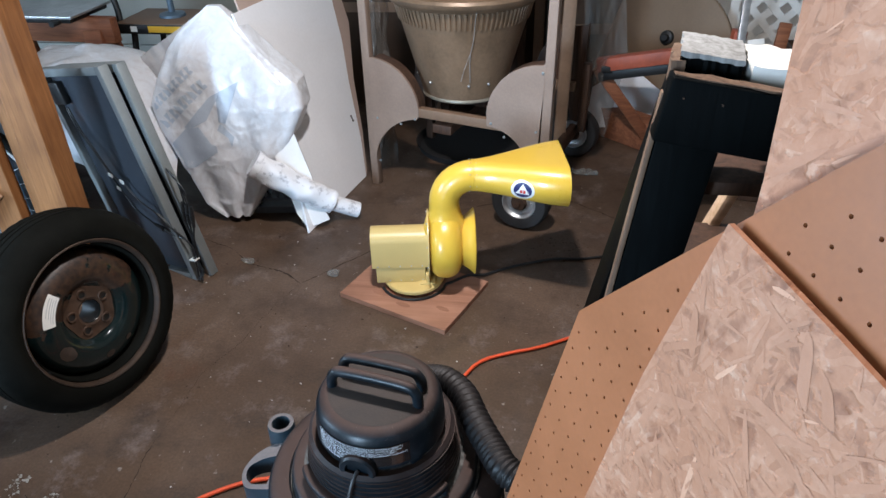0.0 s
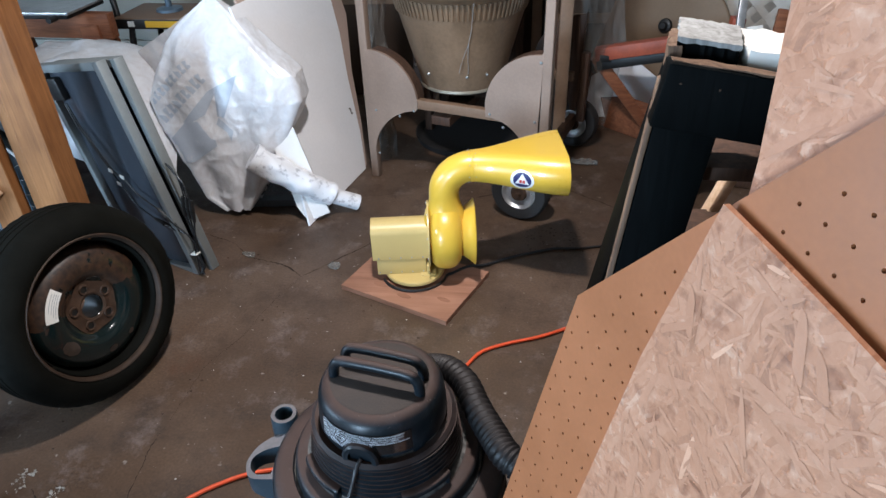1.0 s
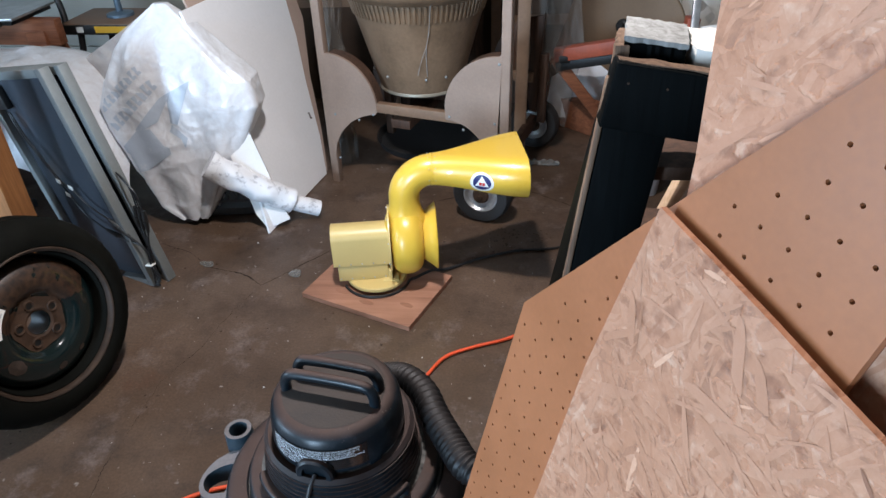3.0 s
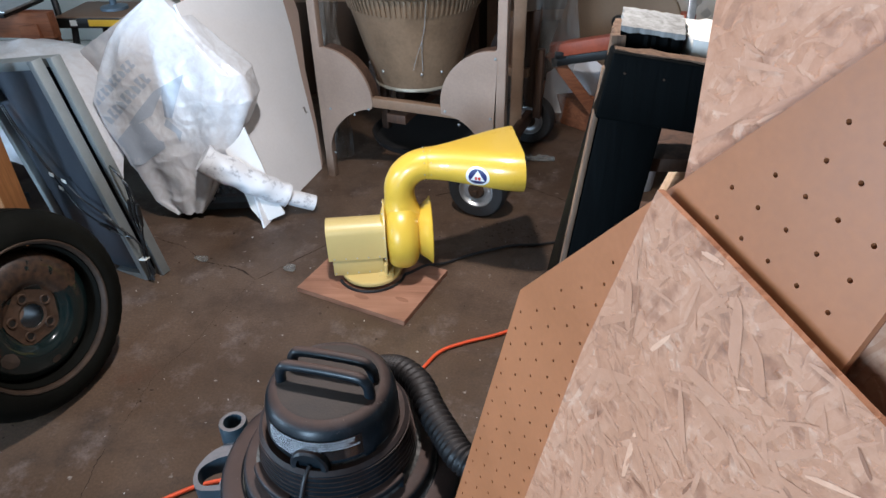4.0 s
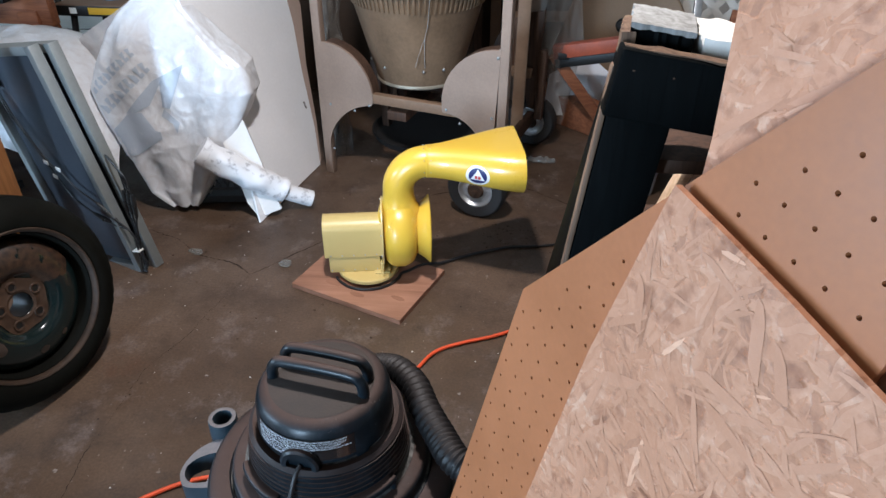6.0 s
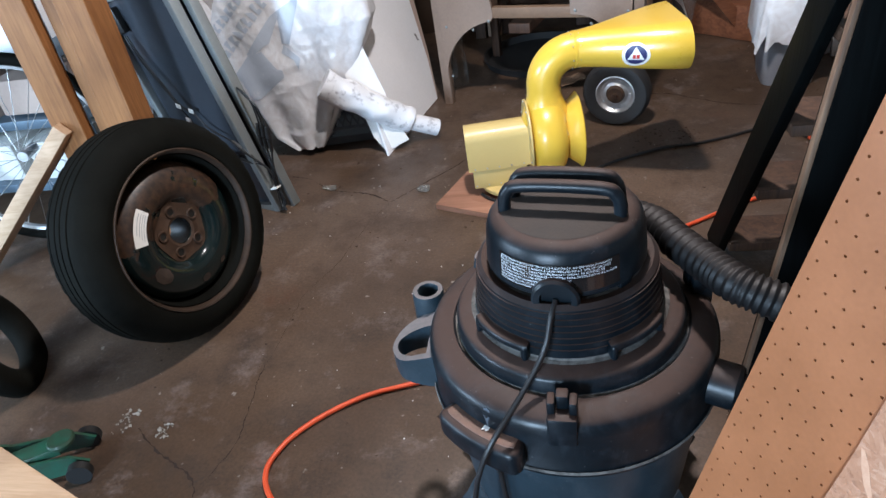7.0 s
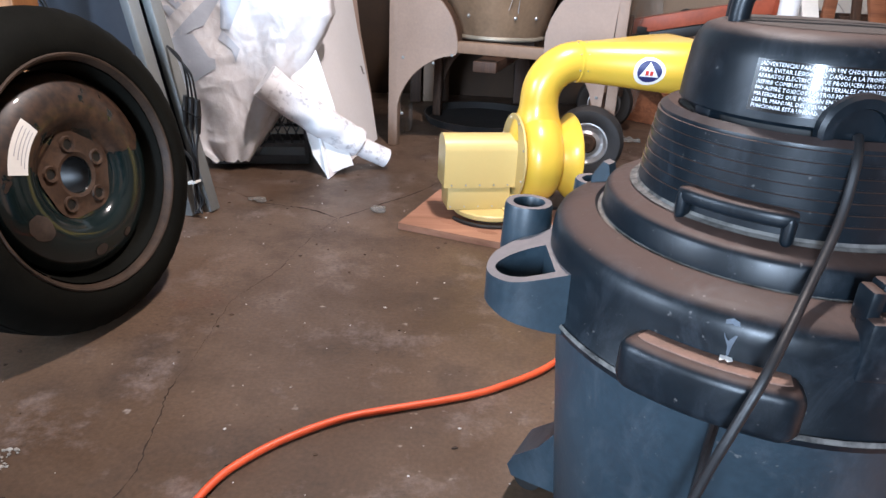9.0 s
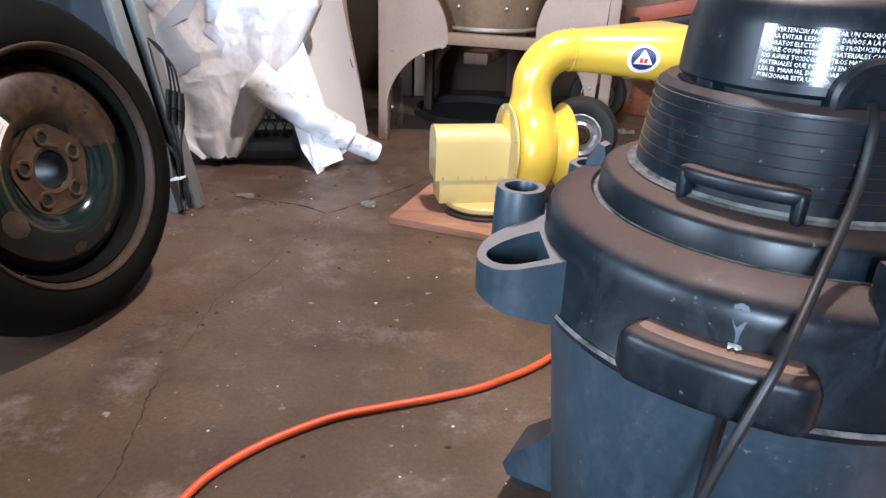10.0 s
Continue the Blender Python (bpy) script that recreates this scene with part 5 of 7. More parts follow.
for k in range(3):
    bm = bmesh.new()
    sweep(bm, smooth_path([(0.026, 0.034, 0.405), (0.050 + 0.004 * k, 0.030, 0.378), (0.079 - 0.008 * k, 0.028, 0.338), (0.076 - 0.012 * k, 0.026, 0.276)]), 0.0026, 8)
    one = part("cable", bm, M_CORDK, lead)
    p, q = Vector((0.080 - 0.016 * k, 0.026, 0.278 + 0.006 * k)), Vector((0.056 - 0.016 * k, 0.022, 0.198 + 0.010 * k))
    bm = bmesh.new()
    rod(bm, p, p.lerp(q, 0.46), 0.0065, 0.0088, 10)
    rod(bm, p.lerp(q, 0.5), q, 0.0085, 0.0055, 10)
    part("connector", bm, M_JBOX, one)
    bm = bmesh.new()
    sweep(bm, smooth_path([q, (0.046 - 0.006 * k, 0.012, 0.160), (0.040 - 0.005 * k, 0.004, 0.110), (0.026 + 0.004 * k, -0.002, 0.060), (0.020 + 0.008 * k, -0.004, 0.030), (0.032 - 0.012 * k, -0.014, 0.006)]), 0.0032, 8)
    part("cable_tail", bm, M_CORDK, one)
bm = bmesh.new()
box(bm, (0.030, -0.004, 0.082), (0.034, 0.020, 0.006), Matrix.Rotation(radians(-6), 4, "Y"), 0.001)
part("cable_tie", bm, M_TAG, lead, "white cable tie")

# ---- timber studs behind the wheel ----
studs = thing("timber_frame", Matrix.Translation((-1.09, 1.98, 0)), "upright frame of orange-brown softwood studs", "timber frame")
LEAN_S = Vector((0.0, 0.02, 1.0))


def stud(x0, x1, y0, y1, material, name="stud"):
    bm = bmesh.new()
    made = bmesh.ops.create_cube(bm, size=1)["verts"]
    bmesh.ops.transform(bm, matrix=Matrix.Translation(((x0 + x1) / 2, (y0 + y1) / 2, 0.75)) @ Matrix.Diagonal((x1 - x0, y1 - y0, 1.5, 1)), verts=made)
    bmesh.ops.bevel(bm, geom=list(bm.edges), offset=0.002, segments=1, affect="EDGES")
    for v in bm.verts:
        v.co.x += LEAN_S.x * (v.co.z - 0.4)
        v.co.y += LEAN_S.y * v.co.z
    part(name, bm, material, studs)


stud(-0.15, -0.063, 0.0, 0.089, M_PINE)
stud(-0.198, -0.16, 0.02, 0.10, M_PINE)
stud(-0.315, -0.222, -0.01, 0.03, M_PINE)
bm = bmesh.new()
for zz in (0.02, 1.46):
    box(bm, (-0.15 + LEAN_S.x * (zz - 0.4), 0.05 + LEAN_S.y * zz, zz), (0.34, 0.04, 0.04))
part("plate", bm, M_PINE, studs)

# ---- bundle wrapped in milky plastic, on a crate ----
crate = thing("milk_crate", axes((-0.875, 2.77, 0), (0.272, 0.04, 0), (0, 0, 1)), "grey plastic milk crate under the wrapped bundle", "crate")
for y, nm in ((-0.135, 0), (0.135, 1)):
    bm = bmesh.new()
    box(bm, (0, y, 0.015), (0.30, 0.008, 0.03), bevel=0.002)
    box(bm, (0, y, 0.062), (0.30, 0.012, 0.012), bevel=0.002)
    box(bm, (0, y, 0.265), (0.30, 0.012, 0.03), bevel=0.002)
    box(bm, (-0.143, y, 0.14), (0.014, 0.012, 0.25), bevel=0.002)
    box(bm, (0.143, y, 0.14), (0.014, 0.012, 0.25), bevel=0.002)
    for k in range(-6, 7):
        for s in (-1, 1):
            beam(bm, (k * 0.028 - s * 0.045, y, 0.068), (k * 0.028 + s * 0.045, y, 0.25), 0.004, 0.006, (0, 1, 0), 0)
    bmesh.ops.bisect_plane(bm, geom=list(bm.verts) + list(bm.edges) + list(bm.faces), plane_co=(0.15, 0, 0), plane_no=(1, 0, 0), clear_outer=True)
    bmesh.ops.bisect_plane(bm, geom=list(bm.verts) + list(bm.edges) + list(bm.faces), plane_co=(-0.15, 0, 0), plane_no=(-1, 0, 0), clear_outer=True)
    part("lattice_side", bm, M_CRATE, crate, smooth=False)
for x in (-0.146, 0.146):
    bm = bmesh.new()
    box(bm, (x, 0, 0.14), (0.008, 0.26, 0.28), bevel=0.002)
    part("end_wall", bm, M_CRATE, crate)
bm = bmesh.new()
box(bm, (0, 0, 0.004), (0.29, 0.26, 0.008))
part("crate_bottom", bm, M_CRATE, crate)

SZ = [0.03, 0.09, 0.24, 0.36, 0.46, 0.55, 0.65, 0.72, 0.79]
SL = [-0.99, -1.08, -1.135, -1.18, -1.21, -1.18, -1.12, -1.06, -0.965]
SR = [-0.87, -0.83, -0.74, -0.665, -0.617, -0.63, -0.74, -0.82, -0.905]
SD = [0.08, 0.10, 0.115, 0.12, 0.12, 0.11, 0.09, 0.06, 0.02]


def bundle_point(a, v):
    z = SZ[0] + (SZ[-1] - SZ[0]) * v
    xl, xr, d = np.interp(z, SZ, SL), np.interp(z, SZ, SR), np.interp(z, SZ, SD)
    c, s = math.cos(a), math.sin(a)
    p = Vector(((xl + xr) / 2 + (xr - xl) / 2 * math.copysign(abs(c) ** 0.7, c), 2.62 + 0.10 * v + d * math.copysign(abs(s) ** 0.40, s), z))
    q = p * 3.2
    d1 = noise.voronoi(p * 5.5 + 0.6 * noise.noise_vector(p * 4))[0]
    d2 = noise.voronoi(p * 15 + 0.8 * noise.noise_vector(p * 8) + Vector((5, 2, 1)))[0]
    crease = 0.008 - 0.014 * min(0.6, d1[1] - d1[0]) - 0.005 * min(0.5, d2[1] - d2[0])
    fold = 0.010 * math.sin(7 * a + 3 * noise.noise(q) + 2.5 * v) * (1 - v) ** 0.5
    rid = 0.016 * noise.noise(p * 4.0 + Vector((3, 1, 7))) + crease
    p += Vector((c * 0.8, s, 0.15)) * (fold + rid - 0.016)
    p.z += 0.02 * noise.noise(Vector((4 * c, 4 * s, 2))) * (1 - v)
    return p


sack = thing("wrapped_bundle", Matrix.Identity(4), "bulky bundle wrapped in crumpled milky plastic with faded blue print", "plastic bundle")
NA, NV = 300, 170
bm = bmesh.new()
grid = [[bm.verts.new(bundle_point(2 * math.pi * i / NA, j / NV)) for i in range(NA)] for j in range(NV + 1)]
for a, b in zip(grid, grid[1:]):
    for i in range(NA):
        bm.faces.new((a[i], a[(i + 1) % NA], b[(i + 1) % NA], b[i]))
bm.faces.new(grid[-1])
SACK_WAY = Vector((-0.08, 0.26, -0.09)).normalized()
SACK_U = SACK_WAY.cross(Vector((0, 0, 1))).normalized()
SACK_V = SACK_U.cross(SACK_WAY)
skin = np.array([v.co for v in bm.verts]) @ np.array((SACK_U, SACK_V, SACK_WAY)).T
part("plastic_sheet", bm, M_FILM, sack, "milky crumpled polythene sheet", angle=28)


def printed(poly, name):
    """A flat patch of print laid on to the plastic from the front."""
    bm = bmesh.new()
    bm.faces.new([bm.verts.new((x, 2.20, z + 0.09)) for x, z in poly])
    bmesh.ops.triangulate(bm, faces=list(bm.faces))
    for _ in range(3):
        bmesh.ops.subdivide_edges(bm, edges=[e for e in bm.edges if e.calc_length() > 0.012], cuts=1)
        bmesh.ops.triangulate(bm, faces=[f for f in bm.faces if len(f.verts) > 3])
    for v in bm.verts:
        v.co.x += 0.08
        u, w = v.co.dot(SACK_U), v.co.dot(SACK_V)
        gap = (skin[:, 0] - u) ** 2 + (skin[:, 1] - w) ** 2
        near = gap < 0.012 ** 2
        if not near.any():
            near = gap <= gap.min()
        depth, gap = skin[near, 2], gap[near]
        front = depth < depth.min() + 0.05
        deep = np.average(depth[front], weights=1 / (gap[front] + 1e-6))
        v.co = SACK_U * u + SACK_V * w + SACK_WAY * (deep - 0.0035)
    return part(name, bm, M_PRINT, sack, "faded blue-grey print")


printed([(-0.796, 0.606), (-0.915, 0.545), (-1.033, 0.425), (-1.01, 0.42), (-0.940, 0.457), (-0.890, 0.535), (-0.896, 0.452), (-0.870, 0.447)], "print_shape")
printed([(-1.102, 0.353), (-1.03, 0.421), (-0.975, 0.430), (-0.97, 0.375), (-0.918, 0.360), (-0.918, 0.335), (-1.02, 0.269), (-1.075, 0.257)], "print_shape")
printed([(-0.891, 0.447), (-0.845, 0.396), (-0.860, 0.357), (-0.868, 0.392), (-0.905, 0.42)], "print_shape")
for start, end, tall in (((-1.130, 0.490), (-0.950, 0.640), 0.034), ((-1.100, 0.420), (-0.905, 0.590), 0.040)):
    sx, sz = Vector(start), Vector(end) - Vector(start)
    for k in range(9):
        p = sx + sz * (k / 9)
        q = sx + sz * ((k + 0.68) / 9)
        up = Vector((-sz.y, sz.x)).normalized() * tall
        mid = p + (q - p) * 0.45
        h = (0.55, 1.0, 0.85)[k % 3]
        printed([tuple(p), tuple(q), tuple(q + up * 0.3), tuple(mid + up * 0.35), tuple(mid + up * 0.7), tuple(q + up * h), tuple(p + up)], "print_bar")

# loose fold of the sheet hanging over to the pile behind the panels
bm = bmesh.new()
bmesh.ops.create_grid(bm, x_segments=44, y_segments=44, size=0.5)
for v in bm.verts:
    u, w = v.co.x + 0.5, v.co.y + 0.5
    top = Vector((-0.955, 2.73, 0.785)).lerp(Vector((-1.36, 2.82, 0.545)), u)
    foot = Vector((-1.06, 2.60, 0.46)).lerp(Vector((-1.32, 2.76, 0.40)), u)
    p = top.lerp(foot, w)
    p.y -= 0.035 * math.sin(math.pi * u) * (1 - w)
    p += Vector((0.2, -1, 0.3)) * (0.022 * noise.noise(p * 7) + 0.008 * noise.noise(p * 24))
    v.co = p
part("loose_fold", bm, M_FILMTHIN, sack, "thin dusty fold of the sheet", angle=60)

# second sheet of plastic over something low behind the panels
low = thing("covered_pile", Matrix.Translation((-1.55, 2.75, 0)), "low pile covered by a white plastic sheet", "plastic sheet")
bm = bmesh.new()
bmesh.ops.create_grid(bm, x_segments=60, y_segments=50, size=1)
for v in bm.verts:
    r2 = abs(v.co.x) ** 3 + abs(v.co.y) ** 3
    z = 0.60 * max(0.0, 1 - r2 * 0.7) ** 0.55
    q = Vector((v.co.x * 2, v.co.y * 2, z * 3))
    v.co = Vector((v.co.x * 0.42, v.co.y * 0.34, z + 0.004)) + Vector((0, 0, 0.03 * max(0, noise.noise(q * 1.7)) * (z > 0.03)))
part("plastic_sheet", bm, M_FILM, low)

# rolled wrap and foam strip at its foot
roll = thing("wrapped_roll", Matrix.Identity(4), "white tube wrapped in soiled plastic resting on the floor", "tube")
bm = bmesh.new()
pts = smooth_path([(-0.80, 2.515, 0.285), (-0.70, 2.545, 0.20), (-0.60, 2.585, 0.125), (-0.545, 2.605, 0.088)], 14)
sweep(bm, pts, lambda i: 0.050 - 0.0001 * i + 0.0012 * math.sin(i * 0.7), 28)
for v in bm.verts:
    v.co += v.co.normalized() * 0.012 * noise.noise(v.co * 22)
part("wrap", bm, M_FOAMDIRTY, roll, "soiled white plastic wrap")
bm = bmesh.new()
sweep(bm, smooth_path([(-0.57, 2.597, 0.098), (-0.52, 2.62, 0.066), (-0.462, 2.645, 0.034)], 6), 0.031, 24)
part("core_tube", bm, M_FOAMDIRTY, roll, "white cardboard core")
strip = thing("foam_strip", Matrix.Identity(4), "strip of white foam board leaning behind the tube", "foam board")
bm = bmesh.new()
slab(bm, [(0, 0), (0.085, 0.028), (0.075, 0.06), (-0.02, 0.40), (-0.115, 0.40), (-0.035, 0.06)], 0.022, axes((-0.635, 2.535, 0.004), (1, 0.28, 0), (0.0, 0.25, 1)) @ Matrix(((1, 0, 0, 0), (0, 0, 1, 0), (0, 1, 0, 0), (0, 0, 0, 1))))
part("strip", bm, M_FOAM, strip, smooth=False)

# white-faced board leaning at the back
WB_N = Vector((0.925, -0.195, 0.328)).normalized()
WB_E = Vector((0.206, 0.978, 0)).normalized()
WB_U = WB_N.cross(WB_E)
WB = Matrix.Translation((-0.62, 2.505, 0.003)) @ Matrix((WB_E, WB_U, WB_N)).transposed().to_4x4()
wb = thing("white_board", WB, "large white-faced board leaning over to one side, with a scuffed edge", "board")
bm = bmesh.new()
slab(bm, [(0.0, 0.0), (0.50, 0.0), (0.575, 0.15), (0.655, 0.38), (0.73, 0.55), (0.80, 0.805), (0.40, 0.815), (0.13, 0.81), (0.105, 0.335)], 0.008, Matrix.Translation((0, 0, -0.008)))
part("face_sheet", bm, M_WBOARD, wb, smooth=False)
# added sheet whose pink-brown colour stands for the shaded strip at the far edge
bm = bmesh.new()
slab(bm, [(0.10, 0.004), (0.535, 0.004), (0.63, 0.17), (0.72, 0.38), (0.86, 0.60), (0.90, 0.95), (0.2, 0.95), (0.16, 0.5)], 0.008, Matrix.Translation((0, 0, -0.020)))
part("rear_sheet", bm, M_PINKBOARD, wb, "pink-brown rear sheet standing in for the shaded far strip", smooth=False)
for k in range(5):
    bm = bmesh.new()
    box(bm, (0.565 + 0.008 * random.random(), 0.235 + 0.006 * k, 0.0006), (0.006 + 0.008 * random.random(), 0.005, 0.001))
    part("scuff", bm, M_DEBRIS, wb)

# ---- mixer cart with the tan tub ----
CE, CN = Vector((0.953, -0.301, 0)), Vector((0.301, 0.953, 0))
cart_m = axes((-0.474, 2.94, 0), CE, (0, 0, 1))
cart = thing("tub_cart", cart_m, "tan-painted wooden cart on two wheels with shaped sides", "cart")
STAND = Matrix(((1, 0, 0, 0), (0, 0, 1, 0), (0, 1, 0, 0), (0, 0, 0, 1)))
left_side = [(0.030, 0.105)] + arc(0.262, 0.100, 0.232, 168, 97, 12) + [(0.242, 0.345)] + arc(0.040, 0.352, 0.202, 4, 88, 14) + [(0.030, 0.552)]
right_side = [(0.745, 0.62)] + arc(0.742, 0.390, 0.216, 92, 176, 14) + [(0.529, 0.353)] + arc(0.533, 0.186, 0.166, 90, 4, 12) + [(0.728, 0.19)]
# far sides get dark timber: the shade behind the tub is put into their colour
for poly, y in ((left_side, -0.006), (right_side, -0.006), (left_side, 0.55), (right_side, 0.55)):
    bm = bmesh.new()
    slab(bm, poly, 0.012, Matrix.Translation((0, y, 0)) @ STAND)
    side = part("shaped_side", bm, M_CARTPLY if y < 0 else M_DARKWOOD, cart, "tan plywood side with curved cut-outs", smooth=False)
    if y < 0:
        spots = ((0.052, 0.31), (0.052, 0.12), (0.225, 0.33), (0.16, 0.30)) if poly is left_side else ((0.735, 0.58), (0.722, 0.36), (0.545, 0.365), (0.60, 0.32), (0.71, 0.24))
        for x, z in spots:
            bm = bmesh.new()
            lathe(bm, [(0.0055, 0.0), (0.005, 0.002), (0.003, 0.0035), (0, 0.004)], 14, Matrix.Translation((x, -0.006, z)) @ pose(0, 0, 0, 90))
            part("bolt", bm, M_ALU, side)
# curved rims of the right side, seen from above
for poly, x in ((arc(0.742, 0.390, 0.216, 92, 176, 14), 0), (arc(0.040, 0.352, 0.202, 4, 88, 14), 0)):
    bm = bmesh.new()
    lo = [bm.verts.new((a, 0.006, b)) for a, b in poly]
    hi = [bm.verts.new((a, 0.055, b)) for a, b in poly]
    for i in range(len(poly) - 1):
        bm.faces.new((lo[i], lo[i + 1], hi[i + 1], hi[i]))
    bmesh.ops.solidify(bm, geom=list(bm.faces), thickness=0.006)
    part("curved_rim", bm, M_DARKWOOD, cart)
# rear posts likewise coloured dark for the shade back there
for x0, z0, z1, y in ((0.017, 0.0, 1.25, 0.0), (0.757, 0.16, 1.25, 0.0), (0.017, 0.0, 1.25, 0.52), (0.757, 0.16, 0.46, 0.52)):
    bm = bmesh.new()
    box(bm, (x0, y + 0.012, (z0 + z1) / 2), (0.034, 0.034, z1 - z0), bevel=0.003)
    part("post", bm, M_CARTPLY if y < 0.1 else M_DARKWOOD, cart)
for y in (0.012, 0.52):
    bm = bmesh.new()
    box(bm, (0.386, y, 0.358), (0.66, 0.03, 0.038), bevel=0.003)
    part("crossbar", bm, M_CARTBEAM, cart)
bm = bmesh.new()
box(bm, (0.335, 0.27, 0.300), (0.08, 0.53, 0.036), bevel=0.003)
box(bm, (0.335, 0.30, 0.347), (0.24, 0.10, 0.062), bevel=0.003)
part("tub_bearer", bm, M_DARKWOOD, cart)
bm = bmesh.new()
rod(bm, (0.705, -0.075, 0.113), (0.705, 0.62, 0.113), 0.011, seg=14)
part("axle", bm, M_RUST, cart, "rusty steel axle")
bm = bmesh.new()
beam(bm, (0.72, 0.03, 0.16), (0.72, 0.54, 0.16), 0.03, 0.05)
part("axle_beam", bm, M_DARKWOOD, cart)


def cart_wheel(y):
    wheel = bmesh.new()
    m = Matrix.Translation((0.705, y, 0.113)) @ pose(0, 0, 0, 90)
    lathe(wheel, [(0.062, -0.026), (0.085, -0.035), (0.103, -0.033), (0.112, -0.020), (0.1135, 0.0), (0.112, 0.020), (0.103, 0.033), (0.085, 0.035), (0.062, 0.026)], 56, m, close=True)
    w = part("wheel", wheel, M_CARTTYRE, cart, "black pneumatic cart wheel")
    bm = bmesh.new()
    lathe(bm, [(0.064, 0.024), (0.066, 0.030), (0.062, 0.031), (0.057, 0.026), (0.052, 0.020), (0.042, 0.018), (0.032, 0.024), (0.026, 0.028), (0.022, 0.030), (0.014, 0.030), (0.012, 0.026), (0, 0.026)], 40, m)
    rim = part("rim", bm, M_STEEL, w, "galvanised steel rim")
    bm = bmesh.new()
    rod(bm, m @ Vector((0, 0, 0.02)), m @ Vector((0, 0, 0.036)), 0.034, 0.026, 24)
    rod(bm, m @ Vector((0, 0, 0.03)), m @ Vector((0, 0, 0.046)), 0.010, 0.008, 8)
    part("hub_cap", bm, M_RUST, w, "rusty brown hub")
    for k in range(5):
        a = 2 * math.pi * k / 5
        bm = bmesh.new()
        rod(bm, m @ Vector((0.047 * math.cos(a), 0.047 * math.sin(a), 0.016)), m @ Vector((0.047 * math.cos(a), 0.047 * math.sin(a), 0.023)), 0.004, seg=6)
        part("rim_bolt", bm, M_STEEL, w)


cart_wheel(-0.080)
cart_wheel(0.62)

tub = thing("tan_tub", cart_m @ Matrix.Translation((0.312, 0.27, 0.380)) @ Matrix.Diagonal((1, 1, 1.10, 1)), "dusty tan-painted metal tub with a rolled rim", "tub")
bm = bmesh.new()
lathe(bm, [(0, 0.0), (0.158, 0.0), (0.165, -0.004), (0.168, 0.004), (0.172, 0.02), (0.222, 0.18), (0.268, 0.325), (0.272, 0.335)], 96)
body = part("tub_body", bm, M_TUB, tub, "tapered tub wall, bare zinc patches")
bm = bmesh.new()
lathe(bm, [(0.1665, 0.010), (0.1705, 0.004), (0.1715, -0.002), (0.1690, -0.006), (0.1640, -0.005), (0.1635, 0.004)], 80, close=True)
part("bottom_rim", bm, M_TUBFADED, tub, "bare zinc bottom rim")
bm = bmesh.new()
prof = []
lathe(bm, [(0.272, 0.33), (0.292, 0.340), (0.305, 0.352), (0.309, 0.362), (0.303, 0.372), (0.292, 0.374), (0.276, 0.372), (0.262, 0.380), (0.262, 0.62), (0.255, 0.62), (0.255, 0.38)], 96)
part("tub_rim", bm, M_TUB, tub, "rolled tan rim")
for k in range(84):
    a = 2 * math.pi * k / 84
    bm = bmesh.new()
    d = Vector((math.cos(a), math.sin(a), 0))
    beam(bm, d * 0.2545 + Vector((0, 0, 0.272)), d * 0.2715 + Vector((0, 0, 0.328)), 0.010, 0.006, d, 0.002)
    part("flute", bm, M_TUB, body)
for a in (-35, -110, -150, -60):
    d = Vector((math.cos(radians(a)), math.sin(radians(a)), 0))
    bm = bmesh.new()
    bmesh.ops.create_icosphere(bm, subdivisions=2, radius=0.006, matrix=Matrix.Translation(d * 0.188 + Vector((0, 0, 0.065))))
    part("rivet", bm, M_STEEL, body)
bm = bmesh.new()
dd = lambda a, r, z: Vector((r * math.cos(radians(a)), r * math.sin(radians(a)), z))
sweep(bm, smooth_path([dd(-55, 0.30, 0.36), dd(-57, 0.285, 0.33), dd(-58, 0.255, 0.24), dd(-60, 0.232, 0.18), dd(-59, 0.20, 0.08)], 6), 0.0012, 6)
sweep(bm, smooth_path([dd(-60, 0.234, 0.19), dd(-65, 0.225, 0.14), dd(-69, 0.215, 0.09)], 5), 0.001, 6)
part("string", bm, M_RAWWOOD, tub, "frayed string")

def loose_plank(x, y, w, h, material):
    b = thing("leaning_board", axes((x, y, 0.0), (1, 0.05, 0), (0.04, 0.22, 1)), "narrow brown board leaning behind the cart", "board", "boards behind the cart")
    bm = bmesh.new()
    box(bm, (0, 0, h / 2 + 0.002), (w, 0.018, h), bevel=0.002)
    part("board", bm, material, b)


# plastic film hanging beside the cart, cardboard scrap and a dark tray beneath it
film = thing("hanging_film", Matrix.Identity(4), "sheet of crinkled clear plastic hanging beside the cart", "plastic sheet")
bm = bmesh.new()
bmesh.ops.create_grid(bm, x_segments=40, y_segments=70, size=0.5)
for v in bm.verts:
    u, w = v.co.x + 0.5, v.co.y + 0.5
    q = Vector((u * 3, w * 3, 0))
    x = 0.315 + u * (0.10 + 0.17 * (1 - abs(w - 0.35)))
    v.co = Vector((x, 3.22 + 0.16 * u + 0.05 * noise.noise(q) + 0.015 * noise.noise(q * 4), 0.20 + 0.95 * w - 0.14 * u * (1 - w)))
part("film", bm, M_FILMCLEAR, film, angle=75)
tan_post = thing("tan_post", Matrix.Identity(4), "tan-painted timber post beside the hanging film", "post")
bm = bmesh.new()
box(bm, (0.315, 3.16, 0.65), (0.05, 0.05, 1.3), bevel=0.003)
part("timber", bm, M_CARTBEAM, tan_post)
film2 = thing("hanging_film", Matrix.Identity(4), "strip of crinkled clear plastic by the white board", "plastic sheet")
bm = bmesh.new()
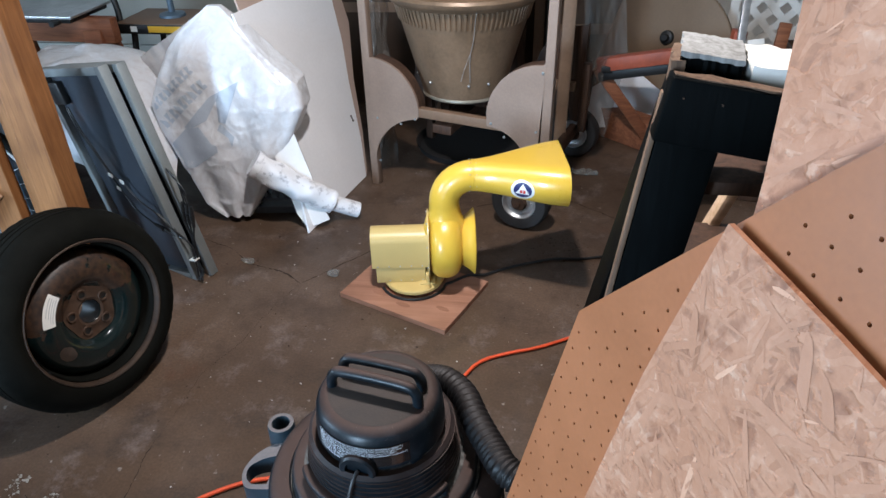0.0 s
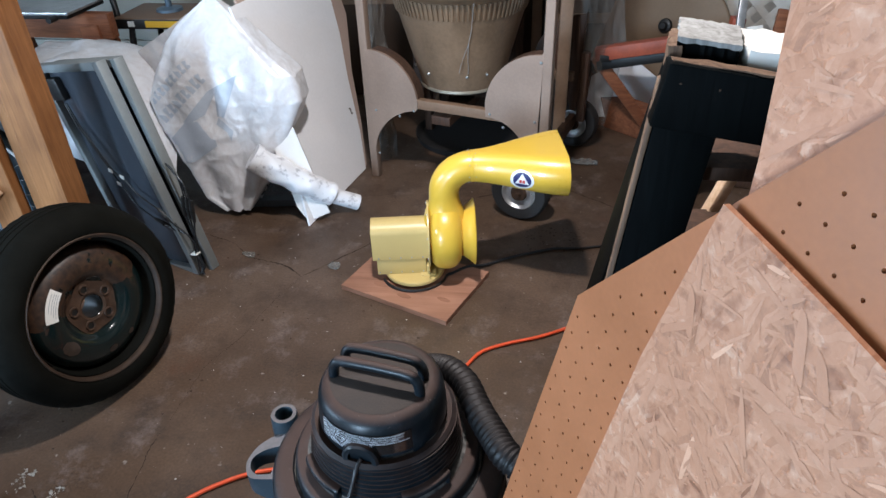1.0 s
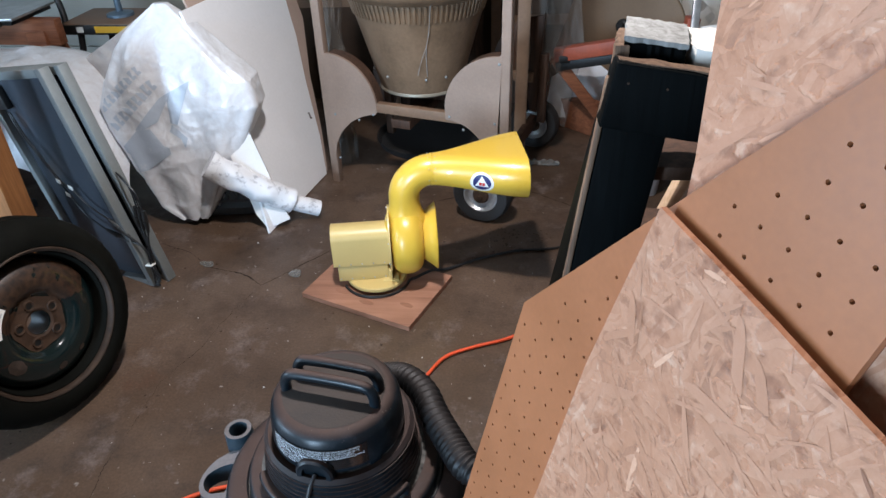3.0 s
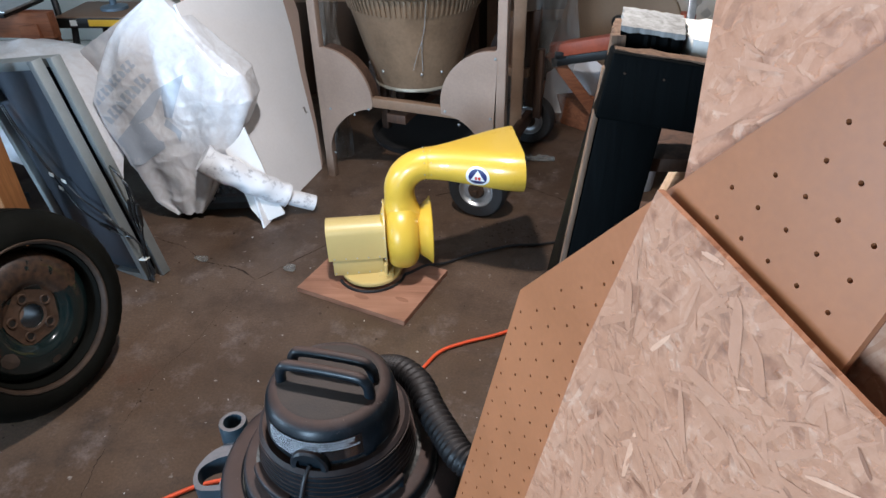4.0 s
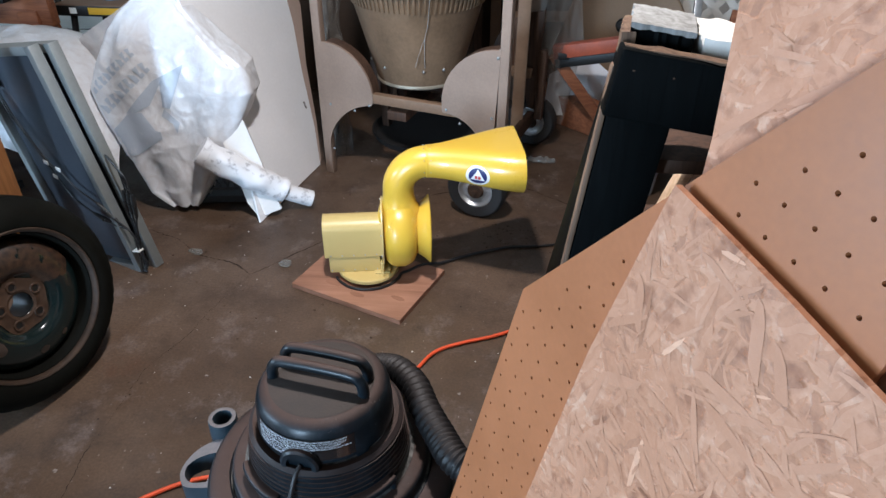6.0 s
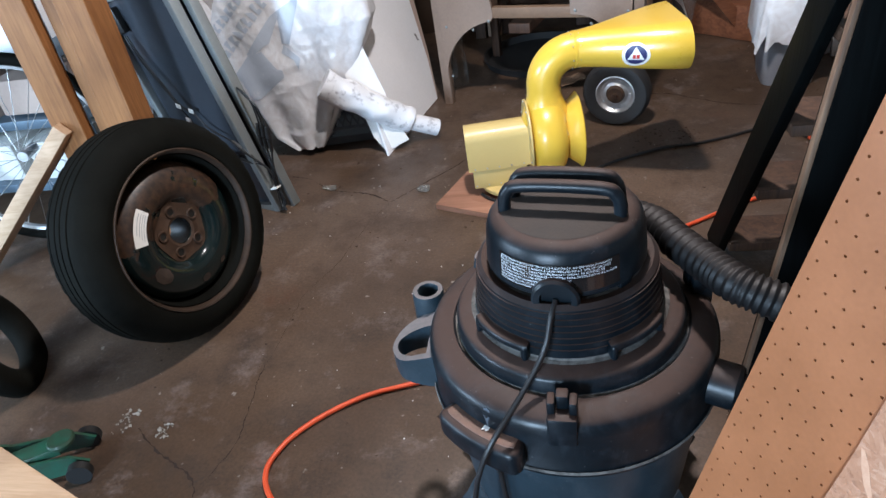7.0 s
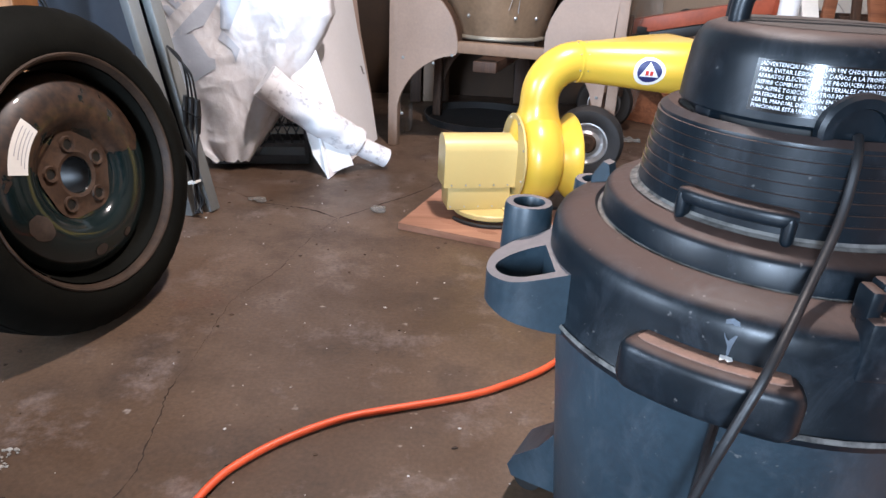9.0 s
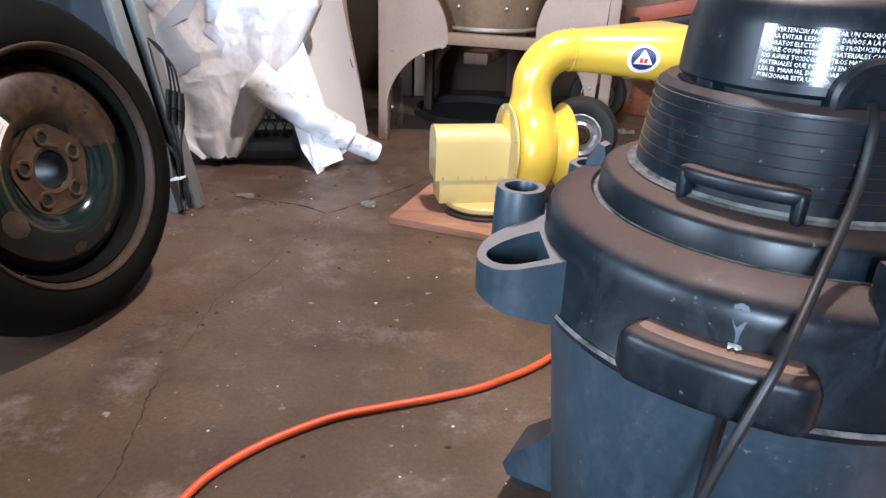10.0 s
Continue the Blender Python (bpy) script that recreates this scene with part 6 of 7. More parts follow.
bmesh.ops.create_grid(bm, x_segments=20, y_segments=60, size=0.5)
for v in bm.verts:
    u, w = v.co.x + 0.5, v.co.y + 0.5
    q = Vector((u * 3, w * 5, 4))
    v.co = Vector((-0.47 + 0.07 * u + 0.02 * noise.noise(q), 3.06 + 0.05 * u + 0.03 * noise.noise(q * 2), 0.01 + 0.8 * w))
part("film", bm, M_FILMCLEAR, film2, angle=75)
tray = thing("dark_tray", Matrix.Translation((-0.10, 3.38, 0)), "dark round tray on the floor under the cart", "tray")
bm = bmesh.new()
lathe(bm, [(0, 0.006), (0.235, 0.006), (0.250, 0.032), (0.256, 0.032), (0.242, 0.0), (0, 0.0)], 64)
part("pan", bm, M_CARTTYRE, tray)
scrap = thing("cardboard_scrap", pose(-0.02, 3.02, 0.002, 0, 0, 20), "torn brown cardboard scrap lying under the cart", "cardboard")
bm = bmesh.new()
bmesh.ops.create_grid(bm, x_segments=14, y_segments=8, size=0.5)
for v in bm.verts:
    v.co = Vector((v.co.x * 0.20, v.co.y * 0.07, 0.012 + 0.02 * abs(noise.noise(v.co * 3)) + 0.03 * max(0, v.co.x) ** 2))
bmesh.ops.solidify(bm, geom=list(bm.faces), thickness=0.003)
part("sheet", bm, M_CARTBEAM, scrap)
rag = thing("plastic_scrap", pose(0.42, 3.12, 0.002), "crumpled white plastic scrap on the floor", "litter")
bm = bmesh.new()
bmesh.ops.create_grid(bm, x_segments=18, y_segments=8, size=0.5)
for v in bm.verts:
    v.co = Vector((v.co.x * 0.14 + 0.01 * noise.noise(v.co * 5), v.co.y * 0.045, 0.004 + 0.03 * abs(noise.noise(v.co * 6))))
bmesh.ops.solidify(bm, geom=list(bm.faces), thickness=0.001)
part("film", bm, M_FILMCLEAR, rag)

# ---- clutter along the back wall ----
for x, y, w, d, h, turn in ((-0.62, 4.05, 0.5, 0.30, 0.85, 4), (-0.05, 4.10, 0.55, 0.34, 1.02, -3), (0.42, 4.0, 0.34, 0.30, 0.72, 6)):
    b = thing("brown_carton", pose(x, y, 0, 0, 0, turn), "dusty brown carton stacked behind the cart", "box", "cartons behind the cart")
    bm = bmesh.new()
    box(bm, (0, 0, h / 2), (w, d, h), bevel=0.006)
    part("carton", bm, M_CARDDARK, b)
    bm = bmesh.new()
    box(bm, (0, -d / 2 - 0.001, h * 0.6), (w * 0.98, 0.001, 0.05))
    part("tape", bm, M_CARTBEAM, b)
for k, x in enumerate((-0.40, -0.33, -0.27, 0.10, 0.20)):
    loose_plank(x, 3.72 + 0.02 * k, 0.05 + 0.02 * (k % 2), 0.8 + 0.12 * (k % 3), (M_DARKWOOD, M_CARTBEAM, M_DARKWOOD)[k % 3])

DISC_AT = (0.775, 3.72, 0.350)
disc = thing("hardboard_disc", axes(DISC_AT, (-0.50, -0.85, 0.20), (0, 0, 1)), "large tan hardboard disc with a hub, leaning", "disc")
bm = bmesh.new()
lathe(bm, [(0, -0.012), (0.333, -0.012), (0.338, -0.008), (0.338, 0.008), (0.333, 0.012), (0, 0.012)], 96, X_UP)
part("plate", bm, M_DISC, disc)
bm = bmesh.new()
lathe(bm, [(0, 0.05), (0.014, 0.05), (0.018, 0.030), (0.030, 0.026), (0.034, 0.012)], 20, X_UP)
bmesh.ops.translate(bm, verts=bm.verts, vec=(0, 0.02, 0.085))
part("hub", bm, M_BLACK, disc)


def loose_beam(name, p, q, w, h, material, label, up=(0, 0, 1), category="timber"):
    t = thing(name, Matrix.Translation(p), label, category)
    bm = bmesh.new()
    beam(bm, (0, 0, 0), Vector(q) - Vector(p), w, h, up, 0.003)
    part("timber", bm, material, t)
    return t


red = thing("red_bracket", Matrix.Identity(4), "red-painted timber bracket with a black underside", "bracket")
for p, q, w, h, m_, nm in (((0.46, 3.36, 0.41), (1.02, 3.26, 0.53), 0.05, 0.055, M_REDPAINT, "arm"), ((0.47, 3.365, 0.362), (1.02, 3.27, 0.478), 0.05, 0.04, M_BLACK, "arm_strip"), ((0.955, 3.24, 0.0), (0.985, 3.24, 0.60), 0.05, 0.055, M_REDPAINT, "leg"), ((0.46, 3.36, 0.40), (0.76, 3.40, 0.02), 0.035, 0.05, M_REDWOOD, "brace")):
    bm = bmesh.new()
    beam(bm, p, q, w, h, (0, 1, 0) if nm == "leg" else (0, 0, 1), 0.003)
    part(nm, bm, m_, red)
bm = bmesh.new()
box(bm, (0.50, 3.34, 0.40), (0.05, 0.03, 0.03), bevel=0.004)
part("knob", bm, M_BLACK, red)
loose_beam("red_timber", (0.43, 3.70, 0.072), (0.98, 3.19, 0.072), 0.10, 0.14, M_REDWOOD, "thick reddish timber lying on the floor")
loose_beam("brown_plank", (0.98, 3.02, 0.02), (1.5, 2.92, 0.02), 0.12, 0.036, M_DARKWOOD, "dark brown plank lying flat on the floor")
sheet = thing("pale_sheet", axes((0.62, 3.52, 0.002), (0.93, 0.1, -0.15), (0, 0.35, 1)), "pale blue-white board leaning by the timber", "board")
bm = bmesh.new()
slab(bm, [(-0.18, 0.03), (0.30, 0.09), (0.30, 0.16), (-0.02, 0.34), (-0.18, 0.22)], 0.01, STAND)
part("face_sheet", bm, M_WBOARD, sheet, smooth=False)

# bin with a white bag
bin_ = thing("waste_bin", axes((0.79, 2.96, 0), (0.97, -0.1, 0), (0, 0, 1)), "grey plastic waste bin lined with a white bag", "bin")
bm = bmesh.new()
loops = []
for z, hx, hy in ((0.0, 0.085, 0.105), (0.02, 0.088, 0.108), (0.20, 0.10, 0.125), (0.30, 0.108, 0.135)):
    loop = []
    for k in range(40):
        a = 2 * math.pi * k / 40
        c, s = math.cos(a), math.sin(a)
        loop.append(bm.verts.new((hx * math.copysign(abs(c) ** 0.35, c), hy * math.copysign(abs(s) ** 0.35, s), z)))
    loops.append(loop)
bm.faces.new(loops[0][::-1])
for a, b in zip(loops, loops[1:]):
    for k in range(40):
        bm.faces.new((a[k], a[(k + 1) % 40], b[(k + 1) % 40], b[k]))
bmesh.ops.solidify(bm, geom=list(bm.faces), thickness=0.003)
part("bin_body", bm, M_BIN, bin_)
bm = bmesh.new()
loops = []
for j, (z, f, amp) in enumerate(((0.16, 1.16, 0.02), (0.20, 1.17, 0.014), (0.26, 1.14, 0.008), (0.31, 1.10, 0.004), (0.325, 1.04, 0.004), (0.315, 0.85, 0.015), (0.29, 0.5, 0.02), (0.30, 0.1, 0.02))):
    loop = []
    for k in range(72):
        a = 2 * math.pi * k / 72
        c, s = math.cos(a), math.sin(a)
        w = noise.noise(Vector((3 * c, 3 * s, j * 0.6)))
        loop.append(bm.verts.new((0.108 * f * math.copysign(abs(c) ** 0.4, c) + amp * w, 0.135 * f * math.copysign(abs(s) ** 0.4, s) + amp * w, z + (0.07 * w if j < 2 else 0.02 * w))))
    loops.append(loop)
for a, b in zip(loops, loops[1:]):
    for k in range(72):
        bm.faces.new((a[k], a[(k + 1) % 72], b[(k + 1) % 72], b[k]))
bm.faces.new(loops[-1])
part("bin_bag", bm, M_BAG, bin_, "white plastic bag folded over the rim", angle=70)
tube = thing("paper_roll", Matrix.Identity(4), "roll of white paper standing behind the bin", "roll")
bm = bmesh.new()
rod(bm, (0.98, 3.16, 0.0), (0.95, 3.12, 0.56), 0.035, seg=28)
part("roll", bm, M_FOAM, tube)

# lattice, crate of brown scraps and steel offcuts by the end wall
lat = thing("lattice_panel", axes((1.10, 3.72, 0.0), (1, -0.1, 0), (0, 0.1, 1)), "white diamond lattice panel leaning on the wall", "lattice")
for k in range(-5, 9):
    for s in (-1, 1):
        bm = bmesh.new()
        beam(bm, (0.10 * k - s * 0.30, 0.004 * s, 0.0), (0.10 * k + s * 0.30, 0.004 * s, 0.62), 0.006, 0.032, (0, 0, 1), 0)
        g = list(bm.verts) + list(bm.edges) + list(bm.faces)
        bmesh.ops.bisect_plane(bm, geom=g, plane_co=(0.5, 0, 0), plane_no=(1, 0, 0), clear_outer=True)
        g = list(bm.verts) + list(bm.edges) + list(bm.faces)
        bmesh.ops.bisect_plane(bm, geom=g, plane_co=(0.0, 0, 0), plane_no=(-1, 0, 0), clear_outer=True)
        if len(bm.faces):
            part("slat", bm, M_LATTICE, lat, smooth=False)
        else:
            bm.free()
for x in (-0.02, 0.52):
    bm = bmesh.new()
    box(bm, (x, 0, 0.33), (0.04, 0.02, 0.66), bevel=0.002)
    part("slat_frame", bm, M_LATTICE, lat)
stack = thing("scrap_box", axes((1.38, 3.38, 0), (1, -0.05, 0), (0, 0, 1)), "weathered brown wooden box of scraps", "box")
for k in range(4):
    for y in (-0.12, 0.12):
        bm = bmesh.new()
        box(bm, (0, y, 0.06 + 0.125 * k), (0.30, 0.016, 0.115), bevel=0.003)
        part("box_board", bm, M_DARKWOOD, stack)
for x in (-0.142, 0.142):
    bm = bmesh.new()
    box(bm, (x, 0, 0.25), (0.016, 0.224, 0.50), bevel=0.002)
    part("box_end", bm, M_DARKWOOD, stack)
for k in range(7):
    p = Vector((0.98 + 0.07 * k, 3.02 - 0.02 * k, 0.03))
    q = p + Vector((0.10 * math.sin(k * 2.1), 0.20, 0.62 + 0.07 * math.cos(k * 1.7)))
    loose_beam("offcut", p, q, 0.03 + 0.015 * (k % 3), 0.02, (M_STEEL, M_REDWOOD, M_LATTICE, M_DARKWOOD)[k % 4], "leaning offcut among scrap by the wall", (0, 1, 0), "offcut")

# sawhorse and folding workbench at the back left
saw = thing("sawhorse", Matrix.Translation((-1.88, 3.22, 0)) @ Matrix.Diagonal((1, 1, 1.08, 1)), "reddish wooden sawhorse with a metal saw table on it", "sawhorse")
bm = bmesh.new()
beam(bm, (-0.35, 0, 0.52), (0.22, -0.02, 0.52), 0.05, 0.10)
part("top_beam", bm, M_REDWOOD, saw)
for x, y, k in ((0.12, -0.16, 0.05), (0.12, 0.16, 0.05), (-0.30, -0.16, -0.04), (-0.30, 0.16, -0.04)):
    bm = bmesh.new()
    beam(bm, (x + k, y, 0.0), (x, 0.035 * (1 if y > 0 else -1), 0.52), 0.035, 0.085, (1, 0, 0))
    part("leg", bm, M_REDWOOD, saw)
bm = bmesh.new()
beam(bm, (-0.28, -0.10, 0.25), (0.12, -0.10, 0.25), 0.02, 0.08)
part("stretcher", bm, M_REDWOOD, saw)
table = thing("saw_table", Matrix.Translation((-1.98, 3.22, 0.617)), "pale metal saw table on the sawhorse", "saw table")
bm = bmesh.new()
box(bm, (0, 0, 0.03), (0.46, 0.34, 0.012), bevel=0.003)
part("table_plate", bm, M_STEEL, table)
bm = bmesh.new()
box(bm, (0, 0, 0.012), (0.40, 0.28, 0.024), bevel=0.003)
part("table_base", bm, M_BLACK, table)
bm = bmesh.new()
rod(bm, (0.17, -0.17, 0.015), (0.17, -0.22, 0.015), 0.012)
part("knob", bm, M_BLACK, table)

wm = thing("folding_workbench", Matrix.Translation((-1.50, 3.42, 0)), "black folding workbench with a yellow warning label", "workbench")
bm = bmesh.new()
box(bm, (0, 0, 0.555), (0.42, 0.28, 0.03), bevel=0.004)
part("bench_top", bm, M_CARTBEAM, wm)
bm = bmesh.new()
box(bm, (0.0, -0.143, 0.545), (0.42, 0.006, 0.042), bevel=0.001)
part("rail", bm, M_BLACK, wm)
bm = bmesh.new()
box(bm, (0.03, -0.148, 0.547), (0.16, 0.003, 0.028))
part("rail_label", bm, M_YTAPE, wm, "yellow warning label")
bm = bmesh.new()
box(bm, (-0.12, -0.148, 0.547), (0.03, 0.003, 0.024))
part("rail_label", bm, M_TAG, wm, "white label")
for x, y in ((-0.17, -0.12), (0.17, -0.12), (-0.17, 0.12), (0.17, 0.12)):
    bm = bmesh.new()
    rod(bm, (x * 1.25, y * 1.3, 0), (x * 0.8, y, 0.54), 0.014, seg=12)
    part("leg", bm, M_BLACK, wm)
bm = bmesh.new()
sweep(bm, smooth_path([(-0.20, -0.13, 0.55), (-0.28, -0.16, 0.565), (-0.36, -0.15, 0.555)]), 0.016, 12)
sweep(bm, smooth_path([(-0.21, -0.10, 0.54), (-0.22, -0.08, 0.62), (-0.25, -0.06, 0.72)]), 0.014, 10)
part("crank_handle", bm, M_BLACK, wm)
stand = thing("lamp_stand", Matrix.Translation((-1.50, 3.42, 0.571)), "small black stand on the workbench", "stand")
bm = bmesh.new()
lathe(bm, [(0, 0), (0.06, 0), (0.058, 0.012), (0.015, 0.02), (0.012, 0.3), (0, 0.3)], 28)
part("post", bm, M_BLUESTEEL, stand)
# pale boarded wall part seen behind the workbench
sid = thing("siding", Matrix.Translation((-2.2, 4.33, 0)), "pale green-white horizontal boards on the back wall", "cladding", kind="structure")
for k in range(9):
    bm = bmesh.new()
    box(bm, (0, 0, 0.085 + 0.15 * k), (1.9, 0.02, 0.142), pose(0, 0, 0, 0, 0, 0), 0.004)
    part("board", bm, M_SIDING, sid)

# ---- stepladder with the black rear legs ----
lad = thing("stepladder", Matrix.Identity(4), "old wooden stepladder with black-painted legs and a splintered top", "stepladder")


def leg(p, q, w, h, material, name, up):
    bm = bmesh.new()
    beam(bm, p, q, w, h, up, 0.003)
    return part(name, bm, material, lad)


FF, FT = Vector((0.355, 1.885, 0.0)), Vector((0.40, 1.335, 1.03))
leg(FF, FT, 0.022, 0.075, M_BLACKWOOD, "side_rail", (0, 0.5, 1))
leg(FF + Vector((0.42, 0, 0)), FT + Vector((0.34, 0, 0)), 0.022, 0.075, M_BLACKWOOD, "side_rail", (0, 0.5, 1))
for z in (0.06, 0.27, 0.46, 0.66, 0.86):
    p = FF.lerp(FT, z / 1.03)
    bm = bmesh.new()
    box(bm, (p.x + 0.195 - 0.02 * z, p.y, z), (0.37 - 0.06 * z, 0.12, 0.022), bevel=0.002)
    part("step", bm, M_DARKWOOD, lad)
RF, RT = Vector((0.325, 1.33, 0.0)), Vector((0.428, 1.345, 1.00))
leg(RF, RT, 0.088, 0.036, M_BLACKWOOD, "rear_leg", (0, -1, 0.1))
leg(RF + Vector((-0.048, -0.014, 0.0)), RT + Vector((-0.048, -0.014, 0.02)), 0.008, 0.016, M_BROWNEDGE, "worn_edge", (0, -1, 0.1))
leg(RF + Vector((0.40, 0, 0)), RT + Vector((0.36, 0, 0)), 0.088, 0.036, M_BLACKWOOD, "rear_leg", (0, -1, 0.1))
bm = bmesh.new()
box(bm, (0.626, 1.318, 1.004), (0.50, 0.034, 0.090), pose(0, 0, 0, 0, 0, 0), 0.004)
bmesh.ops.rotate(bm, verts=bm.verts, cent=(0.376, 1.318, 1.004), matrix=Matrix.Rotation(radians(9), 3, "Y"))
part("cross_rail", bm, M_BLACKWOOD, lad, "black cross rail")
bm = bmesh.new()
box(bm, (0.475, 1.318, 1.0500), (0.19, 0.022, 0.002))
bmesh.ops.subdivide_edges(bm, edges=list(bm.edges), cuts=7, use_grid_fill=True)
for v in bm.verts:
    v.co += Vector((0, 0.012 * noise.noise(v.co * 45), 0.004 * noise.noise(v.co * 70)))
bmesh.ops.rotate(bm, verts=bm.verts, cent=(0.376, 1.318, 1.004), matrix=Matrix.Rotation(radians(9), 3, "Y"))
part("worn_rail_top", bm, M_BROWNEDGE, lad, "worn bare wood along the rail")
for x in (0.40, 0.45, 0.55):
    bm = bmesh.new()
    rod(bm, (x, 1.302, 1.025 - 0.158 * (x - 0.376)), (x, 1.299, 1.025 - 0.158 * (x - 0.376)), 0.0014, seg=10)
    part("screw", bm, M_RUST, lad)
# splintered block end with its weathered top and bare side
bm = bmesh.new()
box(bm, (0, 0, 0), (1, 1, 1))
bmesh.ops.subdivide_edges(bm, edges=list(bm.edges), cuts=11, use_grid_fill=True)
for v in bm.verts:
    x, y, z = v.co
    rip = noise.noise(Vector((y * 9, z * 3, 2))) + 0.6 * noise.noise(Vector((y * 21, z * 5, 6)))
    v.co = Vector((0.401 + 0.018 * x + 0.018 * y + 0.004 * rip, 1.387 + 0.088 * y, 0.996 + 0.114 * z + 0.006 * rip))
part("bare_side", bm, M_BROWNEDGE, lad, "torn bare brown wood on the block", angle=30)
bm = bmesh.new()
random.seed(5)
box(bm, (0, 0, 0), (1, 1, 1))
bmesh.ops.subdivide_edges(bm, edges=list(bm.edges), cuts=15, use_grid_fill=True)
for v in bm.verts:
    x, y, z = v.co
    groove = 0.5 * noise.noise(Vector((x * 14, y * 9, 3))) + 0.9 * noise.noise(Vector((x * 37, y * 20, z * 1.5)))
    rag = noise.noise(Vector((x * 9, y * 9, 7)))
    v.co = Vector((0.447 + 0.082 * x + 0.018 * y, 1.392 + 0.082 * y - (0.0022 * groove if y < 0 else 0), 0.996 + 0.121 * z - 0.012 * x + (0.002 * rag if z > 0.3 else 0)))
part("splintered_block", bm, M_BLACKWOOD, lad, "splintered black block end", angle=25)
bm = bmesh.new()
box(bm, (0, 0, 0), (1, 1, 1))
bmesh.ops.subdivide_edges(bm, edges=list(bm.edges), cuts=13, use_grid_fill=True)
for v in bm.verts:
    x, y, z = v.co
    edge = 1 + 0.07 * noise.noise(Vector((x * 6, y * 6, 1))) + 0.04 * noise.noise(Vector((x * 17, y * 17, 5)))
    grain = 0.0012 * noise.noise(Vector((x * 13, y * 3, 0))) + 0.0012 * noise.noise(Vector((x * 12, y * 12, 2)))
    v.co = Vector((0.447 + 0.084 * x * edge + 0.018 * y, 1.394 + 0.096 * y * edge, 1.0595 + 0.006 * z - 0.012 * x + grain - (0.005 * abs(noise.noise(Vector((x * 4, 3, 0)))) if z < 0 else 0)))
part("raw_top", bm, M_RAWWOOD, lad, "grey weathered wood", angle=40)
bm = bmesh.new()
box(bm, (0, 0, 0), (1, 1, 1))
bmesh.ops.subdivide_edges(bm, edges=list(bm.edges), cuts=9, use_grid_fill=True)
for v in bm.verts:
    x, y, z = v.co
    edge = 1 + 0.08 * noise.noise(Vector((x * 5, y * 5, 4)))
    v.co = Vector((0.546 + 0.112 * x * edge, 1.405 + 0.11 * y * edge, 1.024 + 0.040 * z - 0.010 * x + 0.004 * noise.noise(Vector((x * 7, y * 7, 2)))))
part("pale_cap", bm, M_LATTICE, lad, "white-painted board end", angle=40)
loose_beam("pale_plank", (0.515, 1.60, 0.525), (0.600, 1.60, 0.80), 0.035, 0.02, M_PALE, "pale painted plank leaning inside the ladder", (1, 0, 0), "plank")

# ---- sheets leaning on the right: pegboard, strand board ----
V1 = Vector((0.19, -0.03, 0.98)).normalized()
H1 = Vector((0.44, -0.89, -0.11))
N1 = H1.cross(V1).normalized()
H1 = V1.cross(N1).normalized()
P1 = Vector((0.2676, 0.951, 0.939))
SHEETS = Matrix.Translation(P1) @ Matrix((H1, V1, N1)).transposed().to_4x4() @ Matrix.Diagonal((0.82, 0.82, 0.82, 1))

peg = thing("pegboard_sheet", SHEETS, "brown perforated hardboard sheet with a slanting top, leaning", "pegboard")
bm = bmesh.new()
PITCH, HR = 0.0254, 0.0019
for i in range(13):
    for j in range(-45, 21):
        cx, cy = 0.0127 + PITCH * i - 0.002, PITCH * j
        if cy > 1.6 * cx + 0.034:
            continue
        sq = [bm.verts.new((cx + 0.0127 * a, cy + 0.0127 * b, 0)) for a, b in ((1, 0), (1, 1), (0, 1), (-1, 1), (-1, 0), (-1, -1), (0, -1), (1, -1))]
        if abs(cy - 1.6 * cx) < 0.042 or cx > 0.30:
            lower = [bm.verts.new((v.co.x, v.co.y, -0.006)) for v in sq]
            bm.faces.new(sq)
            bm.faces.new(lower)
            continue
        ho = [bm.verts.new((cx + HR * math.cos(k * math.pi / 4), cy + HR * math.sin(k * math.pi / 4), 0)) for k in range(8)]
        dn = [bm.verts.new((v.co.x, v.co.y, -0.006)) for v in ho]
        sd = [bm.verts.new((v.co.x, v.co.y, -0.006)) for v in sq]
        for k in range(8):
            w = (k + 1) % 8
            bm.faces.new((sq[k], sq[w], ho[w], ho[k]))
            bm.faces.new((ho[k], ho[w], dn[w], dn[k]))
            bm.faces.new((sd[k], sd[w], dn[w], dn[k]))
bmesh.ops.remove_doubles(bm, verts=bm.verts, dist=1e-5)
g = list(bm.verts) + list(bm.edges) + list(bm.faces)
bmesh.ops.bisect_plane(bm, geom=g, plane_co=(0, 0.0, 0), plane_no=(-1.6, 1, 0), clear_outer=True)
g = list(bm.verts) + list(bm.edges) + list(bm.faces)
bmesh.ops.bisect_plane(bm, geom=g, plane_co=(0.316, 0, 0), plane_no=(1, 0, 0), clear_outer=True)
rim = [e for e in bm.edges if len(e.link_faces) == 1 and all(v.co.z > -0.001 for v in e.verts)]
bmesh.ops.extrude_edge_only(bm, edges=rim)
lowered = {v for e in bm.edges if len(e.link_faces) == 1 for v in e.verts if v.co.z > -0.001}
for v in lowered:
    v.co.z -= 0.006
part("perforated_sheet", bm, M_PEG, peg, smooth=False)
bm = bmesh.new()
slab(bm, [(0.004, -1.15), (0.314, -1.12), (0.314, 0.49), (0.004, -0.004)], 0.004, Matrix.Translation((0, 0, -0.013)))
part("rear_sheet", bm, M_PEGDARK, peg, "dark backing behind the holes", smooth=False)



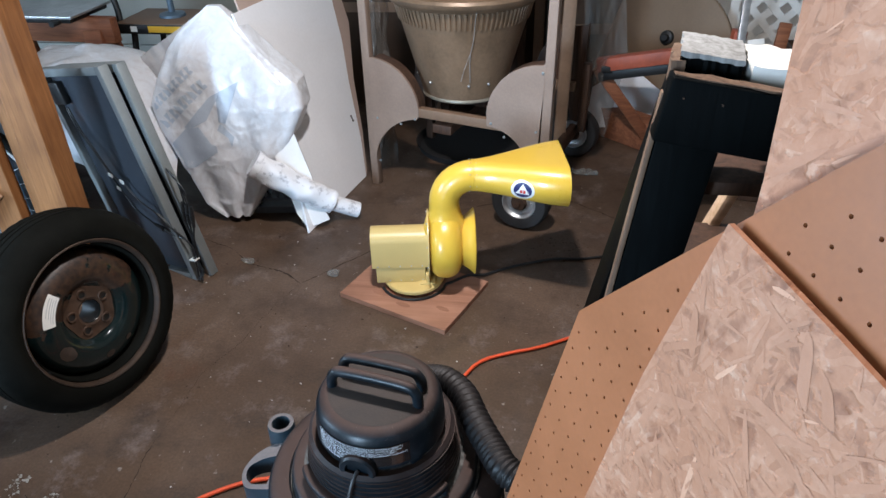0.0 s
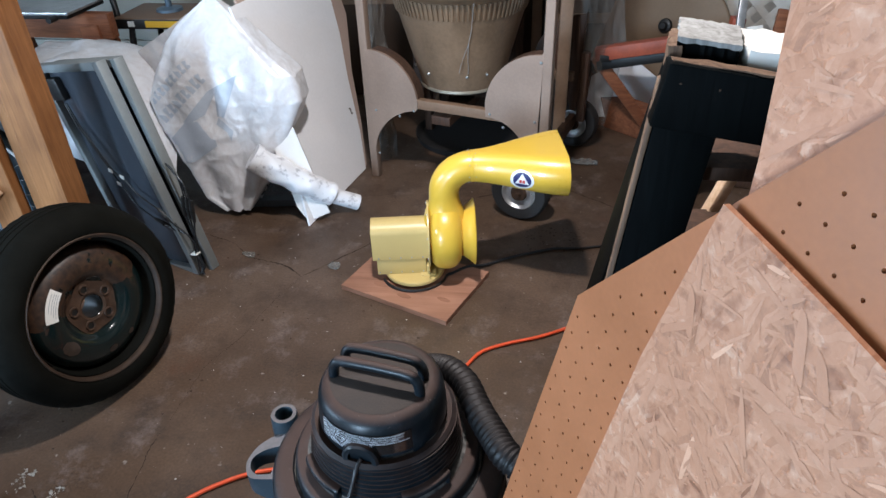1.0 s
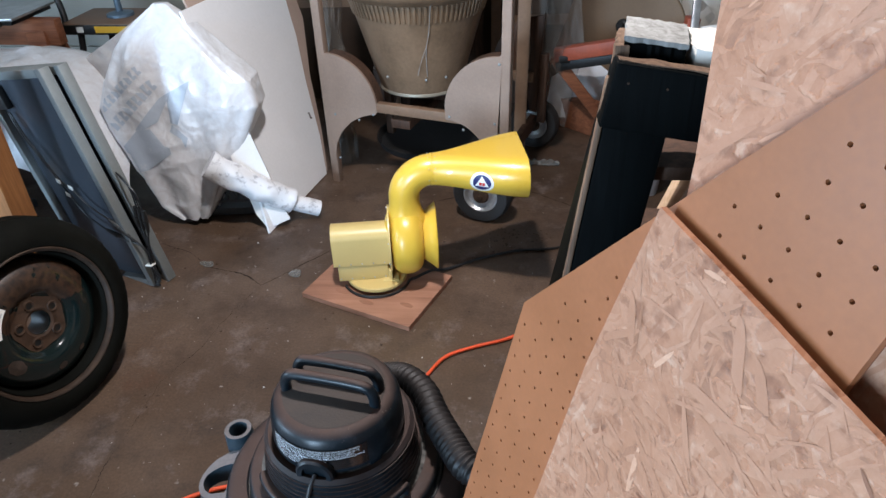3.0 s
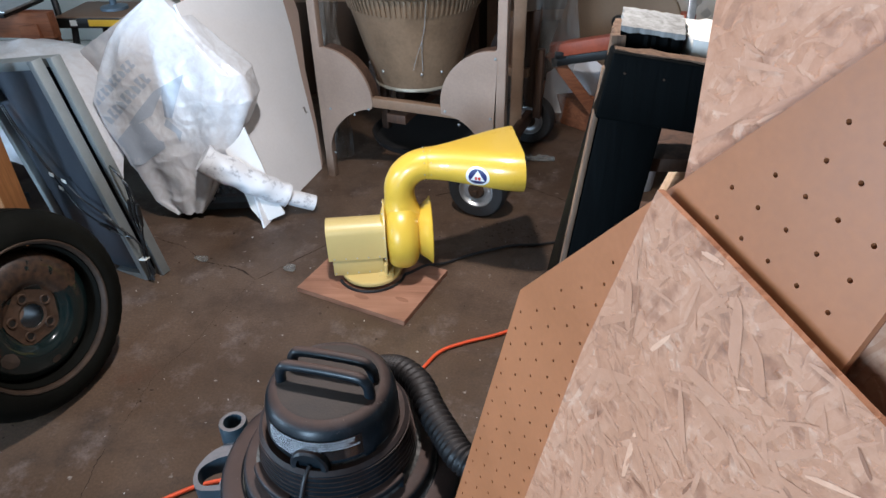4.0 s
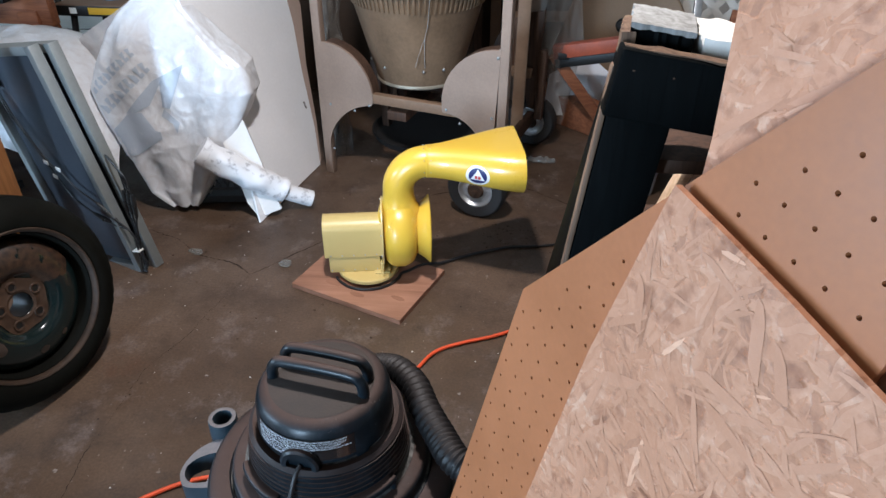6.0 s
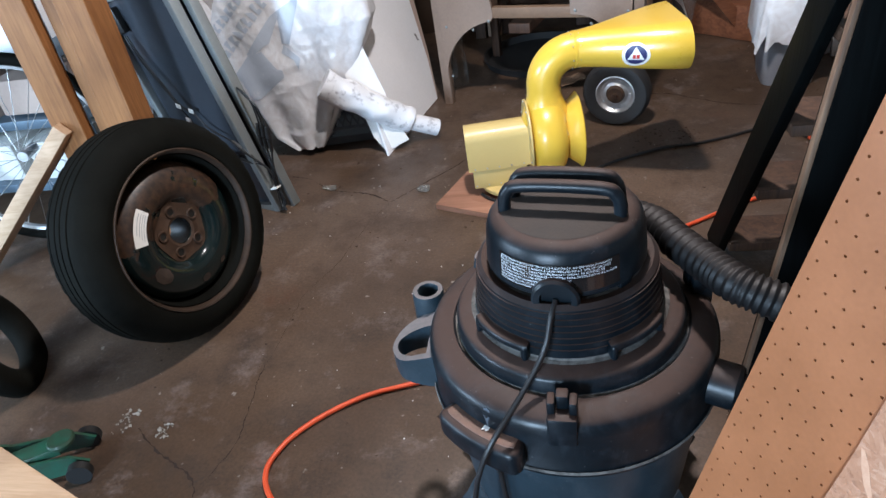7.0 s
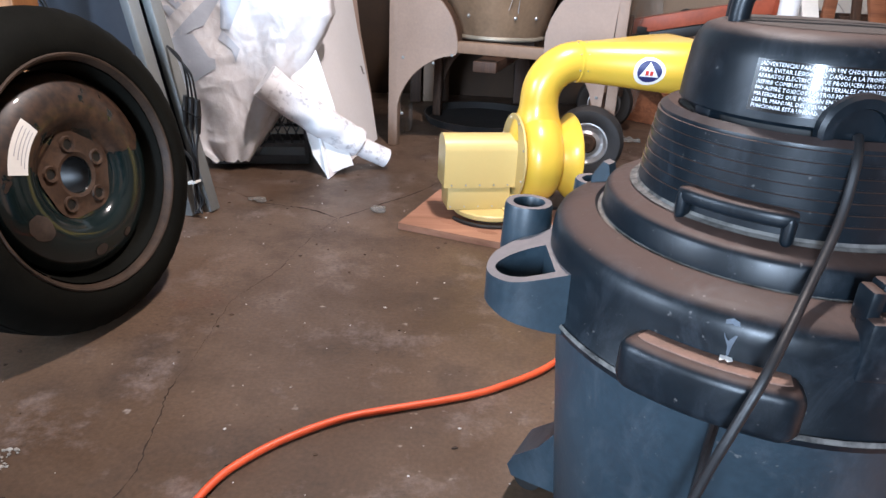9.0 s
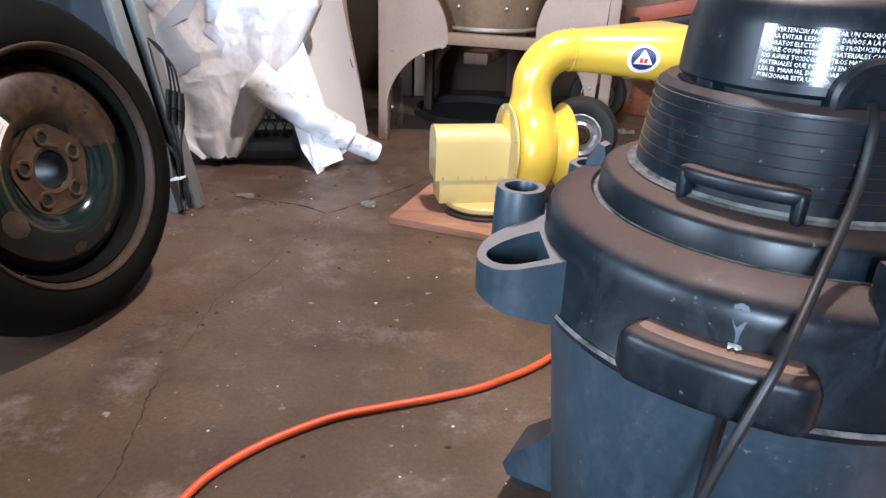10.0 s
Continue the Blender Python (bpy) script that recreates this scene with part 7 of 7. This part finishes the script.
def strands(parent, outline, z, count, seed):
    """Loose-ended wood strands pressed into the face of a board."""
    random.seed(seed)
    xs, ys = [p[0] for p in outline], [p[1] for p in outline]

    def inside(x, y):
        hit = False
        for (x0, y0), (x1, y1) in zip(outline, outline[1:] + outline[:1]):
            if (y0 > y) != (y1 > y) and x < x0 + (y - y0) * (x1 - x0) / (y1 - y0):
                hit = not hit
        return hit

    verts, faces = [], []
    while len(faces) < count:
        cx, cy = random.uniform(min(xs), max(xs)), random.uniform(max(min(ys), -0.75), max(ys))
        a = random.gauss(1.1, 0.9)
        ln, wd = 0.007 + 0.026 * random.random() ** 2, random.uniform(0.07, 0.2)
        wd *= ln
        c, s = math.cos(a), math.sin(a)
        ring = [(-ln * random.uniform(0.8, 1), -wd), (-ln * 0.3, -wd * random.uniform(0.8, 1.2)), (ln * random.uniform(0.3, 0.5), -wd * random.uniform(0.7, 1.1)), (ln * random.uniform(0.7, 1), -wd * 0.4),
                (ln * random.uniform(0.8, 1.05), wd * random.uniform(0.1, 0.8)), (ln * 0.2, wd * random.uniform(0.8, 1.2)), (-ln * random.uniform(0.4, 0.7), wd), (-ln * random.uniform(0.9, 1.1), wd * random.uniform(-0.3, 0.5))]
        pts = [(cx + x * c - y * s, cy + x * s + y * c) for x, y in ring]
        if not all(inside(x, y) for x, y in pts):
            continue
        h = z + 0.0003 * random.random()
        base = len(verts)
        verts += [(x, y, h) for x, y in pts]
        faces.append(tuple(range(base, base + 8)))
    me = bpy.data.meshes.new("strand_layer")
    me.from_pydata(verts, [], faces)
    me.materials.append(M_STRAND)
    ob = new("strand_layer", me)
    ob.parent = parent
    tagged(ob, "pinkish pressed wood strands", kind="stuff")


osb = thing("strand_board_sheet", SHEETS, "strand board sheet standing in front of the pegboard", "strand board")
bm = bmesh.new()
random.seed(8)
poly = [(0.165, -1.15), (0.152, -0.5), (0.137, -0.2), (0.131, 0.04), (0.14, 0.222)] + [(0.14 + 0.06 * k, 0.223 - 0.0045 * k + 0.001 * random.random()) for k in range(1, 12)] + [(0.82, -1.07)]
slab(bm, poly, 0.006, Matrix.Translation((0, 0, 0.008)))
part("board", bm, M_OSB, osb, smooth=False)
strands(osb, poly, 0.0142, 1700, 3)
osb2 = thing("strand_board_sheet", SHEETS, "tall strand board sheet standing behind the pegboard", "strand board")
bm = bmesh.new()
rear_poly = [(0.18, -1.14), (0.20, -0.06), (0.122, 0.25), (0.085, 0.36), (-0.045, 0.75), (0.70, 0.90), (0.78, -1.07)]
slab(bm, rear_poly, 0.011, Matrix.Translation((0, 0, -0.032)))
part("board", bm, M_OSB, osb2, smooth=False)
strands(osb2, rear_poly, -0.0208, 900, 4)

# ---- left foreground: jack, plank, shelf ----
jack = thing("trolley_jack", pose(-1.08, 1.165, 0, 0, 0, 22) @ Matrix.Diagonal((0.8, 0.8, 0.8, 1)), "green trolley jack with a black handle on the floor", "jack")
for y in (-0.04, 0.04):
    bm = bmesh.new()
    slab(bm, [(-0.16, 0.02), (0.12, 0.015), (0.14, 0.04), (0.10, 0.07), (-0.05, 0.085), (-0.13, 0.12), (-0.17, 0.10)], 0.008, Matrix.Translation((0, y, 0)) @ STAND)
    part("side_plate", bm, M_GREEN, jack, smooth=False)
bm = bmesh.new()
beam(bm, (-0.10, 0, 0.06), (0.08, 0, 0.085), 0.05, 0.025)
lathe(bm, [(0, 0.09), (0.032, 0.09), (0.034, 0.10), (0.03, 0.105), (0, 0.10)], 24, Matrix.Translation((0.085, 0, 0)))
part("lift_arm", bm, M_GREEN, jack, "worn green lift arm and saddle")
for x, r in ((0.115, 0.03), (-0.14, 0.022)):
    for y in (-0.06, 0.06):
        bm = bmesh.new()
        rod(bm, (x, y - 0.011, r), (x, y + 0.011, r), r, seg=24)
        part("wheel", bm, M_BLACK, jack)
bm = bmesh.new()
rod(bm, (-0.13, 0, 0.09), (-0.19, 0.25, 0.46), 0.013, seg=14)
part("handle_bar", bm, M_BLACK, jack, "black jack handle")

loose_beam("pine_plank", (-1.36, 1.065, 0.262), (-0.43, 0.665, 0.262), 0.28, 0.038, M_PALE, "pale pine plank across two blocks", category="plank")
for x, y in ((-1.2, 0.995), (-0.60, 0.735)):
    b = thing("wood_block", Matrix.Translation((x, y, 0)), "pine block holding up the plank", "wood block")
    bm = bmesh.new()
    box(bm, (0, 0, 0.121), (0.09, 0.09, 0.242), bevel=0.003)
    part("block", bm, M_PINE, b)

shelf = thing("steel_shelf", Matrix.Identity(4), "blue-grey steel shelf rack behind the studs", "shelf")
for z in (0.14, 0.36, 0.56):
    bm = bmesh.new()
    box(bm, (-1.85, 2.32, z), (0.75, 0.30, 0.03), bevel=0.002)
    part("shelf_board", bm, M_BLUESTEEL, shelf)
for x in (-2.22, -1.49):
    bm = bmesh.new()
    box(bm, (x, 2.20, 0.6), (0.035, 0.035, 1.2), bevel=0.002)
    part("upright", bm, M_BLUESTEEL, shelf)
random.seed(11)
for k in range(9):
    z = (0.155, 0.375, 0.575)[k % 3]
    t = thing("storage_box", Matrix.Translation((-2.10 + 0.22 * (k // 3), 2.30, z)), "pale cardboard box on the shelf", "box", "boxes on the shelf")
    bm = bmesh.new()
    box(bm, (0, 0, 0.065), (0.16 + 0.03 * random.random(), 0.2, 0.11 + 0.03 * random.random()), bevel=0.004)
    part("carton", bm, (M_TAG, M_PINKBOARD, M_WBOARD)[k % 3], t)
bike = thing("bicycle_wheel", axes((-1.62, 2.08, 0.31), (0.25, -0.97, 0.05), (0, 0, 1)), "spoked bicycle wheel with a black tyre leaning on the rack", "bicycle wheel")
bm = bmesh.new()
lathe(bm, [(0.285 + 0.018 * math.cos(a), 0.018 * math.sin(a)) for a in (2 * math.pi * k / 10 for k in range(10))], 64, X_UP, close=True)
part("tyre", bm, M_RUBBER, bike)
bm = bmesh.new()
lathe(bm, [(0.268, -0.01), (0.268, 0.01), (0.258, 0.008), (0.258, -0.008)], 64, X_UP, close=True)
part("rim", bm, M_STEEL, bike)
for k in range(28):
    a = 2 * math.pi * k / 28
    bm = bmesh.new()
    rod(bm, (0.025 * (-1) ** k, 0.02 * math.cos(a + 0.6), 0.02 * math.sin(a + 0.6)), (0, 0.26 * math.cos(a), 0.26 * math.sin(a)), 0.0011, seg=4)
    part("spoke", bm, M_STEEL, bike)
bm = bmesh.new()
rod(bm, (-0.04, 0, 0), (0.04, 0, 0), 0.016, seg=16)
part("hub", bm, M_STEEL, bike)
loose_beam("pale_brace", (-1.78, 1.88, 0.03), (-1.36, 1.98, 0.42), 0.04, 0.07, M_PALE, "pale wooden brace leaning behind the wheel", (0, 1, 0))
tyre2 = thing("small_tyre", pose(-1.36, 1.45, 0.11, 0, 72, 30), "black rubber tyre lying against the jack", "tyre")
bm = bmesh.new()
lathe(bm, [(0.12 + 0.035 * math.cos(a), 0.032 * math.sin(a)) for a in (2 * math.pi * k / 14 for k in range(14))], 48, close=True)
part("tyre_ring", bm, M_RUBBER, tyre2)

# ---- floor cracks, flakes and litter ----


def crack(pts, width, seed):
    random.seed(seed)
    bm = bmesh.new()
    path = smooth_path([(x, y, 0.0008) for x, y in pts], 9)
    prev = None
    for i, p in enumerate(path):
        d = path[min(i + 1, len(path) - 1)] - path[max(i - 1, 0)]
        n = Vector((-d.y, d.x, 0)).normalized()
        w = 1.15 * width * (0.1 + 0.9 * random.random()) * (0.3 + 0.7 * min(1, i / 5, (len(path) - 1 - i) / 5))
        w *= max(0.06, min(1.0, 0.75 + 1.7 * noise.noise(Vector((p.x * 11, p.y * 11, seed)))))
        j = n * 0.004 * (random.random() - 0.5)
        cur = (bm.verts.new(p + j + n * w), bm.verts.new(p + j - n * w))
        if prev:
            bm.faces.new((prev[0], cur[0], cur[1], prev[1]))
        prev = cur
    return part("crack", bm, M_CRACK, floor, "dark hairline crack", smooth=False)


crack([(-1.0, 2.42), (-0.944, 2.394), (-0.878, 2.37), (-0.777, 2.287), (-0.695, 2.262), (-0.626, 2.240), (-0.553, 2.186)], 0.0034, 1)
crack([(-0.553, 2.186), (-0.507, 2.235), (-0.449, 2.306), (-0.366, 2.40), (-0.30, 2.50), (-0.20, 2.60), (-0.138, 2.68), (0.009, 2.787), (0.18, 2.85), (0.35, 2.871), (0.46, 2.803), (0.565, 2.735), (0.70, 2.70)], 0.0028, 2)
crack([(-0.553, 2.186), (-0.589, 2.078), (-0.613, 1.99), (-0.64, 1.86), (-0.690, 1.74), (-0.697, 1.629), (-0.70, 1.52)], 0.0007, 3)
crack([(-0.70, 1.52), (-0.707, 1.442), (-0.699, 1.387), (-0.691, 1.314), (-0.687, 1.251), (-0.72, 1.15)], 0.0014, 4)
crack([(-0.933, 1.287), (-0.868, 1.238), (-0.805, 1.20), (-0.758, 1.176), (-0.726, 1.135), (-0.73, 1.099), (-0.757, 1.07), (-0.80, 1.03)], 0.0032, 5)
crack([(-0.45, 2.22), (-0.42, 2.21), (-0.39, 2.20)], 0.002, 6)

random.seed(21)


def flakes(name, n, material, lo, hi, label, x0=-1.1, x1=0.9, y0=1.0, y1=3.3):
    bm = bmesh.new()
    for _ in range(n):
        r = lo + (hi - lo) * random.random() ** 3
        cx, cy, a0 = x0 + (x1 - x0) * random.random(), y0 + (y1 - y0) * random.random(), random.random() * 6
        k = random.randint(4, 6)
        top = [bm.verts.new((cx + r * (0.5 + random.random()) * math.cos(a0 + 6.283 * i / k), cy + r * (0.4 + 0.8 * random.random()) * math.sin(a0 + 6.283 * i / k), 0.0012 + r * 0.3 * random.random())) for i in range(k)]
        bot = [bm.verts.new((v.co.x, v.co.y, 0.0004)) for v in top]
        bm.faces.new(top)
        for i in range(k):
            bm.faces.new((top[i], top[(i + 1) % k], bot[(i + 1) % k], bot[i]))
    me = bpy.data.meshes.new(name)
    bm.to_mesh(me)
    bm.free()
    me.materials.append(material)
    return tagged(new(name, me), label, "litter", kind="stuff")


flakes("paint_flakes", 260, M_FLAKE, 0.0006, 0.0026, "tiny pale paint flakes scattered over the floor")
flakes("dirt_crumbs", 420, M_DEBRIS, 0.0008, 0.005, "dark crumbs of dirt scattered over the floor")
flakes("rubber_crumbs", 90, M_DEBRIS, 0.002, 0.006, "dark crumbs beside the cart wheel", x0=0.2, x1=0.42, y0=2.42, y1=2.58)
flakes("plaster_splash", 46, M_SMEAR, 0.001, 0.0050, "white plaster splashes on the concrete", x0=-0.99, x1=-0.95, y0=1.27, y1=1.34)
flakes("plaster_splash", 40, M_SMEAR, 0.001, 0.0050, "white plaster splashes on the concrete", x0=-0.88, x1=-0.85, y0=1.26, y1=1.30)
for x, y, s in ((-0.45, 2.25, 0.017), (-0.774, 2.29, 0.014), (-0.80, 2.30, 0.010)):
    w = thing("foil_wad", Matrix.Translation((x, y, 0.0)), "crumpled scrap of clear wrapper on the floor", "litter")
    bm = bmesh.new()
    bmesh.ops.create_icosphere(bm, subdivisions=3, radius=s)
    for v in bm.verts:
        v.co = Vector((v.co.x * 1.3, v.co.y, max(0, v.co.z * 0.45 + s * 0.35))) * (1 + 0.5 * noise.noise(v.co * 90))
        v.co.z = max(v.co.z, 0.0005)
    part("wad", bm, M_FILMCLEAR, w, angle=20)
